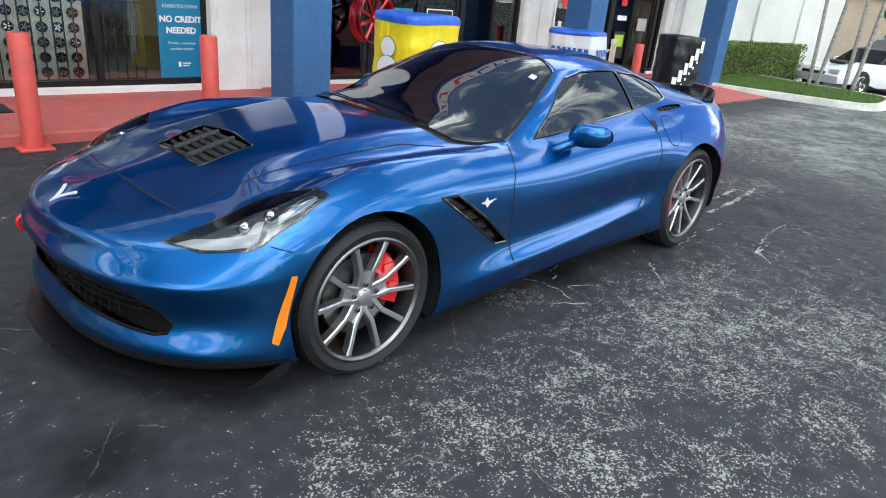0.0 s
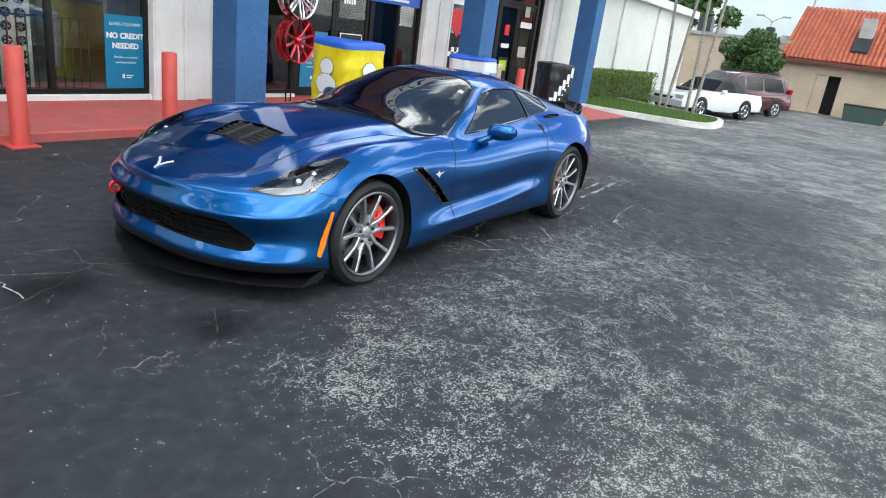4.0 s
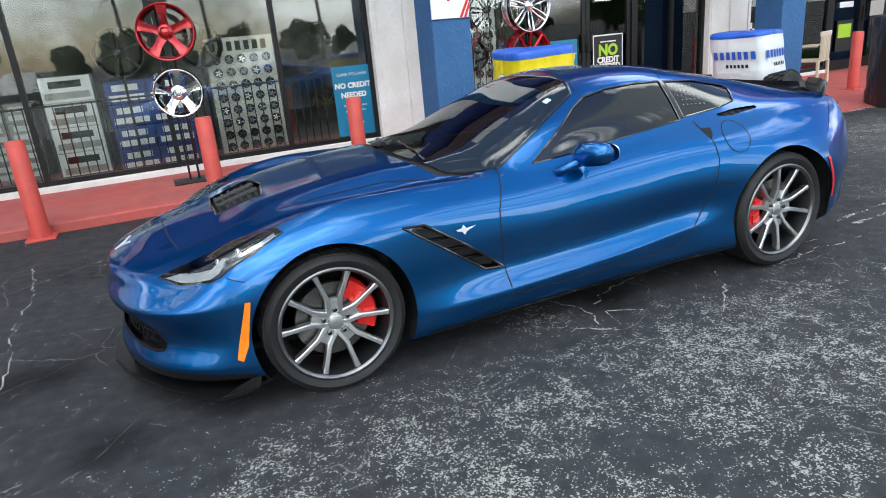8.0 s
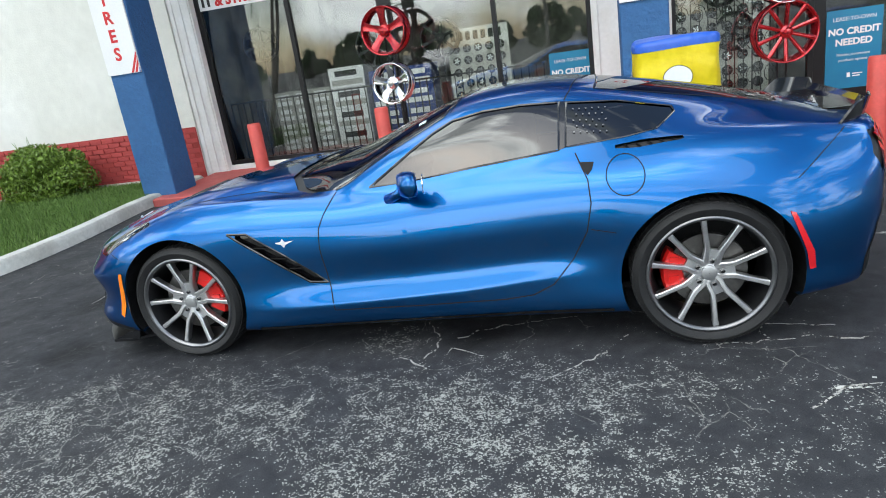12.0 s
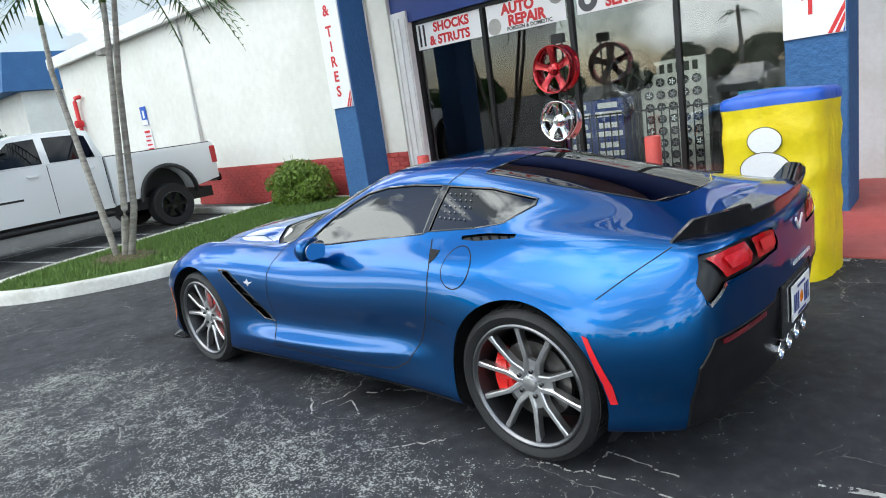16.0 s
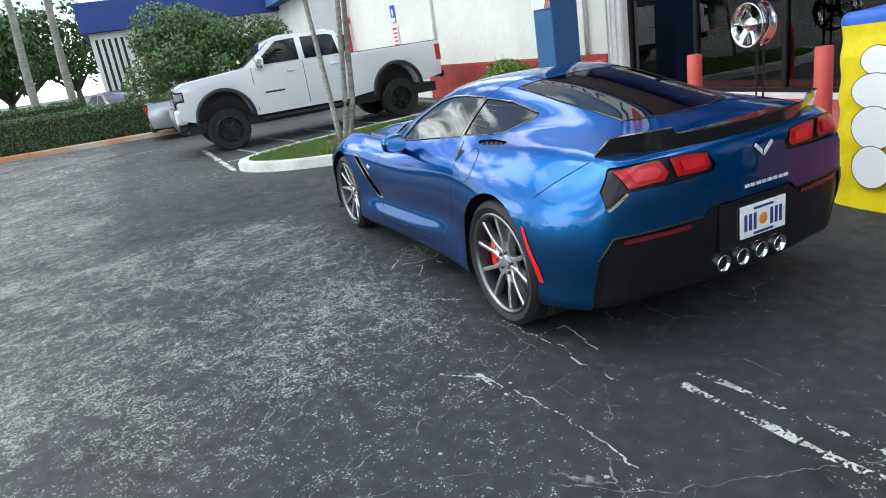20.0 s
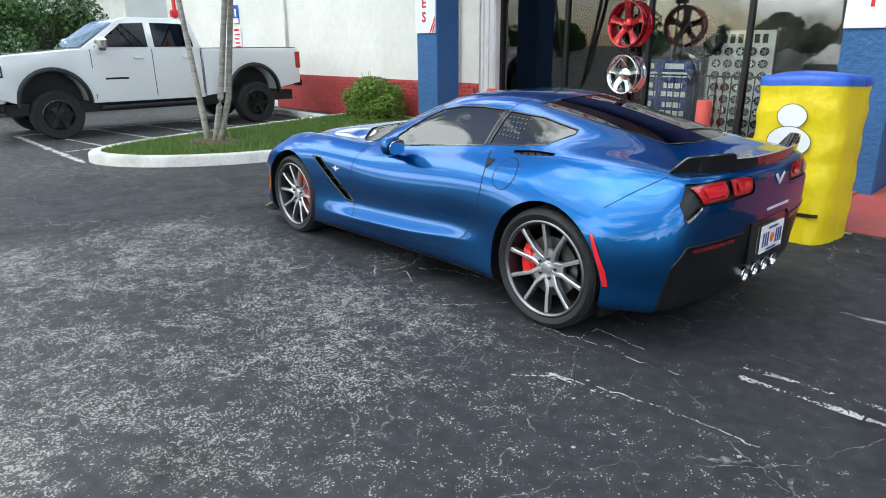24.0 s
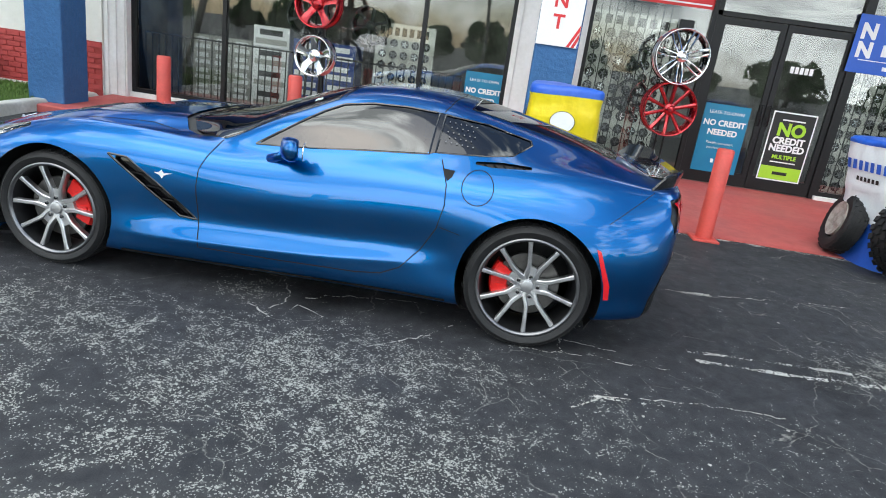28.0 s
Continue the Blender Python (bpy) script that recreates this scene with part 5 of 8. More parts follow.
# faded dotted sticker on the quarter glass
bm = bmesh.new()
for r_ in range(5):
    for c_ in range(6 - r_ % 2):
        f = foot((.80 + (c_ + .5 * (r_ % 2)) * .030, 1.110 - r_ * .024 - c_ * .002), "xz", -1)
        if f:
            e1 = Vector((1, 0, 0)).cross(f[1]).normalized()
            e2 = e1.cross(f[1])
            bm.faces.new([bm.verts.new(f[0] + f[1] * .003 + (e1 * math.cos(a) + e2 * math.sin(a)) * .0045) for a in (0, 1.257, 2.513, 3.77, 5.027)])
tagged(part("dotted_sticker", bm, M_DOT, car, "faded sticker of pale dots"), kind="stuff")

# windscreen sticker, wipers
part("sticker", decal([(.010, -.495), (.048, -.488), (.044, -.452), (.006, -.459)], "xy", -1, .002), material("pale_teal_sticker", (.55, .72, .70), rough=.4), car, "small pale sticker on the windscreen")
for y0, y1 in ((-.45, .12), (.10, .58)):
    part("wiper", ribbon([(-.70, y0), (-.665, (y0 + y1) / 2), (-.63, y1)], "xy", -1, .012, .004, .04, depth=.006), M_BLACKGLOSS, car)

# door mirrors
for s_ in (-1, 1):
    bm = bmesh.new()
    bmesh.ops.create_cube(bm, size=1)
    bmesh.ops.subdivide_edges(bm, edges=bm.edges[:], cuts=4, use_grid_fill=True)
    for v in bm.verts:
        p = v.co * 2
        q = Vector((p.x * math.sqrt(1 - p.y**2 / 3.2 - p.z**2 / 3.2), p.y * math.sqrt(1 - p.x**2 / 3.4 - p.z**2 / 3.4), p.z * math.sqrt(1 - p.x**2 / 3.0 - p.y**2 / 3.0)))
        w = (q.y + 1) / 2                                   # 0 inner, 1 outer
        v.co = Vector((.050 + q.x * (.064 - .010 * w) - .060 * (1 - w), 0.0, .878 + q.z * (.068 - .010 * w) + .012 * w)) + Vector((0, s_ * (.795 + .190 * w), 0))
        if q.x > .62:
            v.co.x = min(v.co.x, .088 - .050 * (1 - w))
    bmesh.ops.recalc_face_normals(bm, faces=bm.faces)
    mirror = part("door_mirror", bm, M_PAINT, doors[s_], smooth=True)
    glass = bmesh.new()
    rim = [((math.cos(a * math.pi / 12) * abs(math.cos(a * math.pi / 12)) ** -.35, math.sin(a * math.pi / 12) * (abs(math.sin(a * math.pi / 12)) + 1e-6) ** -.35)) for a in range(24)]
    pts = [(s_ * (.898 + .074 * u), .884 + (.046 - .006 * u) * v) for u, v in rim]
    prism(glass, pts, "x", .094, .099)
    for v in glass.verts:
        v.co.x += .20 * (abs(v.co.y) - .898)
    part("mirror_glass", glass, M_CHROME, mirror, "clear mirror glass")
    bm = bmesh.new()
    tube(bm, [(-.13, s_ * .775, .792), (-.075, s_ * .80, .818), (-.02, s_ * .84, .850)], [.030, .024, .028], 10)
    part("mirror_arm", bm, M_PAINT, mirror, smooth=True)

# spoiler: a black blade with raised wings
top_line = [(1.915, .678, .918, .016), (1.938, .662, .920, .050), (1.962, .645, .920, .086), (2.00, .605, .922, .092), (2.05, .53, .922, .096), (2.085, .42, .922, .096), (2.098, .40, .925, .066), (2.125, .22, .925, .058), (2.132, 0, .925, .056)]
line = top_line + [(x, -y, z, h) for x, y, z, h in reversed(top_line[:-1])]
bm = bmesh.new()
prev = None
for x, y, z, h in line:
    row = [bm.verts.new(c) for c in ((x - .012, y, z - .012), (x + .012, y, z - .012), (x + .012 + h * .30, y * 1.005, z + h), (x + .004 + h * .28, y, z + h + .004), (x - .004 + h * .15, y, z + h * .45))]
    if prev:
        for i in range(5):
            bm.faces.new((prev[i], prev[(i + 1) % 5], row[(i + 1) % 5], row[i]))
    else:
        bm.faces.new(row)
    prev = row
bm.faces.new(list(reversed(prev)))
bmesh.ops.recalc_face_normals(bm, faces=bm.faces)
spoiler = part("spoiler", bm, M_BLACKGLOSS, car, "gloss black rear spoiler with raised ends", sharp=40)
bm = bmesh.new()
prism(bm, [(1.86, -.40), (2.11, -.40), (2.14, -.2), (2.15, 0), (2.14, .2), (2.11, .40), (1.86, .40)], "z", .930, .958)
part("spoiler_deck", bm, M_BLACKGLOSS, spoiler)

# rear plate recess, plate, pipes, emblems
plate = part("licence_plate", boxed(2.172, 2.178, -.085, .215, .437, .592, bevel=.002), M_WHITE, rear_bumper, "white licence plate")
zc = .515
for k in range(3):
    part("plate_mark", boxed(2.1785, 2.180, -.06 + k * .030, -.042 + k * .030, zc - .045, zc + .035), M_NAVYPRINT, plate)
    part("plate_mark", boxed(2.1785, 2.180, .110 + k * .030, .128 + k * .030, zc - .045, zc + .035), M_NAVYPRINT, plate)
bm = bmesh.new()
lathe(bm, [(.001, .0), (.028, .0), (.022, .002), (.001, .002)], 14, "x")
bmesh.ops.translate(bm, verts=bm.verts, vec=(2.1782, .065, zc - .005))
part("plate_emblem", bm, M_ORANGE, plate)
part("plate_mark", boxed(2.1785, 2.180, 0.0, .13, zc + .050, zc + .062), M_NAVYPRINT, plate)
part("plate_mark", boxed(2.1785, 2.180, 0.0, .13, zc - .070, zc - .058), M_NAVYPRINT, plate)
part("plate_recess", boxed(2.10, 2.168, -.20, .24, .40, .635, bevel=.004), M_BLACKGLOSS, rear_bumper, "black plate recess")
for k in range(4):
    y = -.175 + k * .125
    bm = bmesh.new()
    lathe(bm, [(.038, -.15), (.042, .055), (.042, .06), (.036, .06), (.034, .0), (.034, -.14), (.001, -.14)], 20, "x")
    bmesh.ops.translate(bm, verts=bm.verts, vec=(2.09, y + .02, .335))
    part("exhaust_tip", bm, M_CHROME, car, "polished round exhaust tip", smooth=True)


def wings(cx, cy, cz, size, ax):
    """A plain silver winged V."""
    bm = bmesh.new()
    for s_ in (-1, 1):
        pts = [(s_ * .06, -.5), (s_ * .95, .30), (s_ * .80, .52), (s_ * .45, .22), (s_ * .12, -.10)]
        pts = [(cy + a * size, cz + b * size) for a, b in pts]
        prism(bm, pts if s_ > 0 else pts[::-1], "x", cx, cx + ax)
    return bm


part("emblem", wings(2.172, .066, .838, .062, .006), M_BADGE, rear_bumper, "plain silver winged emblem")
bm = bmesh.new()
for k in range(8):
    box(bm, 2.176, 2.181, -.055 + k * .036, -.055 + k * .036 + .026, .680, .694)
part("model_script", bm, M_BADGE, rear_bumper, "row of small silver marks")
f = foot((-2.195, -.0), "xy")
bm = bmesh.new()
for s_ in (-1, 1):
    pts = [(-.026, s_ * .001), (.0, s_ * .009), (.030, s_ * .034), (.056, s_ * .068), (.066, s_ * .058), (.040, s_ * .026), (.010, s_ * .002)]
    prism(bm, pts if s_ > 0 else pts[::-1], "z", 0, .006)
up = f[1].normalized()
back = (Vector((1, 0, 0)) - up * up.x).normalized()
across = up.cross(back)
bmesh.ops.transform(bm, matrix=Matrix.Translation(f[0] + up * .002) @ Matrix((back, across, up)).transposed().to_4x4(), verts=bm.verts)
nose_badge = part("emblem", bm, M_BADGE, front_bumper, "plain silver winged emblem")


# ---- wheels ----
def wheel(parent, at, r_tyre, r_rim, width, s_, caliper_angle, span, turn):
    """One road wheel: tyre with tread blocks, ten-spoke rim, disc, caliper."""
    w = part("tyre", bmesh.new(), M_TYRE, parent, "low profile black tyre")
    hw = width / 2
    bm = bmesh.new()
    prof = [(r_rim - .012, -hw + .02), (r_rim + .004, -hw), (r_rim + (r_tyre - r_rim) * .5, -hw - .010), (r_tyre - .016, -hw + .006), (r_tyre - .006, -hw + .022)]
    full = prof + [(r_tyre - .006, 0)] + [(a, -b) for a, b in reversed(prof)]
    lathe(bm, full, 64)
    sets = bm
    bm = bmesh.new()
    for e in range(60):
        a0 = 2 * math.pi * e / 60
        for k, (y0, y1) in enumerate(((-hw + .016, -hw + .058), (-hw + .066, -.012), (.0 - .004, hw - .074), (hw - .066, hw - .016))):
            off = (.02 if k % 2 else 0)
            vs = []
            for rr in (r_tyre - .010, r_tyre):
                for aa, yy in ((a0 + off, y0), (a0 + off + .085, y0 + .0), (a0 + off + .085 + .02, y1), (a0 + off + .02, y1)):
                    q = rr - (.005 if abs(yy) > hw - .03 else 0)
                    vs.append(bm.verts.new((q * math.cos(aa), yy, q * math.sin(aa))))
            bm.faces.new((vs[4], vs[5], vs[6], vs[7]))
            for i in range(4):
                bm.faces.new((vs[i], vs[(i + 1) % 4], vs[4 + (i + 1) % 4], vs[4 + i]))
    bmesh.ops.recalc_face_normals(bm, faces=bm.faces)
    tagged(part("tread", bm, M_TYRE, w, sharp=35), kind="stuff")
    bm = sets
    bmesh.ops.recalc_face_normals(bm, faces=bm.faces)
    m = pose(at[0], at[1], at[2]) @ (pose(0, 0, 0, 0, 0, 180) if s_ > 0 else Matrix.Identity(4)) @ pose(0, 0, 0, 0, turn, 0)
    still = pose(at[0], at[1], at[2]) @ (pose(0, 0, 0, 0, 0, 180) if s_ > 0 else Matrix.Identity(4))
    bm.to_mesh(w.data)
    bm.free()
    w.data.polygons.foreach_set("use_smooth", [True] * len(w.data.polygons))
    w.data.set_sharp_from_angle(angle=radians(35))
    w.matrix_basis = m
    # barrel and lip
    bm = bmesh.new()
    lathe(bm, [(r_rim + .002, -hw + .004), (r_rim - .004, -hw - .004), (r_rim - .014, -hw - .002), (r_rim - .020, -hw + .012)], 72)
    part("rim_lip", bm, M_RIMLIP, w, "machined grey rim lip", smooth=True)
    bm = bmesh.new()
    lathe(bm, [(r_rim - .020, -hw + .012), (r_rim - .030, -hw + .05), (r_rim - .045, .04), (r_rim - .02, hw - .01)], 48)
    part("barrel", bm, M_RIMDARK, w, "dark rim barrel", smooth=True)
    y_face = -hw + .012
    r_end = r_rim - .010
    for k in range(5):
        ax = radians(90 + 72 * k)
        ca, sa = math.cos(ax), math.sin(ax)
        for g in (-1, 1):
            bm = bmesh.new()
            line_ = [(.026, .018, .014), (.055, .0275, .0125), (.090, .0285, .0115), (.114, .0310, .0115)]
            e_u, e_v = r_end * math.cos(radians(18)), r_end * math.sin(radians(18))
            line_ += [(.114 + (e_u - .114) * q, .0310 + (e_v - .0310) * q, .0110 + .004 * max(0, q - .75) * 4) for q in (.2, .45, .7, .88, 1.0)]
            rows = []
            for i, (u, v, wid) in enumerate(line_):
                p0, p1 = line_[max(i - 1, 0)], line_[min(i + 1, len(line_) - 1)]
                d_ = math.hypot(p1[0] - p0[0], p1[1] - p0[1])
                nu_, nv_ = -(p1[1] - p0[1]) / d_, (p1[0] - p0[0]) / d_
                t_ = (u - .03) / (e_u - .03)
                yy = y_face + .026 * (1 - t_) ** 1.4 + .003
                row = []
                for q, y2 in ((-1.0, .040), (-1.0, .005), (-.62, 0.0), (.62, 0.0), (1.0, .005), (1.0, .040)):
                    uu, vv = u + nu_ * wid * q, g * (v + nv_ * wid * q)
                    row.append(bm.verts.new((uu * ca - vv * sa, yy + y2, uu * sa + vv * ca)))
                rows.append(row)
            for a, b in zip(rows, rows[1:]):
                for i in range(5):
                    bm.faces.new((a[i], a[i + 1], b[i + 1], b[i]))
                bm.faces.new((a[5], a[0], b[0], b[5]))
            bmesh.ops.recalc_face_normals(bm, faces=bm.faces)
            part("spoke", bm, M_RIM, w, sharp=25)
        bm = bmesh.new()
        prism(bm, [(.040 * ca + .020 * sa, .040 * sa - .020 * ca), (.112 * ca + .024 * sa, .112 * sa - .024 * ca), (.112 * ca - .024 * sa, .112 * sa + .024 * ca), (.040 * ca - .020 * sa, .040 * sa + .020 * ca)], "y", y_face + .030, y_face + .050)
        part("spoke_web", bm, M_RIM, w)
        bm = bmesh.new()
        lathe(bm, [(.0105, .02), (.0105, -.004), (.007, -.007), (.001, -.007)], 8)
        bmesh.ops.translate(bm, verts=bm.verts, vec=(.058 * ca, y_face + .024, .058 * sa))
        part("lug_nut", bm, M_BLACKGLOSS, w)
    bm = bmesh.new()
    lathe(bm, [(.070, .06), (.066, .040), (.052, .032), (.036, .026), (.033, .016), (.027, .014), (.001, .014)], 36)
    bmesh.ops.translate(bm, verts=bm.verts, vec=(0, y_face + .004, 0))
    part("centre_cap", bm, M_RIM, w, sharp=30)
    # brake
    bm = bmesh.new()
    lathe(bm, [(.07, .025), (.11, .020), (.172, .020), (.174, .045), (.07, .045)], 48)
    bmesh.ops.translate(bm, verts=bm.verts, vec=(0, y_face + .055, 0))
    disc = part("brake_disc", bm, M_DISC, parent, "grey brake disc", sharp=30)
    disc.matrix_basis = still
    bm = bmesh.new()
    ring = []
    a0 = caliper_angle
    for j in range(9):
        a = radians(a0 - span / 2 + span * j / 8)
        ring.append([bm.verts.new((q * math.cos(a), yy, q * math.sin(a))) for q, yy in ((.105, .030), (.112, .006), (.195, .002), (.206, .02), (.206, .08), (.105, .08))])
    for p, q in zip(ring, ring[1:]):
        for i in range(6):
            bm.faces.new((p[i], p[(i + 1) % 6], q[(i + 1) % 6], q[i]))
    bm.faces.new(ring[0])
    bm.faces.new(list(reversed(ring[-1])))
    for a in (a0 - 17, a0 + 17):
        c_, d_ = math.cos(radians(a)), math.sin(radians(a))
        box(bm, .155 * c_ - .022, .155 * c_ + .022, -.006, .01, .155 * d_ - .022, .155 * d_ + .022)
    bmesh.ops.recalc_face_normals(bm, faces=bm.faces)
    bmesh.ops.translate(bm, verts=bm.verts, vec=(0, y_face + .045, 0))
    cal = part("brake_caliper", bm, M_RED_CALIPER, parent, "red painted brake caliper")
    cal.matrix_basis = still
    return w


for s_ in (-1, 1):
    wheel(car, (-1.355, s_ * .752, .330), .330, .266, .245, s_, 19 if s_ < 0 else 161, 86, 2)
    wheel(car, (1.355, s_ * .762, .345), .345, .276, .285, s_, 176 if s_ < 0 else 4, 58, 13)


# ---- brick base of the wall, pipes and signs on it ----
def brick_mesh():
    bm = bmesh.new()
    box(bm, -.101, .101, -.012, .012, -.032, .032, bevel=.004)
    return mesh_from(bm, "brick", M_REDBRICK)


part("brick_backing", boxed(-12.4, -4.985, WALL_Y - .012, WALL_Y - .001, 0, .86), M_MORTAR, wall_w, "red painted mortar")
BRICK = brick_mesh()
rnd = random.Random(4)
bm_far = bmesh.new()
near = 0
for row in range(11):
    z = .055 + row * .0755
    x = -5.09 - (.105 if row % 2 else 0)
    while x > -12.3:
        y = WALL_Y - .018 + rnd.uniform(-.003, .003)
        if x > -9.6 and near < 299 and not (-8.6 < x < -6.5 and z < .5):
            b = new("brick", BRICK)
            b.parent, b.location = wall_w, (x, y, z)
            near += 1
        else:
            box(bm_far, x - .101, x + .101, y - .012, y + .012, z - .032, z + .032)
        x -= .212
tagged(part("brickwork", bm_far, M_REDBRICK, wall_w, "red painted bricks"), kind="stuff")
for x, z0 in ((-11.65, .9), (-5.48, .86)):
    bm = bmesh.new()
    tube(bm, [(x, WALL_Y - .05, 4.45), (x, WALL_Y - .05, z0)], .035, 10)
    p = alone("downpipe", bm, M_WHITEPAINT, "white painted downpipe fixed to the wall", "pipe", smooth=True)
fp = thing("fire_pipe", (-18.4, WALL_Y - .12, 0), label="red painted fire standpipe fixed to the white wall", category="pipe")
bm = bmesh.new()
tube(bm, [(0, 0, .0), (0, 0, 3.2), (.12, 0, 3.3), (.45, 0, 3.3)], .06, 10)
part("riser", bm, M_REDPRINT, fp, smooth=True)
bm = bmesh.new()
lathe(bm, [(.001, -.1), (.11, -.1), (.11, .1), (.001, .1)], 12, "y")
bmesh.ops.translate(bm, verts=bm.verts, vec=(0, -.02, 2.55))
part("valve", bm, M_REDPRINT, fp)
for x in (-15.5, -6.9):
    lamp = thing("wall_lamp", (x, WALL_Y - .001, 4.25), label="grey floodlight under the eaves of the white wall", category="lamp")
    part("bracket", boxed(-.04, .04, -.12, 0, -.03, .03), M_CONCRETE, lamp)
    bm = bmesh.new()
    prism(bm, [(-.32, -.02), (-.10, .10), (-.10, -.14), (-.28, -.12)], "x", -.16, .16)
    part("housing", bm, M_CONCRETE, lamp)
hs = thing("parking_sign", (-14.35, WALL_Y - .03, 2.02), label="blue accessible parking sign on the white wall", category="sign")
part("panel", boxed(-.16, .16, 0, .012, .12, .60, bevel=.004), M_BLUEVINYL, hs)
part("mark", boxed(-.05, .05, -.004, -.001, .30, .50), M_WHITE, hs)
part("lower_panel", boxed(-.16, .16, -.003, -.001, .13, .26), M_WHITE, hs)
ts = thing("tow_sign", (-14.35, WALL_Y - .03, 1.42), label="white towing notice with red lines on the wall", category="sign")
part("panel", boxed(-.22, .22, 0, .012, 0, .62, bevel=.004), M_WHITE, ts)
for k in range(5):
    part("text_line", boxed(-.17 + .02 * (k % 2), .17 - .03 * (k % 3), -.004, -.001, .08 + k * .11, .12 + k * .11 + .02 * (k == 4)), M_REDPRINT, ts)
alone("eaves_trim", boxed(-19.5, -4.4, 4.86, 4.975, 4.28, 4.60, bevel=.01), M_WHITEPAINT, "white ridged metal eaves trim", "trim", kind="structure")
alone("eaves_trim", boxed(13.2, 25.6, 4.86, 4.975, 3.28, 3.56, bevel=.01), M_WHITEPAINT, "white ridged metal eaves trim", "trim", kind="structure")
for x in (17.4, 21.0):
    bm = bmesh.new()
    tube(bm, [(x, WALL_Y - .05, 3.27), (x, WALL_Y - .05, .8)], .035, 8)
    alone("downpipe", bm, M_WHITEPAINT, "white painted downpipe fixed to the wall", "pipe", smooth=True)


# ---- signs on the pillars ----
def pillar_sign(pil, z0, z1, letters, zs, name):
    s_ = part("sign_panel", boxed(-.252, .235, -.275, -.252, z0, z1, bevel=.003), M_WHITE, pil, "white sign with red upright lettering")
    for ch, z in zip(letters, zs):
        lettering(ch, .215, M_REDPRINT, s_, (-.03, -.2765, z - .075), name="letter", bold=.006)
    for k in range(2):
        bm = bmesh.new()
        o = k * .055
        prism(bm, [(.10 + o, z0 + .004), (.135 + o, z0 + .004), (.232, z0 + .19 - o * 1.6), (.232, z0 + .26 - o * 1.6)], "y", -.2775, -.2755)
        part("stripe", bm, M_REDPRINT, s_)
    bm = bmesh.new()
    prism(bm, [(.215, z0 + .004), (.233, z0 + .004), (.233, z0 + .07)], "y", -.2775, -.2755)
    part("corner", bm, M_BLUEVINYL, s_)


pillar_sign(pillar_a, 1.72, 4.30, "SERIT&SMIR", [1.97, 2.19, 2.41, 2.63, 2.85, 3.15, 3.45, 3.67, 3.89, 4.11], "a")
pillar_sign(pillar_b, 1.66, 3.74, "TN", [1.93, 2.16], "b")
shop_text = M_WHITE


# ---- banners and posters on the glass ----
def poster(name, x0, x1, z0, z1, mat, label, y=GLASS_Y - .012):
    p = thing(name, (x0, y, z0), label=label, category="poster")
    part("sheet", boxed(0, x1 - x0, 0, .003, 0, z1 - z0), mat, p)
    return p, x1 - x0, z1 - z0


def words(p, text, size, mat, x, z, bold=0.0, name="lettering"):
    lettering(text, size, mat, p, (x, -.004, z), name=name, bold=bold, depth=.001)


def bar(p, x0, x1, z0, z1, mat):
    part("text_line", boxed(x0, x1, -.004, -.001, z0, z1), mat, p)


def lease_poster(x0, x1, z0, z1, y, label):
    p, w, h = poster("lease_poster", x0, x1, z0, z1, M_TEAL, label, y)
    words(p, "LEASE-TO-OWN", w * .105, M_WHITE, w / 2, h * .86)
    words(p, "NO CREDIT", w * .175, M_WHITE, w / 2, h * .69, .004)
    words(p, "NEEDED", w * .175, M_WHITE, w / 2, h * .555, .004)
    words(p, "Flexible, convenient", w * .075, M_WHITE, w / 2, h * .42)
    words(p, "purchase options", w * .075, M_WHITE, w / 2, h * .35)
    bar(p, w * .40, w * .46, h * .14, h * .20, M_WHITE)
    bar(p, w * .50, w * .68, h * .175, h * .19, M_WHITE)
    bar(p, w * .50, w * .64, h * .145, h * .16, M_WHITE)


lease_poster(.37, .915, .27, 1.20, GLASS_Y - .012, "teal lease poster with white words on the shop window")
lease_poster(3.70, 4.31, .31, 1.24, GLASS_Y - .034, "teal lease poster with white words on the shop door")
p, w, h = poster("credit_poster", 4.61, 5.19, .32, 1.26, M_WHITE, "black and green credit poster with a white border on the door", GLASS_Y - .034)
part("ground_print", boxed(.018, w - .018, -.003, -.001, .018, h - .018), M_BLACKPRINT, p)
words(p, "NO", .235, M_GREENPRINT, w / 2, h * .665, .010)
words(p, "CREDIT", .125, M_WHITE, w / 2, h * .545, .005)
words(p, "NEEDED", .125, M_WHITE, w / 2, h * .435, .005)
words(p, "MULTIPLE", .075, M_GREENPRINT, w / 2, h * .325, .003)
bar(p, .14, w - .14, h * .875, h * .895, M_WHITE)
bar(p, .12, w - .12, h * .268, h * .285, M_WHITE)
part("green_band", boxed(.02, w - .02, -.0045, -.0032, .02, h * .21), M_GREENPRINT, p)
part("logo_shape", boxed(w * .33, w * .67, -.006, -.0047, h * .09, h * .135), M_BLACKPRINT, p)

p, w, h = poster("service_banner", -4.57, -3.25, 2.46, 2.90, M_WHITE, "white shop banner with red shocks and struts lettering")
words(p, "SHOCKS", .19, M_REDPRINT, w * .56, h * .54, .008)
words(p, "& STRUTS", .19, M_REDPRINT, w * .52, h * .10, .008)
for k in range(2):
    bar(p, .06 + k * .09, .10 + k * .09, h * .10, h * .85, M_BLACKPRINT)
p, w, h = poster("service_banner", -3.13, -1.80, 2.43, 2.90, M_WHITE, "white shop banner with red auto repair lettering")
words(p, "AUTO", .20, M_REDPRINT, w * .42, h * .56, .010)
words(p, "REPAIR", .20, M_REDPRINT, w * .52, h * .20, .010)
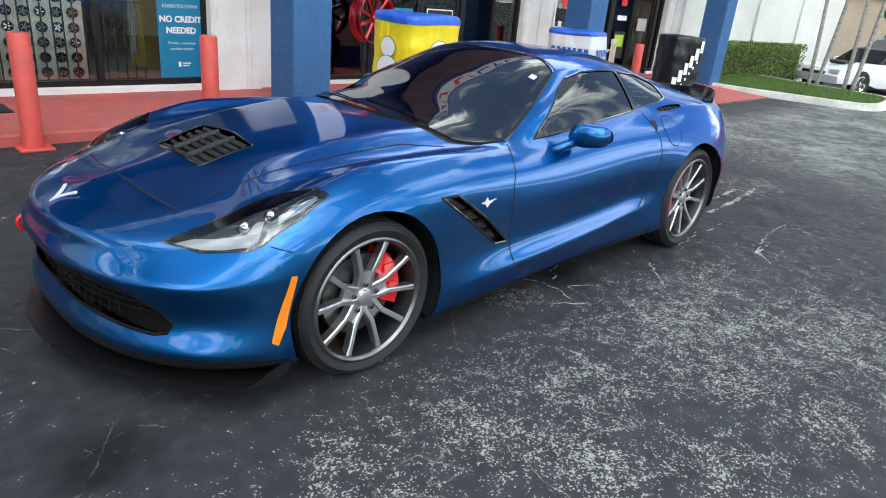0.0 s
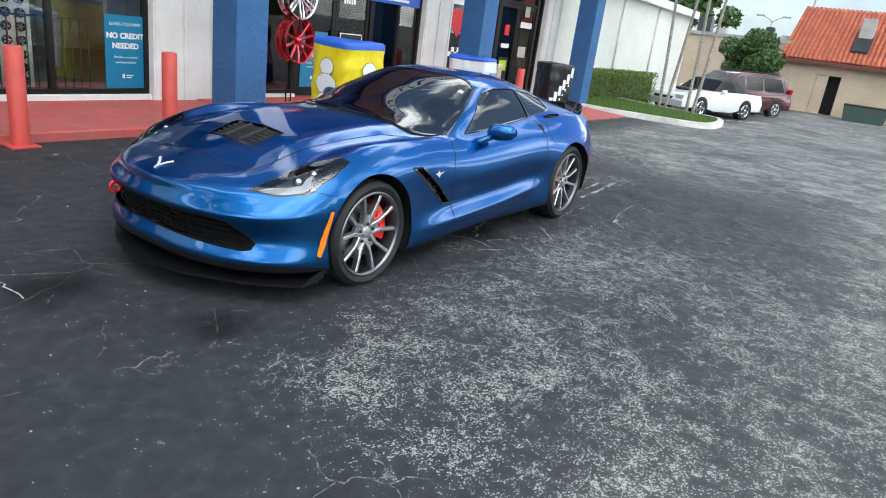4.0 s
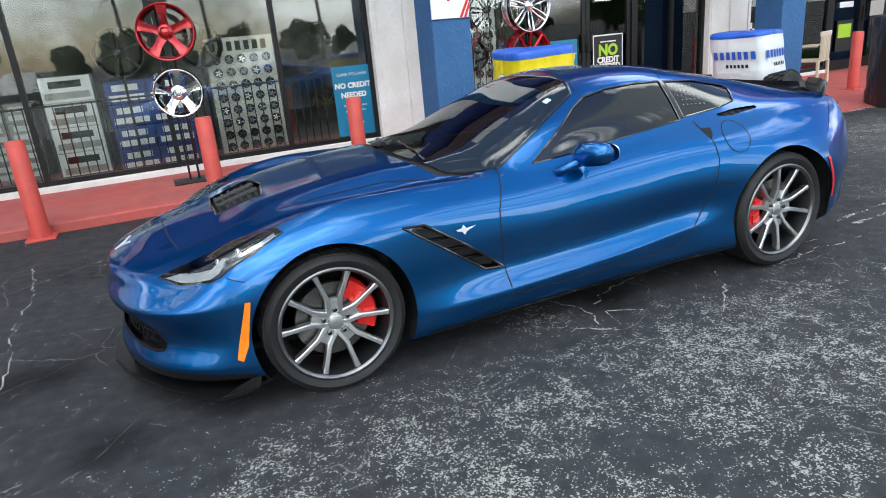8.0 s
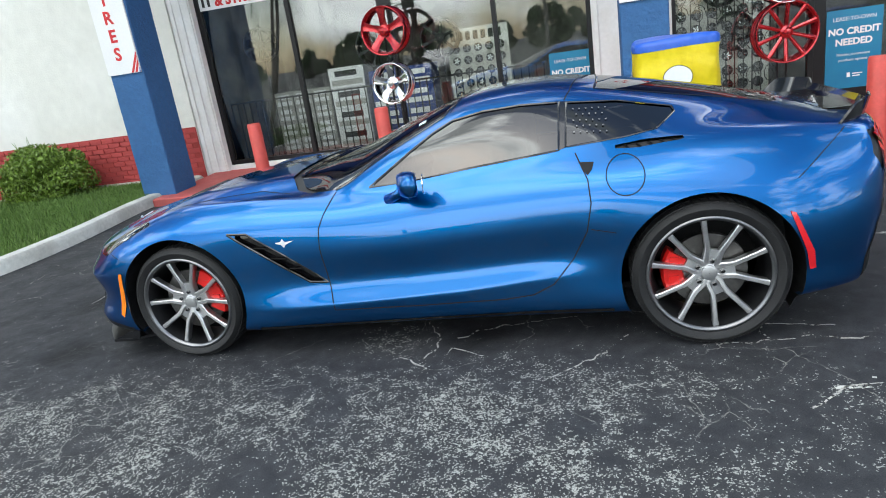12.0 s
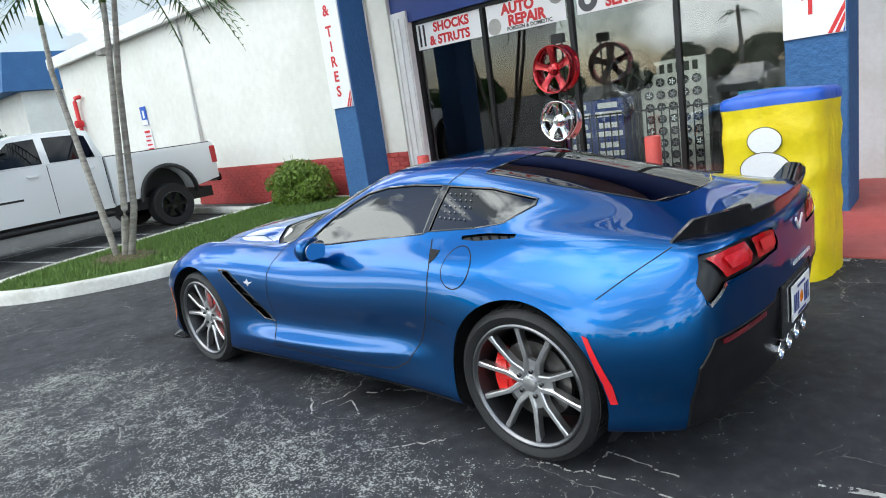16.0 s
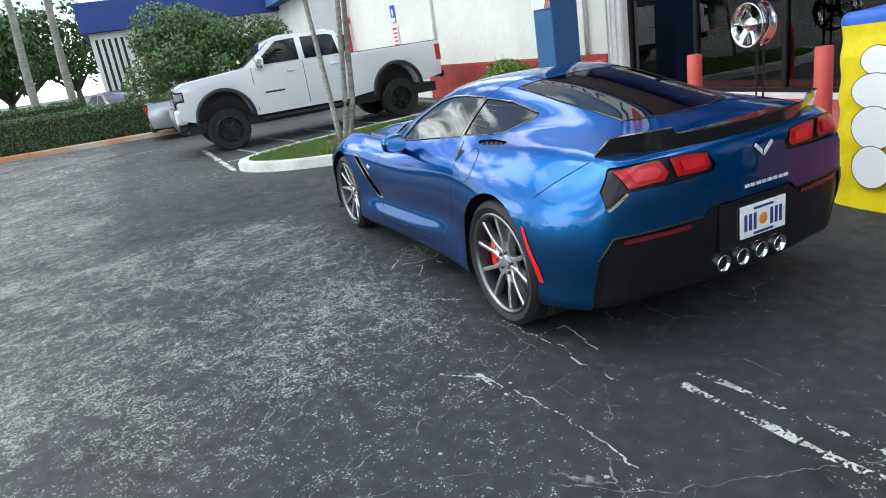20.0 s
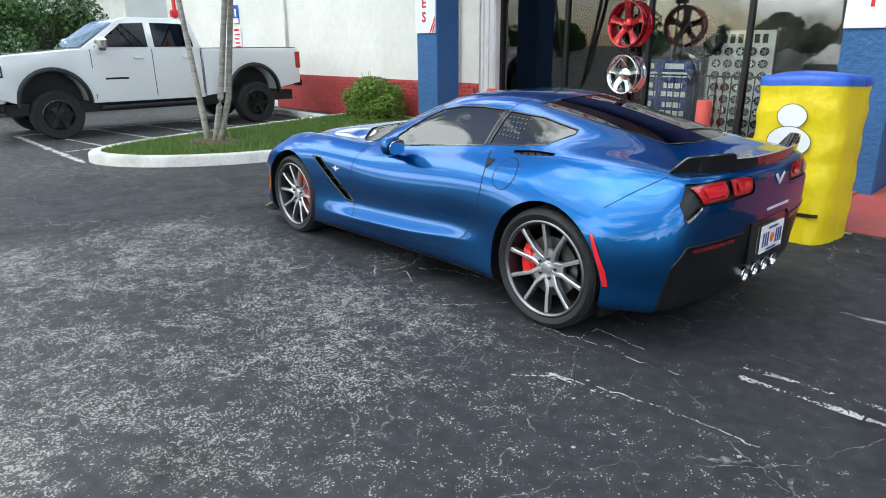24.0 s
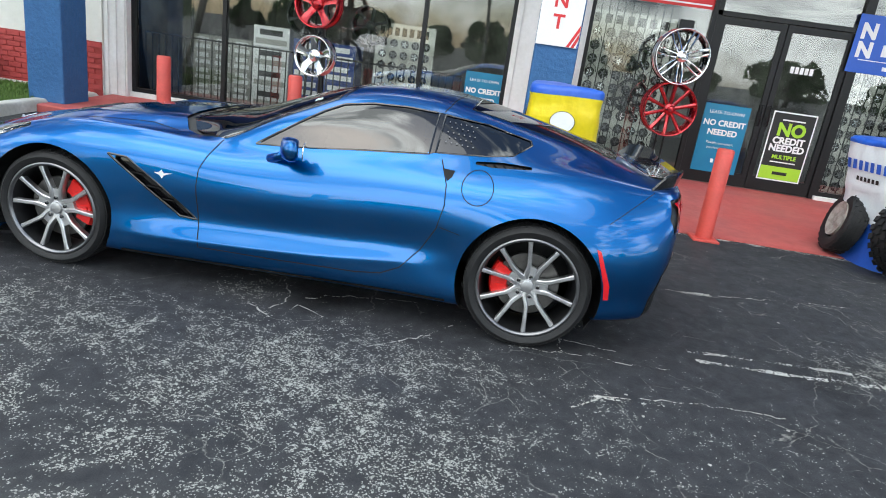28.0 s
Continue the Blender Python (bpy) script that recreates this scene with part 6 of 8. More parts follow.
words(p, "FOREIGN & DOMESTIC", .075, M_BLACKPRINT, w * .55, h * .05, .002)
words(p, "COMPLETE", .06, M_BLACKPRINT, w * .25, h * .90, .001)
for cx in (.13, w - .13):
    bm = bmesh.new()
    lathe(bm, [(.001, 0), (.12, 0), (.12, .002), (.001, .002)], 14, "y")
    bmesh.ops.translate(bm, verts=bm.verts, vec=(cx, -.0055, h * (.25 if cx < .5 else .75)))
    part("piston_shape", bm, M_CONCRETE, p)
p, w, h = poster("service_banner", -1.63, -.36, 2.45, 2.90, M_WHITE, "white shop banner with red service lettering")
words(p, "SERVICE", .19, M_REDPRINT, w * .60, h * .08, .008)
bm = bmesh.new()
lathe(bm, [(.05, 0), (.14, 0), (.14, .002), (.05, .002)], 18, "y", closed=True)
bmesh.ops.translate(bm, verts=bm.verts, vec=(.17, -.0055, h * .35))
part("disc_shape", bm, M_RIMDARK, p)
p, w, h = poster("shop_banner", 1.96, 3.50, 2.41, 2.90, M_REDPRINT, "red shop banner with a white border")
part("border", boxed(.03, w - .03, -.0035, -.001, .035, .055), M_WHITE, p)
bar(p, .2, w - .2, h * .35, h * .62, M_WHITE)
p, w, h = poster("finance_banner", 5.32, 6.80, 1.88, 2.60, M_BLUEVINYL, "blue shop banner with white lettering beside the door", GLASS_Y - .060)
lettering("N", .26, M_WHITE, p, (.16, -.004, h * .60), name="lettering", bold=.012)
lettering("N", .26, M_WHITE, p, (.16, -.004, h * .28), name="lettering", bold=.012)
bar(p, .38, w - .15, h * .64, h * .84, M_WHITE)
bar(p, .38, w - .25, h * .32, h * .52, M_WHITE)
bar(p, .12, w - .12, h * .22, h * .235, M_WHITE)
bar(p, .45, w - .35, h * .08, h * .15, M_WHITE)
# street number as plain marks over the door leaf
nm_ = thing("number_marks", (4.66, GLASS_Y - .034, 1.76), label="row of small white marks on the door glass", category="lettering")
for k in range(5):
    part("mark", boxed(k * .062, k * .062 + .044, -.002, .002, 0, .085), M_WHITE, nm_)
# painted shapes on the fourth window and the second door
wl_ = thing("window_paint", (7.95, GLASS_Y - .008, 1.0), label="white and red painted shapes and chequers on the window", category="lettering")
for r in range(2):
    for c_ in range(12):
        part("chequer", boxed(c_ * .11, c_ * .11 + .11, -.002, .0, r * .10, r * .10 + .10), M_WHITE if (r + c_) % 2 else M_BLACKPRINT, wl_)
part("paint_bar", boxed(.05, .95, -.002, 0, 1.10, 1.32), M_WHITE, wl_)
part("paint_bar", boxed(.75, 1.35, -.002, 0, .62, .86), M_WHITE, wl_)
bm = bmesh.new()
prism(bm, [(.10, .95), (.35, 1.02), (.62, .95), (.62, .70), (.36, .42), (.10, .70)], "y", -.002, 0)
part("shield", bm, M_REDPRINT, wl_)
part("paint_bar", boxed(.02, .30, -.002, 0, 1.45, 1.62), M_REDPRINT, wl_)
ds_ = thing("door_stickers", (10.15, GLASS_Y - .034, .45), label="small pale stickers and notices on the office door glass", category="sticker")
for x0, x1, z0, z1, mm in ((.10, .55, .05, .62, M_BLACKPRINT), (.14, .50, .30, .55, M_GREENPRINT), (.12, .5, .85, .95, M_WHITE), (.2, .42, 1.15, 1.4, M_REDPRINT), (.95, 1.55, 1.38, 1.52, M_WHITE), (1.1, 1.35, 1.65, 1.95, M_CONCRETE), (1.0, 1.4, .65, .92, M_CONCRETE)):
    part("notice", boxed(x0, x1, -.003 - .001 * (mm is M_GREENPRINT), 0, z0, z1), mm, ds_)


# ---- bollards ----
def bollard(x, y, h, z0=0.0):
    b = thing("bollard", (x, y, z0), label="round red painted steel bollard with a base plate", category="bollard", group="bollards along the walk")
    bm = bmesh.new()
    lathe(bm, [(.001, 0), (.082, 0), (.080, h - .02), (.070, h - .004), (.001, h)], 24, "z")
    part("post", bm, M_BOLLARD, b, sharp=50)
    part("base_plate", boxed(-.13, .13, -.13, .13, -.003, .022, bevel=.006), M_BOLLARD, b)
    return b


for x, y, h, z0 in ((-3.10, 3.44, .93, 0), (-1.47, 3.44, .93, 0), (.09, 3.44, .94, 0), (3.21, 2.38, .92, 0), (8.45, 3.6, .90, .065), (10.4, 3.4, .88, .06)):
    bollard(x, y, h, z0)


# ---- show wheels on stands ----
def show_wheel(parent, at, dia, spokes, mat, style, rz=0):
    w = part("rim", bmesh.new(), mat, parent, "alloy show wheel")
    r = dia / 2
    bm = bmesh.new()
    lathe(bm, [(r - .02, .02), (r - .008, 0), (r, .004), (r, .02), (r - .025, .05), (r - .045, .12), (r - .02, .20), (r, .215), (r - .004, .22), (r - .03, .20), (r - .055, .12), (r - .035, .05)], 48, closed=True)
    bmesh.ops.recalc_face_normals(bm, faces=bm.faces)
    bm.to_mesh(w.data)
    bm.free()
    w.data.polygons.foreach_set("use_smooth", [True] * len(w.data.polygons))
    w.matrix_basis = pose(at[0], at[1], at[2], 0, 0, rz)
    for k, g in itertools.product(range(spokes), (-1, 1) if style == "twin" else (0,)):
        a = 2 * math.pi * k / spokes + .3
        bm = bmesh.new()
        rows = []
        for j in range(7):
            t_ = j / 6
            rr = .03 + (r - .04) * t_
            wid = {"wide": .052 - .018 * math.sin(t_ * math.pi) + .012 * t_, "thin": .019 + .006 * t_ * t_, "twin": .011 + .004 * t_}[style]
            off = g * (.014 + .020 * math.sin(t_ * math.pi * .75))
            yy = .015 + .045 * (1 - t_) ** 1.5
            c_, d_ = math.cos(a), math.sin(a)
            crown = yy + .010 if style == "wide" else yy - .005
            rows.append([bm.verts.new((rr * c_ - (q + off) * d_, y2, rr * d_ + (q + off) * c_)) for q, y2 in ((-wid, yy + .035), (-wid, yy + .006), (-wid * .25, crown), (wid * .25, crown), (wid, yy + .006), (wid, yy + .035))])
        for p, q in zip(rows, rows[1:]):
            for i in range(6):
                bm.faces.new((p[i], p[(i + 1) % 6], q[(i + 1) % 6], q[i]))
        bmesh.ops.recalc_face_normals(bm, faces=bm.faces)
        part("spoke", bm, mat, w, sharp=30)
    bm = bmesh.new()
    lathe(bm, [(.075, .08), (.070, .035), (.045, .022), (.035, .010), (.001, .008)], 24)
    part("hub", bm, mat, w, sharp=40)
    return w


M_REDRIM = material("red_candy_alloy", (.42, .012, .02), rough=.22, metal=.75, coat=.8, vary=.08)
M_BLACKRIM = material("black_alloy", (.02, .02, .022), rough=.25, metal=.6, coat=.4, vary=.1)


def wheel_stand(x, y, top, bottom, label, rz):
    s_ = thing("wheel_stand", (x, y, .115), label=label, category="display stand")
    part("base_plate", boxed(-.24, .24, -.14, .26, 0, .012, bevel=.003), M_FRAME, s_)
    for dx in (-.05, .05):
        bm = bmesh.new()
        tube(bm, [(dx, .12, .01), (dx, .13, 2.0)], .013, 8)
        part("pole", bm, M_FRAME, s_)
    part("bracket", boxed(-.09, .09, .10, .16, 1.98, 2.10), M_FRAME, s_)
    for dia, spokes, mat, style, z in (top, bottom):
        show_wheel(s_, (0, -.12, z - .115), dia, spokes, mat, style, rz)
        bm = bmesh.new()
        tube(bm, [(0, -.05, z - .115), (0, .12, z - .115)], .03, 8)
        part("wheel_arm", bm, M_FRAME, s_)


wheel_stand(-1.61, 4.55, (.60, 5, M_REDRIM, "wide", 1.78), (.52, 5, M_CHROME, "wide", 1.13), "black wheel stand holding a red and a chrome rim", -8)
wheel_stand(3.11, 4.75, (.69, 7, M_CHROME, "twin", 1.76), (.69, 10, M_REDRIM, "thin", 1.10), "black wheel stand holding a chrome and a red rim", 6)


# ---- covered tyre stacks ----
def stack_radius(a, r, rot, square):
    c, s_ = abs(math.cos(a - rot)), abs(math.sin(a - rot))
    return r / (c ** square + s_ ** square) ** (1 / square)


def covered_stack(name, x, y, r, h, mats, label, seed, band=.10, rot=0.0, square=4.0, low=None):
    """A soft vinyl cover over a stack of tyres: boxy, creased, with a top of another colour."""
    s_ = thing(name, (x, y, 0), label=label, category="tyre cover")
    rn = random.Random(seed)
    ph = [rn.uniform(0, 6.28) for _ in range(8)]
    seg = 120
    rot = radians(rot)

    def ring(z, rr):
        out = []
        for k in range(seg):
            a = 2 * math.pi * k / seg
            q = noise.noise(Vector((2.2 * math.cos(a) + seed, 2.2 * math.sin(a), z * 3.1)))
            q2 = 1 - abs(noise.noise(Vector((5 * math.cos(a) + z * 2.5, 5 * math.sin(a) + seed, z * 4.0))) * 2)
            wob = .016 * q + .007 * q2 * abs(q2) + .004 * math.sin(z * 2 * math.pi / .25 + ph[0])
            d = stack_radius(a, rr, rot, square) + wob
            out.append((math.cos(a) * d, math.sin(a) * d, z + .010 * math.sin(2 * a + ph[3]) * (z / h)))
        return out

    def tube_of(levels):
        bm = bmesh.new()
        prev = None
        for z, rr in levels:
            row = [bm.verts.new(c) for c in ring(z, rr)]
            if prev:
                for k in range(seg):
                    bm.faces.new((prev[k], prev[(k + 1) % seg], row[(k + 1) % seg], row[k]))
            prev = row
        return bm, prev
    n = 26
    z_low = 0.0
    if low:
        bm, _ = tube_of([(low[0] * i / 8, r) for i in range(9)])
        part("cover_base", bm, low[1], s_, smooth=True)
        z_low = low[0]
    bm, _ = tube_of([(z_low + (h - band - z_low) * i / n, r) for i in range(n + 1)])
    part("cover_side", bm, mats[0], s_, smooth=True)
    bm, last = tube_of([(h - band, r * 1.004), (h - band * .5, r * 1.0), (h - .014, r * .985), (h + .004, r * .93), (h + .012, r * .6), (h + .008, r * .2)])
    bm.faces.new(last)
    part("cover_top", bm, mats[1], s_, smooth=True)
    s_["rot"], s_["square"] = rot, square
    return s_


def on_stack(s_, r, a_deg, w, z0, z1, mat, name="print", lift=.014, cells=8, shape=None):
    """A printed patch wrapped round a stack's side."""
    bm = bmesh.new()
    rows = []
    for i in range(cells + 1):
        row = []
        for j in range(cells + 1):
            u, v = (i / cells - .5) * 2, (j / cells - .5) * 2
            if shape == "oval":
                q = math.sqrt(max(0, 1 - v * v * .5))
                p_ = math.sqrt(max(0, 1 - u * u * .5))
                u, v = u * q, v * p_
            a = radians(a_deg) + u * w / 2 / r
            rr = stack_radius(a, r, s_["rot"], s_["square"]) + lift
            row.append(bm.verts.new((rr * math.cos(a), rr * math.sin(a), (z0 + z1) / 2 + v * (z1 - z0) / 2)))
        rows.append(row)
    for p, q in zip(rows, rows[1:]):
        for j in range(cells):
            bm.faces.new((p[j], q[j], q[j + 1], p[j + 1]))
    part(name, bm, mat, s_)


def marks(s_, r, a_deg, w, z0, z1, mat, count, lift=.016):
    """A row of plain upright marks."""
    for k in range(count):
        step = math.degrees(w / r) / count
        on_stack(s_, r, a_deg + (k - (count - 1) / 2) * step, w / count * .62, z0, z1, mat, "print", lift, 2)


yellow = covered_stack("tyre_cover", 1.59, 2.18, .335, 1.29, (M_YELLOWVINYL, M_BLUEVINYL), "yellow vinyl tyre stack cover with a blue top", 3, .075, -3, 4.5)
for a0 in (-93, 180):                                       # a plain white printed emblem of rounded shapes
    for w, z0, z1, up in ((.20, .90, 1.08, .0), (.29, .68, .91, .001), (.27, .42, .70, .002), (.24, .16, .44, .003)):
        on_stack(yellow, .335, a0, w + .010, z0 - .005, z1 + .005, M_BLACKPRINT, "emblem_edge", .018 + up, 10, "oval")
        on_stack(yellow, .335, a0, w, z0, z1, M_WHITE, "emblem_shape", .0186 + up, 10, "oval")
on_stack(yellow, .335, -62, .14, .22, .25, M_BLACKPRINT, "text_line", .018)
white = covered_stack("tyre_cover", 5.00, 2.53, .340, 1.20, (M_WHITEVINYL, M_BLUEVINYL), "white vinyl tyre stack cover with blue lettering and base", 8, .05, -73, 5.0, (.42, M_BLUEVINYL))
for a0 in (-163, -73, 17):
    marks(white, .340, a0, .46, .90, .99, M_BLUEVINYL, 7)
    marks(white, .340, a0 + 4, .26, .80, .84, M_BLACKPRINT, 6)
for ob in white.children:                                   # the cover leans towards the doors' west side
    for q in ob.data.vertices:
        q.co.x -= .20 * max(0.0, q.co.z - .30)
black = covered_stack("tyre_cover", 7.62, 2.42, .305, 1.20, (M_BLACKVINYL, M_BLACKVINYL), "black vinyl tyre stack cover with white lettering", 5, .10, -30, 3.6)
for k in range(6):
    on_stack(black, .305, -152 + k * 13, .060, .40 + k * .115, .58 + k * .115, M_WHITE, "print", .020, 3)
    on_stack(black, .305, -140 + k * 9, .025, .36 + k * .09, .40 + k * .09, M_WHITE, "text_line", .020, 3)
on_stack(black, .305, -116, .11, .12, .23, M_YELLOWVINYL, "print", .020, 5, "oval")


def loose_tyre(at, r, w, label, rx, rz, knob):
    t_ = thing("loose_tyre", at, label=label, category="tyre")
    bm = bmesh.new()
    lathe(bm, [(r * .58, -w * .42), (r * .70, -w * .5), (r * .90, -w * .5), (r * .985, -w * .38), (r * .985, w * .38), (r * .90, w * .5), (r * .70, w * .5), (r * .58, w * .42), (r * .60, 0)], 40, closed=True)
    for e in range(26):
        for k in range(4):
            a = 2 * math.pi * (e + .5 * (k % 2)) / 26
            y0 = -w * .46 + k * w * .235
            vs = []
            for rr in (r * .97, r * knob):
                for aa, yy in ((a, y0), (a + .15, y0 + .01), (a + .17, y0 + w * .19), (a + .02, y0 + w * .17)):
                    vs.append(bm.verts.new((rr * math.cos(aa), yy, rr * math.sin(aa))))
            bm.faces.new(vs[4:])
            for i in range(4):
                bm.faces.new((vs[i], vs[(i + 1) % 4], vs[4 + (i + 1) % 4], vs[4 + i]))
    bmesh.ops.recalc_face_normals(bm, faces=bm.faces)
    bmesh.ops.transform(bm, matrix=pose(0, 0, r * knob * math.cos(radians(rx)) + w * .46 * abs(math.sin(radians(rx))), rx, 0, rz), verts=bm.verts)
    part("tread", bm, M_TYRE, t_, sharp=35)
    return t_


loose_tyre((4.90, 1.98, 0), .35, .28, "knobbly off-road tyre leaning beside the white cover", -14, 16, 1.04)
t_ = loose_tyre((4.60, 2.62, 0.02), .31, .18, "worn tyre with a dusty rim leaning on the white cover", -12, -97, 1.01)
bm = bmesh.new()
lathe(bm, [(.001, -.075), (.05, -.085), (.10, -.06), (.165, -.088), (.182, -.092), (.182, -.03), (.001, -.02)], 24)
bmesh.ops.transform(bm, matrix=pose(0, 0, .31 + .03, -12, 0, -97), verts=bm.verts)
part("rim", bm, material("dusty_alloy", (.46, .43, .39), rough=.7, metal=.3, second=(.30, .27, .24), scale=14, vary=.2), t_, "dusty alloy rim", sharp=40)

# plastic chair on the walk
ch = thing("plastic_chair", (8.35, 4.35, .11), 200, "beige moulded plastic armchair on the red walk", "chair")
M_PLASTIC = material("beige_plastic", (.62, .55, .42), rough=.5, vary=.05)
part("seat", boxed(-.25, .25, -.24, .24, .40, .43, bevel=.01), M_PLASTIC, ch)
for x in (-.24, .24):
    for y in (-.22, .22):
        bm = bmesh.new()
        tube(bm, [(x * 1.08, y * 1.08, 0), (x, y, .42)], [.022, .03], 6)
        part("leg", bm, M_PLASTIC, ch)
    bm = bmesh.new()
    tube(bm, [(x, -.22, .42), (x * 1.05, -.20, .64), (x * 1.05, .2, .66)], .02, 6)
    part("armrest", bm, M_PLASTIC, ch)
for k in range(6):
    part("back_slat", boxed(-.22 + k * .075, -.17 + k * .075, .22, .245, .43, .80), M_PLASTIC, ch)
part("back_rail", boxed(-.25, .25, .215, .25, .80, .88, bevel=.01), M_PLASTIC, ch)


# ---- inside the shop ----
def security_grille(x0, x1, y, z1, scroll, label):
    g_ = thing("security_grille", (x0, y, FLOOR_Z), label=label, category="grille")
    n = int((x1 - x0) / .105)
    for k in range(n + 1):
        part("bar", boxed(k * .105 - .007, k * .105 + .007, -.007, .007, 0, z1), M_FRAME, g_)
    for z in (.10, z1 - .02):
        part("rail", boxed(-.01, n * .105 + .01, -.012, .012, z - .012, z + .012), M_FRAME, g_)
    if scroll:
        for k in range(0, n, 2):
            for z in np.arange(.45, z1 - .2, .42):
                bm = bmesh.new()
                pts = [(k * .105 + .105 + .085 * math.cos(a) * (1 - a / 14), 0, float(z) + .13 * math.sin(a) * (1 - a / 14)) for a in np.arange(0, 9, .7)]
                tube(bm, pts, .006, 5)
                part("scroll", bm, M_FRAME, g_)
    return g_


security_grille(-4.55, .30, 5.52, .98, False, "low black steel security bars behind the window")
security_grille(1.98, 3.2, 5.52, 2.3, True, "black scrolled steel security grille behind the window")
security_grille(5.62, 6.85, 5.52, 2.3, True, "black scrolled steel security grille behind the window")


def disc_at(bm, c_, r_, pitch):
    bmesh.ops.translate(bm, verts=bm.verts, vec=(.04 + (c_ + .5) * pitch, -.002, .05 + (r_ + .5) * pitch))
    return bm


def wheel_board(x0, z0, cols, rows, pitch, y, label):
    b = thing("wheel_board", (x0, y, z0), label=label, category="display board")
    W, H = cols * pitch + .08, rows * pitch + .25
    part("board", boxed(0, W, 0, .02, 0, H), M_KERB, b)
    bm = bmesh.new()
    for c_ in range(7):
        box(bm, .06 + c_ * (W - .12) / 7, .06 + (c_ + .62) * (W - .12) / 7, -.004, -.001, H - .17, H - .05)
    tagged(part("title_marks", bm, M_BLACKPRINT, b), kind="stuff")
    for c_ in range(cols):
        for r_ in range(rows):
            bm = bmesh.new()
            lathe(bm, [(pitch * .36, .0), (pitch * .35, -.03), (pitch * .29, -.03), (pitch * .27, -.006), (.001, -.006)], 16)
            part("sample_wheel", disc_at(bm, c_, r_, pitch), M_BLACKRIM, b, sharp=40)
            bm = bmesh.new()
            for k in range(5):
                a = k * 1.2566
                ca, sa = math.cos(a), math.sin(a)
                prism(bm, [(-.008 * sa, .008 * ca), (.008 * sa, -.008 * ca), (pitch * .27 * ca + .006 * sa, pitch * .27 * sa - .006 * ca), (pitch * .27 * ca - .006 * sa, pitch * .27 * sa + .006 * ca)], "y", -.022, -.008)
            part("sample_spokes", disc_at(bm, c_, r_, pitch), M_RIMLIP if (c_ + r_) % 3 else M_CHROME, b)
    return b


wheel_board(-1.12, FLOOR_Z, 5, 8, .165, 5.95, "pale display board with rows of small dark wheels")
wheel_board(1.98, FLOOR_Z, 6, 10, .19, 5.85, "pale display board with rows of dark wheels behind the grille")
wheel_board(5.7, FLOOR_Z, 5, 9, .19, 6.0, "pale display board with rows of dark wheels behind the window")


def stack_of_boxes(x, y, cols, rows, w, h, mat, stripe, label):
    s_ = thing("carton_stack", (x, y, FLOOR_Z), label=label, category="cartons")
    for c_ in range(cols):
        for r_ in range(rows):
            bx = part("carton", boxed(c_ * w + .005, (c_ + 1) * w - .005, 0, .5, r_ * h, (r_ + 1) * h - .006, bevel=.004), mat, s_)
            part("label_band", boxed(c_ * w + .04, (c_ + 1) * w - .04, -.003, -.001, r_ * h + h * .12, r_ * h + h * .38), stripe, bx)
            part("logo_bar", boxed(c_ * w + w * .18, (c_ + 1) * w - w * .2, -.003, -.001, r_ * h + h * .55, r_ * h + h * .82), M_WHITE if mat is not M_WHITE else M_BLACKPRINT, bx)
    return s_


stack_of_boxes(-2.42, 6.0, 2, 4, .50, .29, M_NAVY, M_WHITE, "navy wheel cartons with white bands stacked on the floor")
stack_of_boxes(-3.15, 6.2, 1, 4, .60, .32, M_WHITE, M_CONCRETE, "white wheel cartons stacked on the shop floor")
stack_of_boxes(-4.35, 6.6, 3, 4, .34, .25, M_CONCRETE, M_WHITE, "small pale cartons stacked on a low shelf")
for x, z, d in ((-2.15, 1.63, .60), (-1.18, 1.62, .56), (-4.0, 1.9, .5), (2.6, 1.75, .55), (2.75, 1.15, .5)):
    hw = thing("hanging_wheel", (x, 5.72, z), label="dark alloy rim hung on a post behind the window", category="rim")
    show_wheel(hw, (0, 0, 0), d, 6, M_BLACKRIM, "thin", 0)
    bm = bmesh.new()
    tube(bm, [(0, .16, .3), (0, .16, -(z - FLOOR_Z) + .004)], .02, 6)
    part("post", bm, M_FRAME, hw)


# ---- worn line paint on the lot ----
def painted_line(name, pts, w, label, seed, mat=None):
    """A worn painted line: broken ragged flakes along a path."""
    rn = random.Random(seed)
    bm = bmesh.new()
    for (x0, y0), (x1, y1) in zip(pts, pts[1:]):
        L_ = math.dist((x0, y0), (x1, y1))
        dx, dy = (x1 - x0) / L_, (y1 - y0) / L_
        u = 0.0
        while u < L_:
            ln = min(L_ - u, rn.uniform(.06, .22))
            a, b = w / 2 * rn.uniform(.55, 1.1), w / 2 * rn.uniform(.55, 1.1)
            ring = [(u, -a), (u + ln * .5, -a * rn.uniform(.5, 1.15)), (u + ln, -b), (u + ln, b * .8), (u + ln * .45, b * rn.uniform(.5, 1.15)), (u, a * .9)]
            bm.faces.new([bm.verts.new((x0 + dx * p - dy * q, y0 + dy * p + dx * q, .004)) for p, q in ring])
            u += ln + rn.uniform(-.01, .03)
    bmesh.ops.recalc_face_normals(bm, faces=bm.faces)
    return alone(name, bm, mat or M_LINE, label, "road marking", kind="structure")


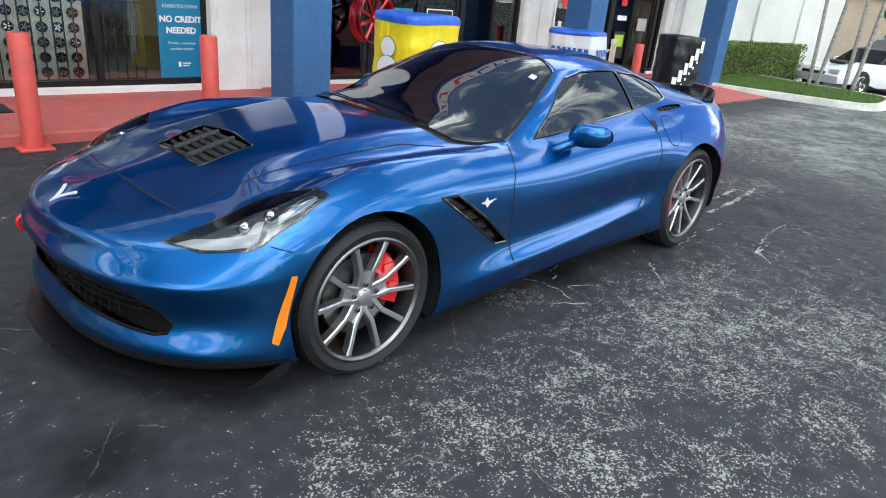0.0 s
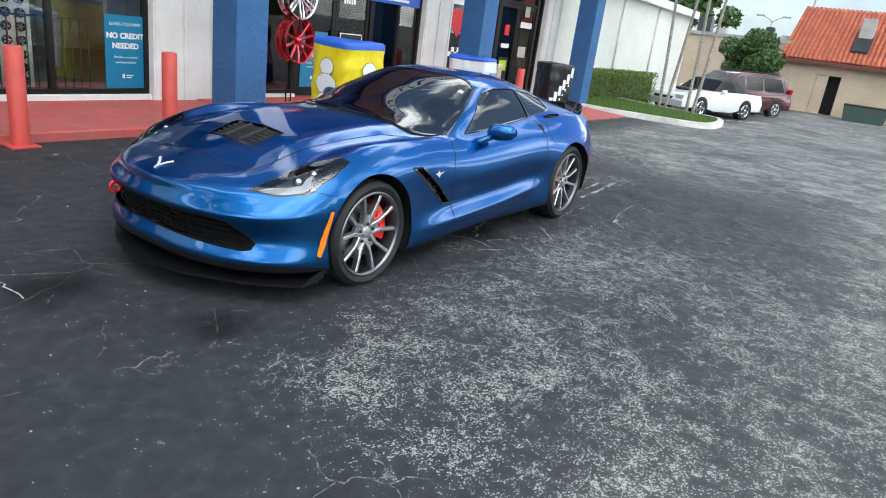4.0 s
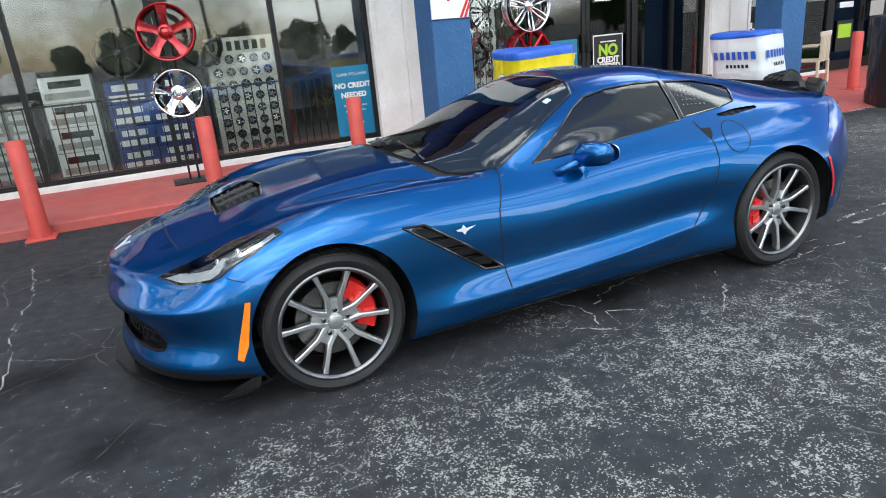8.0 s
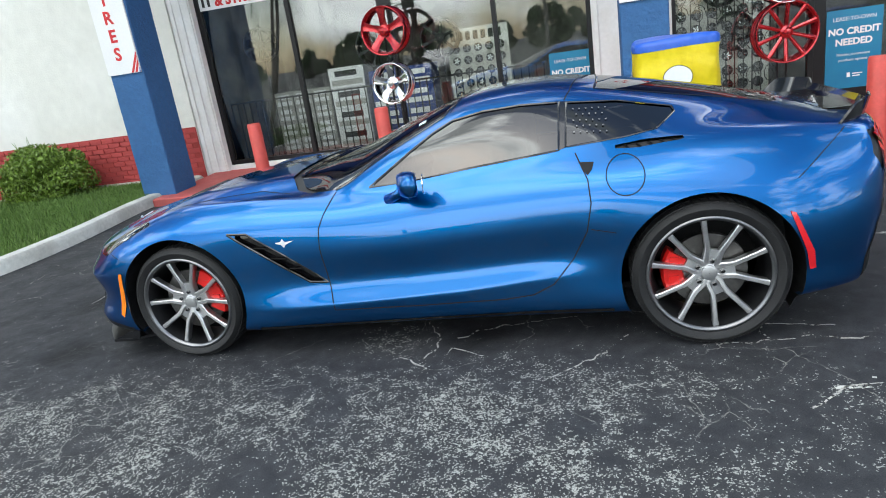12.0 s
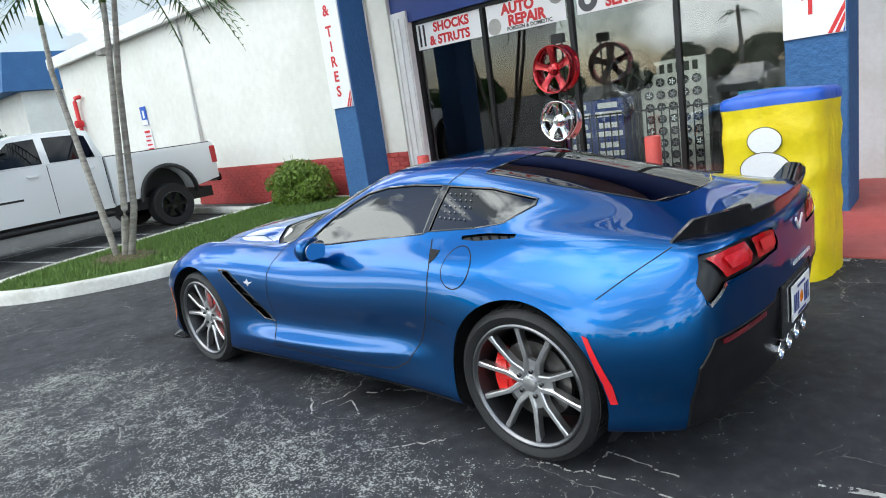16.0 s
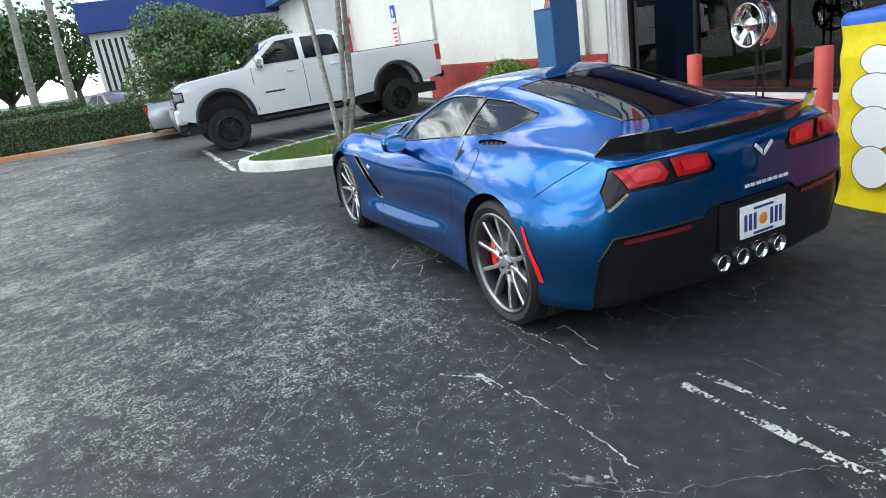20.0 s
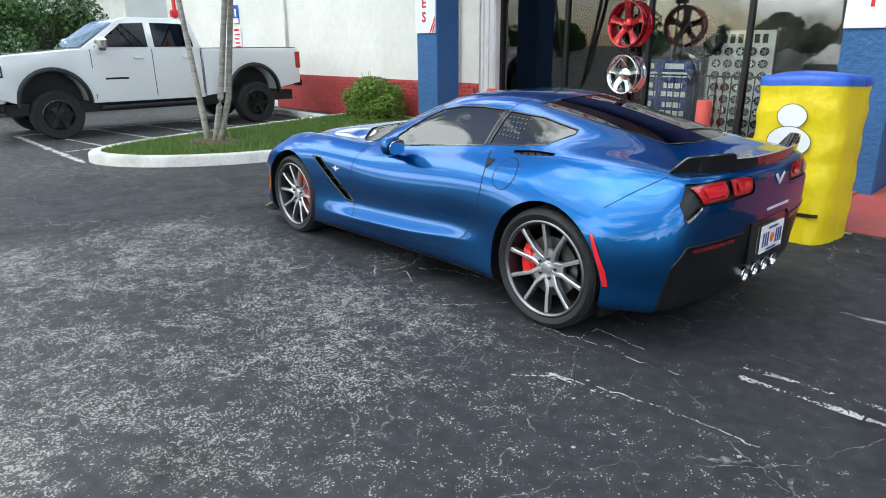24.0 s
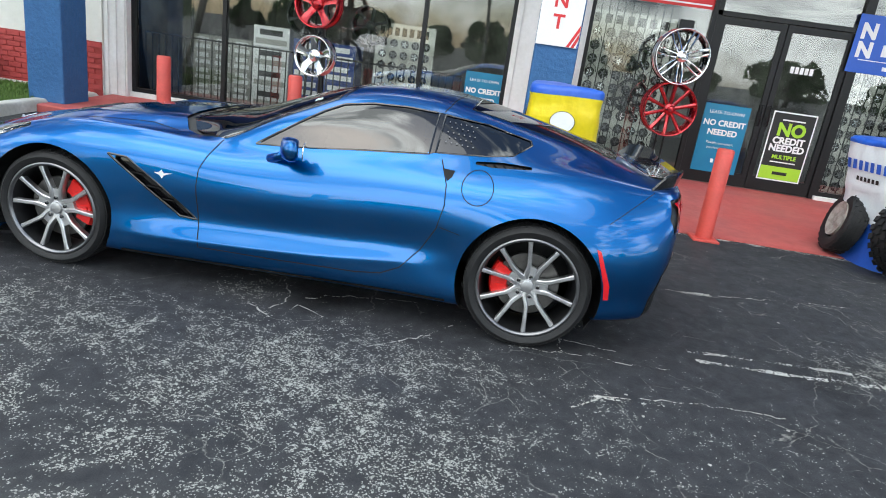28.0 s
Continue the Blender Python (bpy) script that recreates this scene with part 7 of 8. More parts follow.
painted_line("line_marking", [(2.36, -.55), (2.95, -.50), (3.45, -.47)], .05, "worn double white line on the asphalt", 1)
painted_line("line_marking", [(2.38, -.67), (3.0, -.64), (3.75, -.56)], .055, "worn double white line on the asphalt", 2)
painted_line("line_marking", [(1.74, -1.30), (2.10, -1.28)], .035, "short worn white dash on the asphalt", 3, M_LINEFAINT)
painted_line("line_marking", [(2.58, .54), (2.80, .57)], .07, "flake of old white paint on the asphalt", 4)
HZ = [(-10.5, -1.28), (-6.5, -1.20)]
painted_line("line_marking", HZ, .12, "white edge line of a hatched bay", 6, M_LINEWHITE)
painted_line("line_marking", [(-7.75, -1.2), (-8.7, 4.1)], .10, "white edge line of a hatched bay", 7, M_LINEWHITE)
painted_line("line_marking", [(-10.5, -1.28), (-11.0, 4.1)], .10, "white line between parking bays", 8, M_LINEWHITE)
for k in range(5):
    painted_line("line_marking", [(-7.9 - .17 * k, -.5 + k * .95), (-10.5 - .1 * k, -.9 + k * .95)], .09, "slanting white hatch line of the bay", 9 + k, M_LINEWHITE)
painted_line("line_marking", [(17.2, 1.05), (20.5, -.9)], .10, "white line between parking bays", 20, M_LINEWHITE)
painted_line("line_marking", [(20.6, 2.2), (24.5, -.2)], .10, "white line between parking bays", 21, M_LINEWHITE)
painted_line("line_marking", [(-12.5, -2.0), (-12.6, -2.9)], .08, "faint white line by the hedge kerb", 22)
alone("wheel_stop", boxed(-11.6, -8.3, 3.95, 4.15, 0, .13, bevel=.03), M_KERB, "pale concrete kerb at the head of the bays", "kerb", kind="structure")


def crack(pts, seed, w=.013):
    """A wandering crack with pale crumbled edges."""
    rn = random.Random(seed)
    path = []
    for (x0, y0), (x1, y1) in zip(pts, pts[1:]):
        k = max(2, int(math.dist((x0, y0), (x1, y1)) / .045))
        path += [(x0 + (x1 - x0) * i / k + rn.gauss(0, .010), y0 + (y1 - y0) * i / k + rn.gauss(0, .010)) for i in range(k)]
    path.append(pts[-1])
    return painted_line("crack", path, w, "pale crumbled crack in the old asphalt", seed, M_CRACK)


M_CRACK = worn_paint("crumbled_crack_stone", (0.44, 0.43, 0.40), 0.06)
crack([(1.28, -.92), (1.61, -.89), (1.76, -.85), (1.96, -.88), (2.20, -.85)], 31)
crack([(1.61, -.89), (1.59, -.69), (1.92, -.74)], 32)
crack([(1.63, -1.44), (1.77, -1.30), (1.96, -1.25), (2.28, -1.19), (2.69, -1.18)], 33)
crack([(.30, -.95), (.11, -.86), (.06, -1.10), (-.31, -.80)], 34)
crack([(.13, -.74), (.30, -.62), (.58, -.55), (.88, -.52)], 35)
crack([(2.28, .50), (2.53, .54), (2.86, .56), (3.38, .74), (3.89, .83)], 36)
crack([(-3.04, 2.39), (-2.94, 1.51), (-2.98, .95), (-2.91, .54), (-2.90, .07)], 37)
crack([(-.32, -.46), (-.11, -.44), (-.04, -.60), (.03, -.80), (-.02, -.98)], 38)
crack([(.59, -1.22), (.82, -1.02), (.99, -.77)], 39)


# ---- planted islands ----
def island(name, outline, label, h=.14, w=.17, mats=(M_KERB, M_TURF)):
    """A raised bed: a kerb round an outline and turf inside."""
    pts = []
    n = len(outline)
    for i in range(n):                                       # rounded outline
        p0, p1, p2, p3 = (np.array(outline[(i + k) % n], float) for k in (-1, 0, 1, 2))
        for s_ in np.arange(0, 1, .125):
            pts.append(tuple(.5 * ((2 * p1) + (-p0 + p2) * s_ + (2 * p0 - 5 * p1 + 4 * p2 - p3) * s_**2 + (-p0 + 3 * p1 - 3 * p2 + p3) * s_**3)))
    c = np.mean(pts, 0)
    m = len(pts)
    nrm = []
    area = sum(pts[i][0] * pts[(i + 1) % m][1] - pts[(i + 1) % m][0] * pts[i][1] for i in range(m))
    for i in range(m):
        d = np.array(pts[(i + 1) % m]) - np.array(pts[i - 1])
        q = np.array((-d[1], d[0])) / (np.linalg.norm(d) + 1e-9)
        nrm.append(q if area > 0 else -q)
    bm = bmesh.new()
    rows = [[bm.verts.new((p[0] + q[0] * o, p[1] + q[1] * o, z)) for p, q in zip(pts, nrm)] for o, z in ((0, -.3), (0, h - .03), (.03, h), (w, h), (w, -.3))]
    for a, b in zip(rows, rows[1:]):
        for i in range(m):
            bm.faces.new((a[i], a[(i + 1) % m], b[(i + 1) % m], b[i]))
    bmesh.ops.recalc_face_normals(bm, faces=bm.faces)
    kerb = alone(name, bm, mats[0], label, "kerb", kind="structure", sharp=45)
    inner = [(p[0] + q[0] * (w + .001), p[1] + q[1] * (w + .001)) for p, q in zip(pts, nrm)]
    bm = bmesh.new()
    bm.faces.new([bm.verts.new((x, y, h - .025)) for x, y in inner])
    bmesh.ops.triangulate(bm, faces=bm.faces[:])
    bmesh.ops.recalc_face_normals(bm, faces=bm.faces)
    part("turf", bm, mats[1], kerb)
    return inner


def grass(inner, z, count, seed, label):
    rn = random.Random(seed)
    xs, ys = [p[0] for p in inner], [p[1] for p in inner]
    vs, fs = [], []
    while len(fs) < count:
        x, y = rn.uniform(min(xs), max(xs)), rn.uniform(min(ys), max(ys))
        if not inside(inner, x, y):
            continue
        a, l, hh = rn.uniform(0, 6.28), rn.uniform(.006, .012), rn.uniform(.03, .075)
        dx, dy = math.cos(a) * l, math.sin(a) * l
        bx, by = rn.uniform(-.03, .03), rn.uniform(-.03, .03)
        i = len(vs)
        vs += [(x - dx, y - dy, z), (x + dx, y + dy, z), (x + bx, y + by, z + hh)]
        fs.append((i, i + 1, i + 2))
    me = bpy.data.meshes.new("grass")
    me.from_pydata(vs, [], fs)
    me.materials.append(M_BLADE)
    tagged(new("grass", me), label, "grass", kind="stuff")


WEST = [(-4.86, 3.3), (-4.68, 2.0), (-4.70, .9), (-4.98, 0.0), (-5.55, -.75), (-6.25, -1.12), (-6.85, -.98), (-7.35, -.2), (-7.75, 1.2), (-8.25, 3.3), (-8.5, 4.55), (-8.2, 5.02), (-6.5, 5.05), (-5.05, 5.0), (-4.9, 4.4)]
inner_w = island("kerb_west", WEST, "white painted concrete kerb round a grass island")
grass(inner_w, .112, 26000, 11, "short green lawn on the kerbed island")
EAST = [(12.35, 3.6), (12.55, 2.2), (12.9, .95), (13.6, .55), (15.3, .72), (16.1, 1.15), (16.3, 1.9), (16.9, 3.6), (17.2, 5.0), (15.0, 5.05), (12.9, 5.0)]
inner_e = island("kerb_east", EAST, "white and rust stained kerb round a grass island")
grass(inner_e, .112, 12000, 12, "short green lawn on the far kerbed island")
bm = bmesh.new()
lathe(bm, [(.001, .16), (.35, .15), (.55, .118), (.56, .10)], 24, "z")
bmesh.ops.scale(bm, vec=(1.3, .8, 1), verts=bm.verts)
bmesh.ops.translate(bm, verts=bm.verts, vec=(-6.38, .66, 0))
alone("mulch_ring", bm, M_SOIL, "brown mulch round the palm stems", "mulch", kind="structure", smooth=True)


# crumbled edge of the ramp, and small flakes scattered on the lot
edge = painted_line("kerb_edge", [(1.7, 2.44), (4.5, 2.45), (8.0, 2.44), (13.0, 2.45)], .09, "crumbled pale edge where the ramp meets the asphalt", 30, M_LINEFAINT)
edge["category"] = "kerb"
rn = random.Random(91)
bm = bmesh.new()
for _ in range(110):
    x, y, q = rn.uniform(-5.5, 5.0), rn.uniform(-4.2, 2.2), rn.uniform(.004, .011)
    if -1.2 < y < 1.2 and -2.4 < x < 2.3 and rn.random() < .9:
        continue
    a0 = rn.uniform(0, 6.28)
    lo = [bm.verts.new((x + q * rn.uniform(.6, 1.3) * math.cos(a0 + k * 1.257), y + q * rn.uniform(.6, 1.3) * math.sin(a0 + k * 1.257), .002)) for k in range(5)]
    top_v = bm.verts.new((x, y, .002 + q * .35))
    for k in range(5):
        bm.faces.new((lo[k], lo[(k + 1) % 5], top_v))
alone("gravel", bm, M_CONCRETE, "small pale flakes and stones scattered on the asphalt", "gravel", kind="stuff")


# ---- plants ----
def leaf_cloud(n, place, size, seed, shape=1.9):
    """n small leaves, each a bent pair of triangles, at places that place(rn) gives with an outward way."""
    rn = random.Random(seed)
    vs, fs = [], []
    for _ in range(n):
        p, out = place(rn)
        d = Vector((rn.gauss(0, 1), rn.gauss(0, 1), rn.gauss(0, .8))) * .8 + out
        d.normalize()
        t = d.cross(Vector((rn.gauss(0, 1), rn.gauss(0, 1), rn.gauss(0, 1)))).normalized()
        b = d.cross(t)
        l, w = size * rn.uniform(.6, 1.25), size * rn.uniform(.6, 1.25) / shape
        i = len(vs)
        vs += [tuple(p - t * l * .5), tuple(p + b * w * .5), tuple(p + t * l * .5 + d * l * .12), tuple(p - b * w * .5)]
        fs += [(i, i + 1, i + 2), (i, i + 2, i + 3)]
    me = bpy.data.meshes.new("leaves")
    me.from_pydata(vs, [], fs)
    return me


def box_place(x0, x1, y0, y1, z0, z1, depth=.18, wob=.06):
    def place(rn):
        x, y, z = rn.uniform(x0, x1), rn.uniform(y0, y1), rn.uniform(z0, z1)
        f = rn.random()
        A = ((y1 - y0) * (z1 - z0), (x1 - x0) * (z1 - z0), (x1 - x0) * (y1 - y0))
        tot = 2 * A[0] + 2 * A[1] + A[2]
        f *= tot
        k = rn.random() ** 1.6 * depth - wob * rn.random() * (.4 + .6 * math.sin(x * 5.3 + z * 3) * math.sin(y * 4.1 + x * 1.7))
        if f < A[0]:
            return Vector((x0 + k, y, z)), Vector((-1, 0, .2))
        if f < 2 * A[0]:
            return Vector((x1 - k, y, z)), Vector((1, 0, .2))
        if f < 2 * A[0] + A[1]:
            return Vector((x, y0 + k, z)), Vector((0, -1, .2))
        if f < 2 * A[0] + 2 * A[1]:
            return Vector((x, y1 - k, z)), Vector((0, 1, .2))
        return Vector((x, y, z1 - k)), Vector((0, 0, 1))
    return place


M_TWIG = material("hedge_twigs", (.035, .04, .016), rough=.9, vary=.3, scale=20)


def hedge(name, x0, x1, y0, y1, z0, z1, n, size, mat, label, seed, rz=0.0, at=(0, 0)):
    h = thing(name, (at[0], at[1], 0), rz, label, "hedge")
    part("hedge_core", boxed(x0 + .13, x1 - .13, y0 + .13, y1 - .13, z0, z1 - .13), M_TWIG, h)
    me = leaf_cloud(n, box_place(x0, x1, y0, y1, z0 + .02, z1), size, seed)
    me.materials.append(mat)
    ob = new("leaves", me)
    ob.parent = h
    rn = random.Random(seed + 1)
    for _ in range(max(3, n // 3000)):
        bm = bmesh.new()
        x, y = rn.uniform(x0 + .2, x1 - .2), rn.uniform(y0 + .15, y1 - .15)
        tube(bm, [(x, y, z1 - .15), (x + rn.uniform(-.05, .05), y, z1 + rn.uniform(.06, .16))], [.008, .003], 5)
        part("shoot", bm, mat, h)
    return h


hedge("hedge", 0, 7.0, -.30, .30, -.1, .98, 11000, .075, M_LEAFLIGHT, "clipped green hedge along the white wall", 23, 0, (13.4, 4.70))
hedge("hedge", -9.0, 3.2, -.55, .55, 0, 1.08, 20000, .085, M_LEAF, "clipped dark green hedge behind a kerb", 24, 80, (-17.75, -3.2))
hedge("hedge", -7.0, 2.0, -.6, .6, 0, 1.25, 7000, .11, M_LEAF, "low dark hedge beyond the lot", 25, 75, (-28.5, -6.2))
bm = bmesh.new()
box(bm, -9.2, 3.0, -.85, -.62, -.05, .15, bevel=.02)
bmesh.ops.transform(bm, matrix=pose(-17.75, -3.2, 0, 0, 0, 80) @ pose(0, 0, 0, 0, 0, 0), verts=bm.verts)
M_RUSTKERB = material("rust_stained_kerb", (.50, .25, .13), rough=.85, second=(.55, .48, .40), scale=.6, vary=.1, bump=.4)
alone("kerb_hedge", bm, M_RUSTKERB, "rust stained kerb before the dark hedge", "kerb", kind="structure")


def blob_place(centres):
    def place(rn):
        c, r = centres[int(rn.random() * len(centres))]
        d = Vector((rn.gauss(0, 1), rn.gauss(0, 1), rn.gauss(0, 1)))
        d.normalize()
        if d.z < -.5:
            d.z *= .4
            d.normalize()
        return Vector(c) + d * r * (1 - .35 * rn.random() ** 2), d
    return place


def tree(name, at, centres, n, size, mat, label, seed, trunk_r=.12, fork=None):
    """A trunk with limbs to each clump, and a crown of leaf clumps."""
    t = thing(name, at, label=label, category="tree")
    bm = bmesh.new()
    low = min(c[2] for c, r in centres)
    f = Vector((0, 0, fork if fork is not None else max(.4, low * .5)))
    tube(bm, [(0, 0, -.4), (.03, 0, f.z * .5), tuple(f)], [trunk_r * 1.25, trunk_r, trunk_r * .85], 9)
    for c, r in centres:
        c = Vector(c)
        tube(bm, [tuple(f), tuple(f.lerp(c, .5) + Vector((0, 0, .12))), tuple(c)], [trunk_r * .6, trunk_r * .4, trunk_r * .12], 6)
    part("trunk", bm, M_BARKDARK, t, smooth=True)
    me = leaf_cloud(n, blob_place(centres), size, seed)
    me.materials.append(mat)
    ob = new("crown", me)
    ob.parent = t
    return t


def clumps(seed, n, rx, ry, z0, z1, r0, r1):
    rn = random.Random(seed)
    out = []
    for _ in range(n):
        a, q = rn.uniform(0, 6.28), math.sqrt(rn.random())
        z = rn.uniform(z0, z1)
        s_ = math.sqrt(max(.15, 1 - ((z - z0) / (z1 - z0) * 1.6 - .6) ** 2))
        out.append(((rx * q * math.cos(a) * s_, ry * q * math.sin(a) * s_, z), rn.uniform(r0, r1)))
    return out


def bush(at, centres, n, size, mat, label, seed):
    """A loose round bush of leaf clumps on a few stems, with stray shoots."""
    h = thing("bush", at, label=label, category="bush")
    rn = random.Random(seed)
    bm = bmesh.new()
    for c, r in centres:
        tube(bm, [(c[0] * .25, c[1] * .25, 0), (c[0] * .7, c[1] * .7, c[2] * .6), c], [.022, .016, .006], 5)
    part("stems", bm, M_TWIG, h)
    me = leaf_cloud(n, blob_place(centres), size, seed)
    me.materials.append(mat)
    ob = new("leaves", me)
    ob.parent = h
    for _ in range(9):
        c, r = centres[int(rn.random() * len(centres))]
        bm = bmesh.new()
        top = Vector(c) + Vector((rn.uniform(-.15, .15), rn.uniform(-.1, .1), r + rn.uniform(.05, .14)))
        tube(bm, [c, tuple(top)], [.008, .003], 5)
        part("shoot", bm, mat, h)
    return h


bush((-7.40, 4.50, .10), clumps(21, 44, .82, .34, .14, .62, .18, .25), 20000, .06, M_LEAFLIGHT, "loose yellow-green bush before the red brick", 21)
M_LEAFSEA = material("round_leaf", (.060, .125, .030), rough=.4, obj_vary=.5)
tree("tree", (-20.6, -.4, 0), clumps(31, 26, 1.5, 2.0, 1.3, 3.4, .5, .8), 15000, .15, M_LEAFSEA, "broad bushy tree with round green leaves", 31, .10, .6)
tree("tree", (-20.9, 2.6, 0), clumps(32, 16, 1.3, 1.5, 1.2, 2.7, .5, .75), 8500, .15, M_LEAFSEA, "broad bushy tree with round green leaves", 32, .10, .6)
tree("tree", (29.5, 3.1, -.28), clumps(33, 22, 1.3, 1.35, 1.5, 3.2, .45, .65), 15000, .15, M_LEAF, "clipped round green tree beside the beige wall", 33, .12, 1.0)
tree("tree", (48, 12, -.28), clumps(34, 12, 3.5, 3.5, 4.5, 6.6, .8, 1.2), 3500, .45, M_LEAF, "green tree behind the flat roof", 34, .2)
for k, (x, y, s_) in enumerate(((-45, -9, 1.1), (-52, -5.5, 1.3), (-42, -11.5, 1.0), (-60, 0, 1.5), (-47, -14, 1.3), (-56, -9, 1.4))):
    cl = [((c[0] * s_, c[1] * s_, c[2] * s_), r * s_) for c, r in clumps(40 + k, 16, 2.8, 2.8, 2.6, 5.4, .8, 1.3)]
    tree("tree", (x, y, 0), cl, 3500, .42, M_LEAF, "dark leafy tree in the distance", 40 + k, .25)
# trees across the road, which the shop glass mirrors
rn = random.Random(77)
for k in range(24):
    s_ = rn.uniform(.50, .85)
    cl = [((c[0] * s_, c[1] * s_, c[2] * s_), r * s_) for c, r in clumps(60 + k, 18, 4.0, 3.0, 1.0, 5.2, .9, 1.5)]
    tree("tree", (-70 + k * 6.0 + rn.uniform(-2.5, 2.5), -62 + rn.uniform(-8, 6), 0), cl, 2600, .55, M_LEAF, "dark leafy tree across the road", 60 + k, .28)


def frond(rn, length, droop, mat_w=.5):
    """One feathery palm leaf along +x: a rib and two rows of narrow leaflets."""
    vs, fs = [], []
    n = 26
    rib = [(length * t, 0, length * (.38 * t - droop * t * t)) for t in (i / n for i in range(n + 1))]
    for i in range(n):
        a, b = rib[i], rib[i + 1]
        k = len(vs)
        vs += [(a[0], -.012, a[2]), (a[0], .012, a[2]), (b[0], .010, b[2]), (b[0], -.010, b[2])]
        fs.append((k, k + 1, k + 2, k + 3))
        if i > 2:
            l = mat_w * math.sin(math.pi * min(1, .15 + .85 * i / n)) * rn.uniform(.85, 1.1)
            for s_ in (-1, 1):
                k = len(vs)
                sag = rn.uniform(.25, .6)
                vs += [(a[0], s_ * .01, a[2]), (a[0] + .035, s_ * .01, a[2]), (a[0] + l * .55, s_ * l * .80, a[2] - l * sag)]
                fs.append((k, k + 1, k + 2))
    return vs, fs


def palm(at, bends, radius, n_fronds, flen, label, seed, group=""):
    """A slender palm: a bent ringed trunk and a head of fronds."""
    rn = random.Random(seed)
    p = thing("palm_tree", at, label=label, category="palm tree", group=group)
    bm = bmesh.new()
    path, rad = [], []
    B = [Vector(b) for b in bends]
    for i in range(len(B) - 1):
        for k in range(6):
            u = k / 6
            path.append(B[i].lerp(B[i + 1], u))
            rad.append(radius * (1.25 - .45 * (i + u) / (len(B) - 1)) * (1 + .03 * (k % 2)))
    path.append(B[-1])
    rad.append(radius * .75)
    tube(bm, path, rad, 10)
    part("trunk", bm, M_BARK, p, smooth=True)
    top = B[-1]
    bm = bmesh.new()
    tube(bm, [tuple(top), tuple(top + Vector((0, 0, .5)))], [radius * .9, radius * .4], 8)
    part("crownshaft", bm, M_FROND, p, smooth=True)
    for k in range(n_fronds):
        vs, fs = frond(rn, flen * rn.uniform(.85, 1.15), rn.uniform(.55, .95), flen * .28)
        me = bpy.data.meshes.new("frond")
        me.from_pydata(vs, [], fs)
        me.materials.append(M_FROND)
        ob = new("frond", me)
        ob.parent = p
        ob.matrix_basis = Matrix.Translation(top + Vector((0, 0, .42))) @ pose(0, 0, 0, 0, rn.uniform(-25, 15), 360 * k / n_fronds + rn.uniform(-15, 15))
    return p


palm((-6.55, .62, .10), [(0, 0, 0), (-.25, 0, 1.1), (-.62, 0, 2.6), (-.83, .1, 3.3)], .040, 10, 1.6, "slender grey-stemmed palm leaning over the lawn", 51, "slender palms")
palm((-6.38, .66, .10), [(0, 0, 0), (.35, 0, .7), (.80, .05, 2.3), (.98, .1, 3.2)], .040, 10, 1.6, "slender grey-stemmed palm leaning over the lawn", 52, "slender palms")
palm((-6.31, .70, .10), [(0, 0, 0), (.30, .08, .7), (.66, .12, 2.3), (.90, .2, 3.25)], .040, 10, 1.6, "slender grey-stemmed palm leaning over the lawn", 53, "slender palms")
for k, (y, dy) in enumerate(((2.80, .22), (2.64, -.2), (1.98, .10), (1.80, -.14))):
    palm((16.0, y, .02), [(0, 0, 0), (.1, dy * .5, 1.5), (.1, dy * 1.1, 3.3), (.1, dy * 1.6, 4.8)], .042, 8, 1.5, "slender palm on the far island", 54 + k, "far slender palms")
for k, (x, y, h) in enumerate(((-33, -8.3, 7.5), (-34, -6.6, 7.0), (-35, -5.0, 8.0), (-40, -10, 8.5))):
    palm((x, y, 0), [(0, 0, 0), (.1, .1, h * .4), (-.1, .3, h * .8), (-.1, .3, h)], .17, 12, 2.6, "tall palm beside the road", 61 + k)
for k, x in enumerate((-16, -3, 4, 15, 24)):
    palm((x, -50 - 3 * (k % 2), 0), [(0, 0, 0), (.1, .1, 3), (-.1, .2, 6.5), (-.1, .3, 5.5 + k % 3)], .16, 11, 1.9, "tall palm across the road", 71 + k)


# ---- parked vehicles ----
def slab(outline, hw, z_t, lean, mat, parent, name, label="", lo=0.0, bevel=.0):
    """A side outline pushed out to both flanks, leaning in above a height, with softened edges."""
    bm = bmesh.new()
    L_ = [[bm.verts.new((x, s_ * (hw - max(0, z - z_t) * lean), z)) for x, z in outline] for s_ in (1, -1)]
    bm.faces.new(L_[0])
    bm.faces.new(list(reversed(L_[1])))
    n = len(outline)
    for i in range(n):
        bm.faces.new((L_[0][i], L_[1][i], L_[1][(i + 1) % n], L_[0][(i + 1) % n]))
    bmesh.ops.recalc_face_normals(bm, faces=bm.faces)
    if bevel:
        es = [e for e in bm.edges if e.calc_face_angle(0) > .35 and abs(e.verts[0].co.y - e.verts[1].co.y) < hw * .5]
        bmesh.ops.bevel(bm, geom=es, offset=bevel, segments=2, affect="EDGES", profile=.6)
    bmesh.ops.triangulate(bm, faces=[f for f in bm.faces if len(f.verts) > 4])
    return part(name, bm, mat, parent, label, sharp=38)


def side_panel(outline, hw, z_t, lean, mat, parent, name, label="", s_=1, out=.006, thick=.012):
    bm = bmesh.new()
    a = [bm.verts.new((x, s_ * (hw - max(0, z - z_t) * lean + out), z)) for x, z in outline]
    b = [bm.verts.new((x, s_ * (hw - max(0, z - z_t) * lean + out - thick), z)) for x, z in outline]
    bm.faces.new(a)
    for i in range(len(a)):
        bm.faces.new((a[i], a[(i + 1) % len(a)], b[(i + 1) % len(a)], b[i]))
    bmesh.ops.recalc_face_normals(bm, faces=bm.faces)
    return part(name, bm, mat, parent, label)


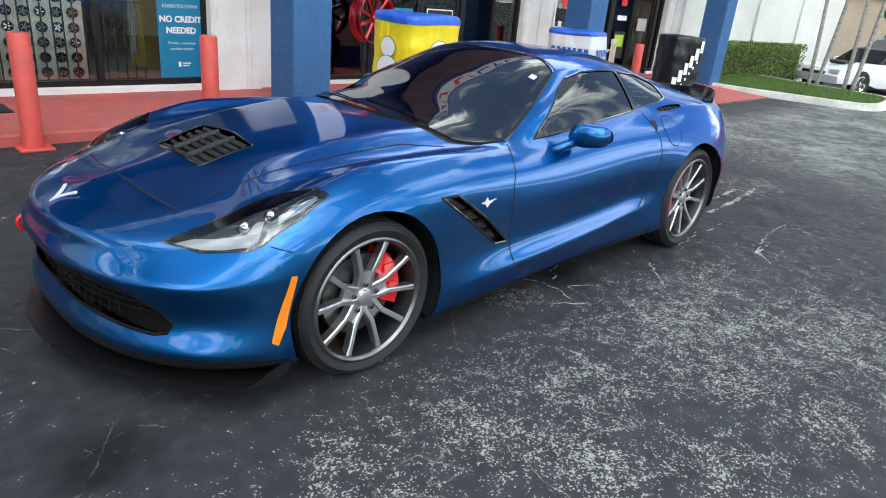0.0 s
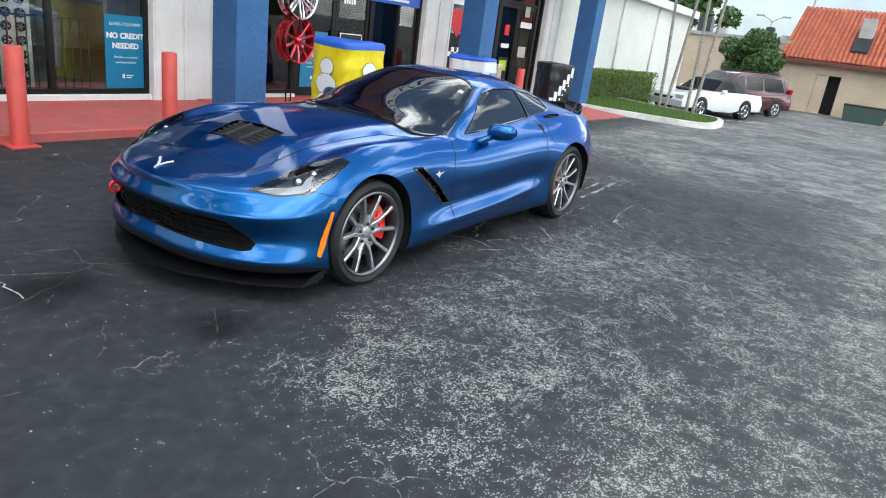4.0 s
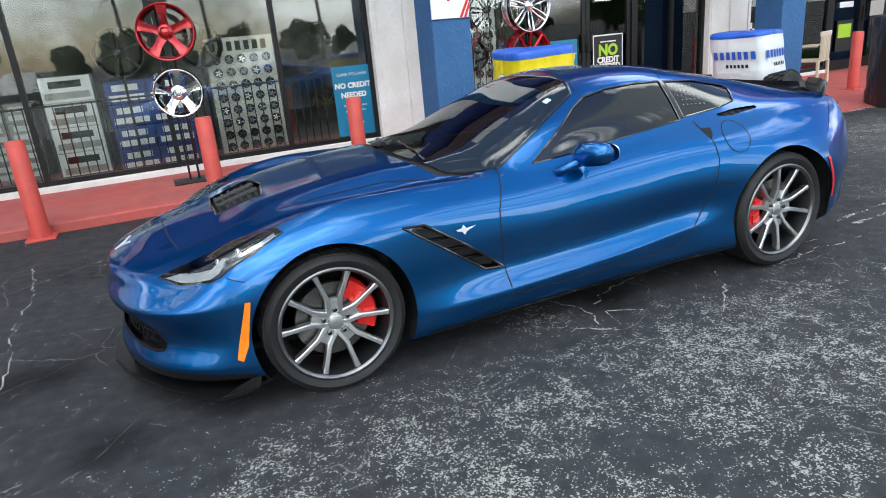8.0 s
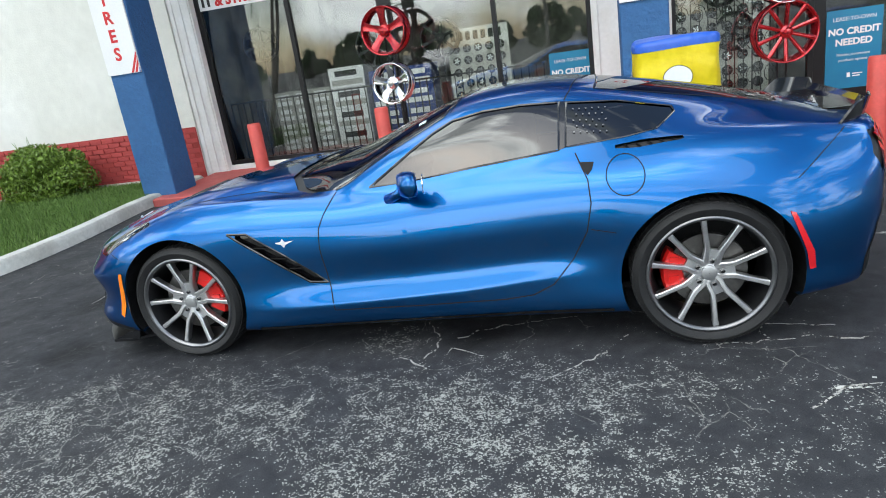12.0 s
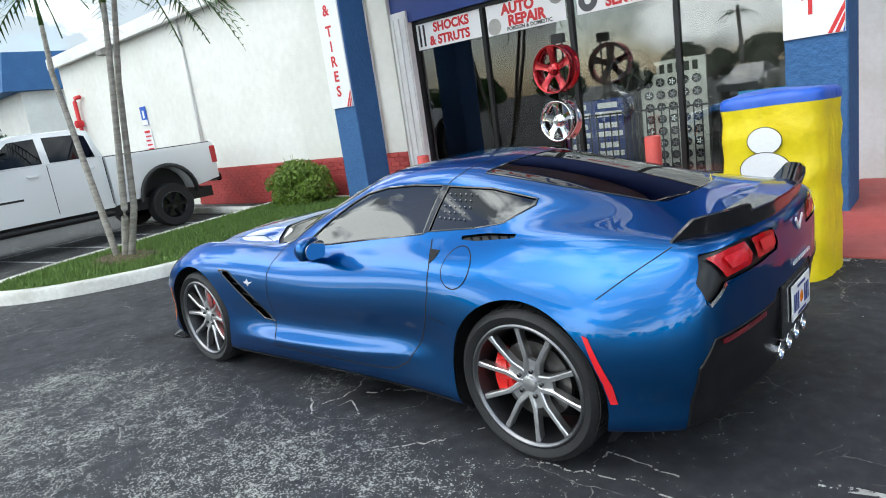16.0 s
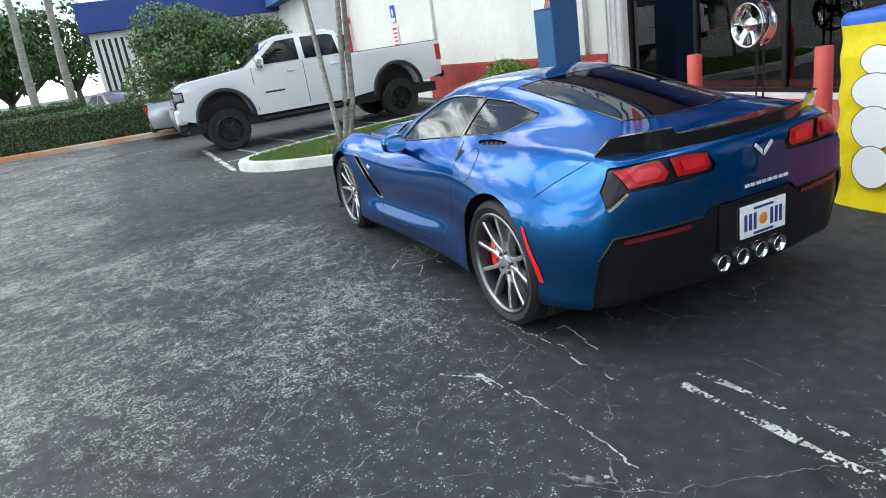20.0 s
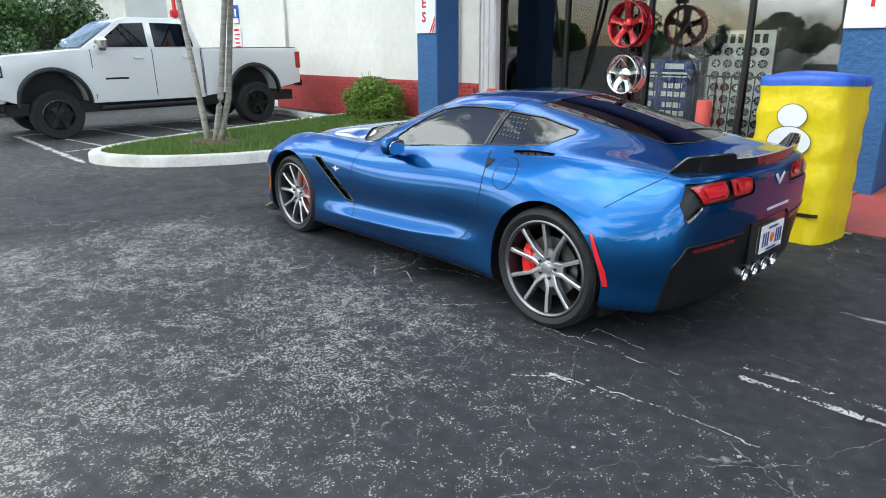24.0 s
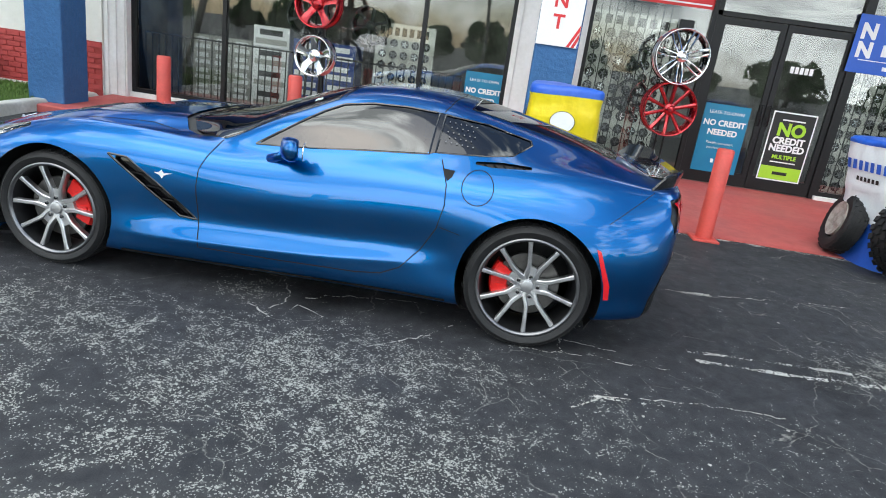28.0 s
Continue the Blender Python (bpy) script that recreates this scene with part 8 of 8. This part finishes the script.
def arc(cx, cz, r, a0, a1, n=9):
    return [(cx + r * math.cos(radians(a0 + (a1 - a0) * i / n)), cz + r * math.sin(radians(a0 + (a1 - a0) * i / n))) for i in range(n + 1)]


def road_wheel(parent, x, y, r, rim_r, w, mat, spokes, s_):
    t_ = part("tyre", bmesh.new(), M_TYRE, parent)
    bm = bmesh.new()
    lathe(bm, [(rim_r, -w / 2), (r * .93, -w / 2 - .01), (r, -w / 2 + .03), (r, w / 2 - .03), (r * .93, w / 2), (rim_r, w / 2)], 36)
    bm.to_mesh(t_.data)
    bm.free()
    t_.data.polygons.foreach_set("use_smooth", [True] * len(t_.data.polygons))
    t_.data.set_sharp_from_angle(angle=radians(40))
    t_.matrix_basis = pose(x, y, r, 0, 0, 180 if s_ > 0 else 0)
    bm = bmesh.new()
    lathe(bm, [(rim_r + .004, -w / 2 + .002), (rim_r - .012, -w / 2 - .006), (rim_r - .03, -w / 2 + .02), (rim_r - .04, -w / 2 + .08), (.001, -w / 2 + .09)], 36)
    for k in range(spokes):
        a = 2 * math.pi * k / spokes
        c_, d_ = math.cos(a), math.sin(a)
        q = rim_r * .13
        v = [bm.verts.new((rr * c_ - o * d_, yy, rr * d_ + o * c_)) for rr, yy in ((.03, -w / 2 + .02), (rim_r - .02, -w / 2 + .008)) for o in (-q, q)] + [bm.verts.new((rr * c_ - o * d_, -w / 2 + .07, rr * d_ + o * c_)) for rr in (.03, rim_r - .02) for o in (-q, q)]
        for f in ((0, 1, 3, 2), (0, 2, 6, 4), (1, 5, 7, 3)):
            bm.faces.new([v[i] for i in f])
    lathe(bm, [(.07, -w / 2 + .05), (.065, -w / 2 + .005), (.001, -w / 2)], 14)
    bmesh.ops.recalc_face_normals(bm, faces=bm.faces)
    part("rim", bm, mat, t_, sharp=40)


def pickup(at, rz):
    v = thing("pickup_truck", at, rz, "white lifted pickup truck with black wheels parked in a bay", "truck")
    fa, ra, r = 1.865, -1.865, .415
    arch_f, arch_r = arc(fa, .60, .545, 0, 180), arc(ra, .60, .545, 0, 180)
    body = [(2.86, .92), (2.88, 1.22), (2.80, 1.34), (2.55, 1.40), (1.42, 1.50), (1.30, 1.52), (-.80, 1.52), (-.80, .60)]
    cabl = [(2.40, .62), (2.84, .72), (2.88, 1.22), (2.80, 1.34), (2.55, 1.41), (1.40, 1.51), (-.795, 1.53), (-.795, .58), (1.30, .58)] + list(reversed(arc(fa, .62, .545, 4, 176)))
    slab(cabl, .985, 1.15, .06, M_WHITECAR, v, "cab_body", bevel=.035)
    bed = [(-.815, .60), (-.815, 1.50), (-3.02, 1.50), (-3.06, 1.42), (-3.04, .78), (-2.42, .68)] + arc(ra, .62, .545, 176, 4)
    slab(bed, .985, 1.15, .05, M_WHITECAR, v, "cargo_bed", bevel=.03)
    part("tonneau", boxed(-3.0, -.83, -.90, .90, 1.495, 1.515), M_BLACK, v, "black bed cover")
    cab = [(1.36, 1.50), (.66, 2.00), (.50, 2.055), (-.50, 2.05), (-.68, 2.00), (-.80, 1.52)]
    slab(cab, .955, 1.5, .30, M_WHITECAR, v, "cab_roof", bevel=.03)
    for s_ in (-1, 1):
        w1 = side_panel([(1.14, 1.535), (.66, 1.90), (.60, 1.945), (.20, 1.965), (.20, 1.535)], .955, 1.5, .30, M_FARGLASS, v, "side_window", "dark side window", s_)
        w2 = side_panel([(.08, 1.535), (.08, 1.965), (-.46, 1.955), (-.60, 1.92), (-.66, 1.535)], .955, 1.5, .30, M_FARGLASS, v, "side_window", "dark side window", s_)
        for gx in (1.20, .14, -.78):
            side_panel([(gx, .66), (gx + .012, .66), (gx + .012, 1.50), (gx, 1.50)], .985, 1.15, .06, M_SEAM, v, "door_gap", "", s_, .002, .004)
        for hx in (.32, -.58):
            h = part("door_handle", boxed(hx, hx + .17, s_ * .985 - .03, s_ * .985 + .03, 1.33, 1.365, bevel=.008), M_WHITECAR, v)
        side_panel([(1.02, .98), (.62, .98), (.62, 1.015), (1.02, 1.015)], .985, 1.15, .06, M_BLACKPRINT, v, "badge", "", s_, .003, .004)
        mir = part("door_mirror", boxed(.98, 1.14, s_ * 1.15 - .13, s_ * 1.15 + .13, 1.48, 1.70, bevel=.04), M_CHROME, v, "chrome capped door mirror")
        part("mirror_arm", boxed(1.0, 1.08, s_ * 1.0 - .04, s_ * 1.0 + .04, 1.50, 1.56), M_BLACK, mir)
        for cx in (fa, ra):
            fl = bmesh.new()
            prev = None
            for x, z in arc(cx, .62, .56, -4, 184, 16):
                ux, uz = (x - cx) / .56, (z - .62) / .56
                row = [fl.verts.new((cx + ux * q, s_ * y, .62 + uz * q)) for q, y in ((.535, .90), (.535, 1.025), (.57, 1.022), (.60, .985))]
                if prev:
                    for i in range(3):
                        fl.faces.new((prev[i], prev[i + 1], row[i + 1], row[i]))
                prev = row
            bmesh.ops.recalc_face_normals(fl, faces=fl.faces)
            well = bmesh.new()
            prism(well, [(cx + q * math.cos(radians(a)), .62 + q * math.sin(radians(a))) for q in (.535,) for a in range(-20, 201, 20)], "y", s_ * .55, s_ * .56)
            part("arch_liner", well, M_BLACK, v)
            part("wheel_flare", fl, M_BLACK, v, "black wheel arch flare")
            road_wheel(v, cx, s_ * .87, r, .255, .29, M_BLACKRIM, 6, s_)
        part("side_step", boxed(-.75, 1.15, s_ * .98 - .10, s_ * .98 + .03, .46, .53, bevel=.02), M_BLACK, v, "black side step")
        part("tail_lamp", boxed(-3.075, -2.93, s_ * .90 - .085, s_ * .90 + .09, 1.08, 1.42, bevel=.015), M_TAILRED, v, "red tail lamp")
        hl = part("headlamp", boxed(2.62, 2.90, s_ * .86 - .12, s_ * .86 + .125, 1.04, 1.28, bevel=.03), M_BLACKGLOSS, v, "headlamp")
        part("lens", boxed(2.66, 2.905, s_ * .87 - .09, s_ * .87 + .12, 1.08, 1.24, bevel=.02), M_CHROME, hl)
        part("fog_lamp", boxed(2.84, 2.93, s_ * .80 - .12, s_ * .80 + .06, .78, .86, bevel=.01), M_CHROME, v)
    part("grille", boxed(2.84, 2.91, -.60, .60, .94, 1.30, bevel=.02), M_BLACKGLOSS, v, "dark grille")
    for k in range(4):
        part("grille_bar", boxed(2.905, 2.925, -.58, .58, .98 + k * .08, 1.01 + k * .08), M_CHROME, v)
    part("front_bumper", boxed(2.66, 2.99, -.96, .96, .64, .93, bevel=.06, seg=2), M_WHITECAR, v, "white front bumper")
    part("lower_bumper", boxed(2.70, 2.97, -.90, .90, .50, .64, bevel=.03), M_BLACK, v)
    part("rear_bumper", boxed(-3.14, -2.98, -.95, .95, .70, .86, bevel=.03), M_BLACKGLOSS, v, "dark rear bumper")
    bm = bmesh.new()
    box(bm, -2.9, 2.7, -.80, .80, .42, .62)
    part("chassis", bm, M_BLACK, v)
    bm = bmesh.new()
    q = [(1.335, -.86, 1.53), (1.335, .86, 1.53), (.71, .78, 1.955), (.71, -.78, 1.955)]
    bm.faces.new([bm.verts.new(Vector(p) + Vector((.012, 0, .012))) for p in q])
    bmesh.ops.solidify(bm, geom=bm.faces[:], thickness=.006)
    part("windscreen", bm, M_FARGLASS, v)
    for ob in v.children_recursive:                          # a short front overhang
        if ob.matrix_basis == Matrix.Identity(4):
            for w in ob.data.vertices:
                if w.co.x > 2.42:
                    w.co.x = 2.42 + (w.co.x - 2.42) * .68
                if w.co.x < -2.42:
                    w.co.x = -2.42 + (w.co.x + 2.42) * .84
    return v


pickup((-10.40, 1.10, 0), -90)


def far_car(name, at, rz, low, top, hw, wheels, mat, glass, label, top_mat=None, rims=M_RIM, lamps=((), ())):
    """A parked car: lower body with arches, cabin, windows, wheels, lamps and bumpers."""
    v = thing(name, at, rz, label, "car")
    slab(low, hw, .55, .12, mat, v, "body", bevel=.04)
    slab(top, hw - .06, .80, .38, top_mat or mat, v, "cabin", bevel=.03)
    for s_ in (-1, 1):
        for g_ in glass:
            side_panel(g_, hw - .06, .80, .38, M_FARGLASS, v, "side_window", "dark side window", s_)
        for x, r in wheels:
            road_wheel(v, x, s_ * (hw - .10), r, r * .70, .22, rims, 5, s_)
            lin = bmesh.new()
            lathe(lin, [(.001, 0), (r + .05, 0), (r + .05, .25), (.001, .25)], 20)
            bmesh.ops.translate(lin, verts=lin.verts, vec=(x, s_ * (hw - .13) - .125, r + .01))
            part("arch_liner", lin, M_BLACK, v)
        for (x0, x1, z0, z1), mm in zip(lamps[0], lamps[1]):
            part("lamp", boxed(x0, x1, s_ * (hw - .22) - .16, s_ * (hw - .22) + .16, z0, z1, bevel=.02), mm, v)
        part("door_mirror", boxed(top[0][0] - .45, top[0][0] - .28, s_ * (hw + .06) - .08, s_ * (hw + .06) + .08, .88, 1.02, bevel=.03), mat, v)
    return v


def pane_across(v, a, b, hw0, hw1, out=.012):
    bm = bmesh.new()
    bm.faces.new([bm.verts.new(p) for p in ((a[0] + out, -hw0, a[1] + out), (a[0] + out, hw0, a[1] + out), (b[0] + out, hw1, b[1] + out), (b[0] + out, -hw1, b[1] + out))])
    bmesh.ops.solidify(bm, geom=bm.faces[:], thickness=.006)
    part("windscreen", bm, M_DARKGLASS, v)


conv_low = [(2.28, .30), (2.33, .52), (2.20, .72), (1.2, .88), (.55, .93), (-1.2, .95), (-2.15, .92), (-2.28, .60), (-2.22, .32)] + arc(-1.29, .33, .37, 184, -4, 7)[::1] + [(-.5, .22), (.5, .22)] + arc(1.28, .33, .37, 184, -4, 7)
white_conv = far_car("convertible", (21.90, 2.95, -.28), 156, conv_low, [(.62, .90), (.02, 1.33), (-.25, 1.36), (-.75, 1.34), (-1.35, .93)], .90, ((1.28, .33), (-1.29, .33)), M_WHITECAR,
        [[(.42, .95), (.02, 1.26), (-.30, 1.29), (-.55, 1.26), (-.70, .95)]], "white two-door convertible with a black soft top parked beside the island", M_BLACK, M_CHROME,
        (((2.12, 2.30, .56, .70), (-2.29, -2.2, .66, .80)), (M_LAMPGLASS, M_TAILRED)))
pane_across(white_conv, (.60, .93), (.05, 1.31), .74, .62)
part("grille", boxed(2.26, 2.325, -.42, .42, .50, .62, bevel=.02), M_BLACK, white_conv)
part("hood_scoop", boxed(.95, 1.45, -.28, .28, .86, .94, bevel=.03), M_BLACK, white_conv)
van_low = [(2.45, .28), (2.50, .62), (2.35, .82), (1.45, .98), (-2.40, 1.02), (-2.50, .62), (-2.45, .32)] + arc(-1.55, .34, .38, 184, -4, 7) + [(-.6, .24), (.6, .24)] + arc(1.53, .34, .38, 184, -4, 7)
van = far_car("minivan", (26.6, 2.9, -.28), 150, van_low, [(1.70, .98), (.80, 1.62), (.50, 1.72), (-1.9, 1.74), (-2.25, 1.64), (-2.42, 1.0)], .97, ((1.53, .34), (-1.55, .34)), M_REDCAR,
        [[(1.15, 1.04), (.70, 1.50), (.40, 1.58), (.36, 1.04)], [(.26, 1.04), (.26, 1.58), (-.72, 1.60), (-.72, 1.04)], [(-.82, 1.04), (-.82, 1.60), (-1.90, 1.58), (-2.05, 1.06)]],
        "dark red minivan parked beside the white convertible", None, M_RIM, (((2.30, 2.48, .66, .82), (-2.47, -2.36, .96, 1.22)), (M_LAMPGLASS, M_TAILRED)))
pane_across(van, (1.66, 1.02), (.82, 1.60), .80, .66)
for s_ in (-1, 1):
    bm = bmesh.new()
    tube(bm, [(.3, s_ * .50, 1.76), (-1.9, s_ * .50, 1.78)], .018, 6)
    part("roof_rail", bm, M_BLACK, van)
sed_low = [(2.35, .30), (2.40, .60), (2.20, .75), (1.15, .92), (-1.55, .98), (-2.28, .98), (-2.36, .70), (-2.30, .34)] + arc(-1.40, .33, .37, 184, -4, 7) + [(-.5, .22), (.5, .22)] + arc(1.40, .33, .37, 184, -4, 7)
sedan = far_car("sedan", (-15.7, .28, 0), 90, sed_low, [(1.05, .92), (.25, 1.38), (-.2, 1.44), (-.75, 1.42), (-1.75, .98)], .92, ((1.40, .33), (-1.40, .33)), M_SILVERCAR,
        [[(.72, .97), (.20, 1.32), (-.25, 1.37), (-.28, .97)], [(-.38, .97), (-.38, 1.36), (-.75, 1.33), (-1.25, 1.02)]], "silver sedan parked beyond the pickup", None, M_RIM,
        (((2.22, 2.38, .60, .74), (-2.38, -2.2, .74, .90)), (M_LAMPGLASS, M_TAILRED)))
part("rear_spoiler", boxed(-2.34, -2.16, -.72, .72, .985, 1.01, bevel=.008), M_SILVERCAR, sedan)
part("lower_bumper", boxed(-2.36, -2.2, -.80, .80, .24, .42, bevel=.03), M_BLACK, sedan)
for k, (x, y, mm, rz) in enumerate(((-7.0, -21.0, M_SILVERCAR, 88), (3.4, -20.5, M_WHITECAR, 92), (9.5, -21.5, M_BLACKGLOSS, 90), (-24.5, -2.9, M_REDCAR, 200))):
    far_car("sedan", (x, y, 0), rz, sed_low, [(1.05, .92), (.25, 1.38), (-.2, 1.44), (-.75, 1.42), (-1.75, .98)], .92, ((1.40, .33), (-1.40, .33)), mm,
            [[(.72, .97), (.20, 1.32), (-.25, 1.37), (-.28, .97)], [(-.38, .97), (-.38, 1.36), (-.75, 1.33), (-1.25, 1.02)]], "sedan parked across the lot", None, M_RIM,
            (((2.22, 2.38, .60, .74), (-2.38, -2.2, .74, .90)), (M_LAMPGLASS, M_TAILRED)))


# ---- neighbouring buildings ----
nb = thing("neighbour_shop", (-32, 0, 0), label="white neighbouring shop with a blue fascia band", category="building")
part("wall", boxed(-9, 0, -3.3, 16, -.1, 4.1), M_STUCCO, nb)
part("fascia", boxed(-9.3, .5, -3.6, 16.3, 4.1, 5.45, bevel=.02), M_NAVY, nb)
for k in range(5):
    part("black_stripe", boxed(.0, .02, -3.1 + k * .28, -2.98 + k * .28, 1.2, 3.8), M_BLACK, nb)
part("neon_sign", boxed(.0, .06, -1.35, -.35, 2.2, 2.9, bevel=.01), M_BLACK, nb)
part("sign_text", boxed(.062, .07, -1.25, -.45, 2.45, 2.65), M_ORANGE, nb)
part("window_frame", boxed(.0, .05, 3.2, 5.6, 1.0, 3.0), M_FRAME, nb)
part("pane", boxed(.05, .06, 3.3, 5.5, 1.1, 2.9), M_SHOPGLASS, nb)
part("yellow_post", boxed(.5, .75, -2.3, -2.05, 0, 1.6), M_YELLOWVINYL, nb)
nb2 = thing("blue_roofed_shop", (-25.5, 7.0, 0), label="white shop with a tall blue roof band and a pale sign", category="building")
part("wall", boxed(-8, 0, -1.2, 9, -.1, 4.3), M_STUCCO, nb2)
bm = bmesh.new()
prism(bm, [(-1.9, 4.3), (-1.6, 5.7), (9.4, 5.7), (9.4, 4.3)], "x", -8.4, .45)
part("roof_band", bm, M_BLUEPAINT, nb2)
part("sign_panel", boxed(.455, .50, .2, 1.5, 4.55, 5.35, bevel=.01), M_WHITE, nb2)
part("sign_mark", boxed(.502, .51, .55, 1.15, 4.8, 5.15), M_NAVYPRINT, nb2)
part("door_frame", boxed(.0, .04, -.6, .5, 0, 2.3), M_FRAME, nb2)
part("pane", boxed(.04, .05, -.5, .4, .2, 2.2), M_SHOPGLASS, nb2)

M_EAVE = material("dark_brown_eave_paint", (.11, .035, .025), rough=.6, vary=.15)
bg = thing("beige_building", (37.4, 0, -.28), label="beige building with a terracotta tiled roof and an open back door", category="building")
bm = bmesh.new()
box(bm, 0, 8, -14, -.05, -.1, 2.75)
box(bm, 0, 8, 1.15, 3.0, -.1, 2.75)
box(bm, 0, 8, -.05, 1.15, 2.05, 2.75)
part("wall", bm, M_BEIGE, bg)
part("flat_wing", boxed(.6, 9, 3.0, 14, -.1, 3.45), M_BEIGE, bg, "beige flat roofed wing")
part("parapet", boxed(.5, 9.1, 2.95, 14.1, 3.45, 3.65), M_CONCRETE, bg)
part("door", boxed(.02, .06, .55, 1.13, 0, 2.03), M_BEIGE, bg, "beige metal door standing open")
# black panel set behind the doorway as the shade of an unbuilt room
part("dark_room", boxed(.9, 1.0, -.05, 1.15, 0, 2.05), M_BLACK, bg)
bm = bmesh.new()
prism(bm, [(-.45, 2.72), (4.4, 5.75), (4.4, 5.55), (-.35, 2.55)], "y", -14.3, 3.2)
roof_b = part("roof", bm, M_ROOFTILE, bg, "terracotta barrel tile roof")
part("eave_board", boxed(-.5, -.38, -14.3, 3.2, 2.52, 2.72), M_EAVE, bg, "dark brown eave board")
tile = bmesh.new()
for i in range(6):
    a, b = math.pi * i / 6, math.pi * (i + 1) / 6
    v = [tile.verts.new((x, .10 * math.cos(t), .07 * math.sin(t) + (.02 if x == 0 else 0))) for x in (0, .46) for t in (a, b)]
    tile.faces.new((v[0], v[1], v[3], v[2]))
bmesh.ops.remove_doubles(tile, verts=tile.verts, dist=1e-4)
TILE = mesh_from(tile, "roof_tile", M_ROOFTILE, True)
slope = math.degrees(math.atan2(3.03, 4.85))
count = 0
tv, tf = [], []
tm = [tuple(v.co) for v in TILE.vertices]
tfaces = [tuple(p.vertices) for p in TILE.polygons]
for c_ in range(46):
    y = 3.1 - c_ * .23
    for r_ in range(13):
        d = r_ * .44
        m = pose(-.47 + d * math.cos(radians(slope)), y, 2.745 + d * math.sin(radians(slope)), 0, -slope, 0)
        if count < 260 and c_ < 20:
            o = new("roof_tile", TILE)
            o.parent, o.matrix_basis = roof_b, m
            count += 1
        else:
            k = len(tv)
            tv += [tuple(m @ Vector(p)) for p in tm]
            tf += [tuple(i + k for i in f) for f in tfaces]
me = bpy.data.meshes.new("roof_tiles")
me.from_pydata(tv, [], tf)
me.materials.append(M_ROOFTILE)
o = tagged(new("roof_tiles", me), kind="stuff")
o.parent = roof_b
rv = thing("roof_vent", (39.0, -.45, 3.78), label="rusty metal duct on the tiled roof", category="vent")
part("duct", boxed(-.1, .5, -.34, .34, -.1, 1.15, bevel=.02), M_CONCRETE, rv)
bm = bmesh.new()
prism(bm, [(-1.25, -.74), (.1, .10), (.1, .26), (-1.25, -.58)], "y", -.40, .40)
part("stain", bm, M_BLACK, rv, "sooty patch below the duct")
for k, (y, w, h) in enumerate(((8.4, .8, 1.1), (7.3, .4, .6), (4.6, .5, .9), (3.6, .6, .5), (10.5, .9, .7))):
    ac = thing("roof_unit", (40.5, y, 3.17), label="grey rooftop air unit on the flat roof", category="air conditioner")
    part("casing", boxed(-w / 2, w / 2, -w / 2, w / 2, 0, h, bevel=.03), M_RIMDARK if k % 2 == 0 else M_CONCRETE, ac)
    part("fan_grille", boxed(-w * .4, w * .4, -w * .4, w * .4, h + .001, h + .03), M_BLACK, ac)
lp = thing("street_lamp", (52, 4.2, 0), label="tall twin street lamp behind the roof", category="street lamp")
bm = bmesh.new()
tube(bm, [(0, 0, 0), (0, 0, 7.2)], [.1, .06], 8)
part("pole", bm, M_CONCRETE, lp)
for s_ in (-1, 1):
    bm = bmesh.new()
    tube(bm, [(0, 0, 7.2), (0, s_ * .8, 7.9), (0, s_ * 1.2, 8.0)], .05, 6)
    arm = part("arm", bm, M_CONCRETE, lp)
    part("head", boxed(-.15, .15, s_ * 1.4 - .3, s_ * 1.4 + .3, 7.95, 8.08), M_CONCRETE, arm)


def dumpster(at, rz, label):
    d = thing("dumpster", at, rz, label, "dumpster")
    bm = bmesh.new()
    prism(bm, [(-.9, 0), (.9, 0), (1.0, .75), (-1.0, .75)], "y", -.55, .55)
    part("tub", bm, M_DGREEN, d)
    part("lid", boxed(-1.02, 1.02, -.58, .58, .75, .82, bevel=.02), M_BLACK, d)
    for x in (-.5, 0, .5):
        part("rib", boxed(x - .03, x + .03, -.585, -.55, .05, .72), M_DGREEN, d)


M_DGREEN = material("green_steel", (.03, .075, .06), rough=.5, second=(.05, .06, .05), scale=4, vary=.1)
dumpster((35.6, -1.7, -.28), 90, "dark green steel dumpster by the beige wall")
dumpster((35.6, -4.6, -.28), 90, "dark green steel dumpster by the beige wall")


# ---- street lamp beyond the flat roof ----
lamp_post = thing("street_lamp", (60.0, 8.1, -.28), label="grey street lamp with two heads behind the flat roof", category="street lamp")
bm = bmesh.new()
tube(bm, [(0, 0, 0), (0, 0, 3), (0, 0, 6.0)], [.11, .09, .06], 10)
part("pole", bm, M_CONCRETE, lamp_post, smooth=True)
for s_ in (-1, 1):
    bm = bmesh.new()
    tube(bm, [(0, 0, 5.9), (0, s_ * .4, 6.2), (0, s_ * .8, 6.35)], .035, 8)
    arm = part("arm", bm, M_CONCRETE, lamp_post, smooth=True)
    part("lamp_head", boxed(-.12, .12, s_ * 1.05 - .32, s_ * 1.05 + .32, 6.33, 6.45, bevel=.03), M_CONCRETE, arm)
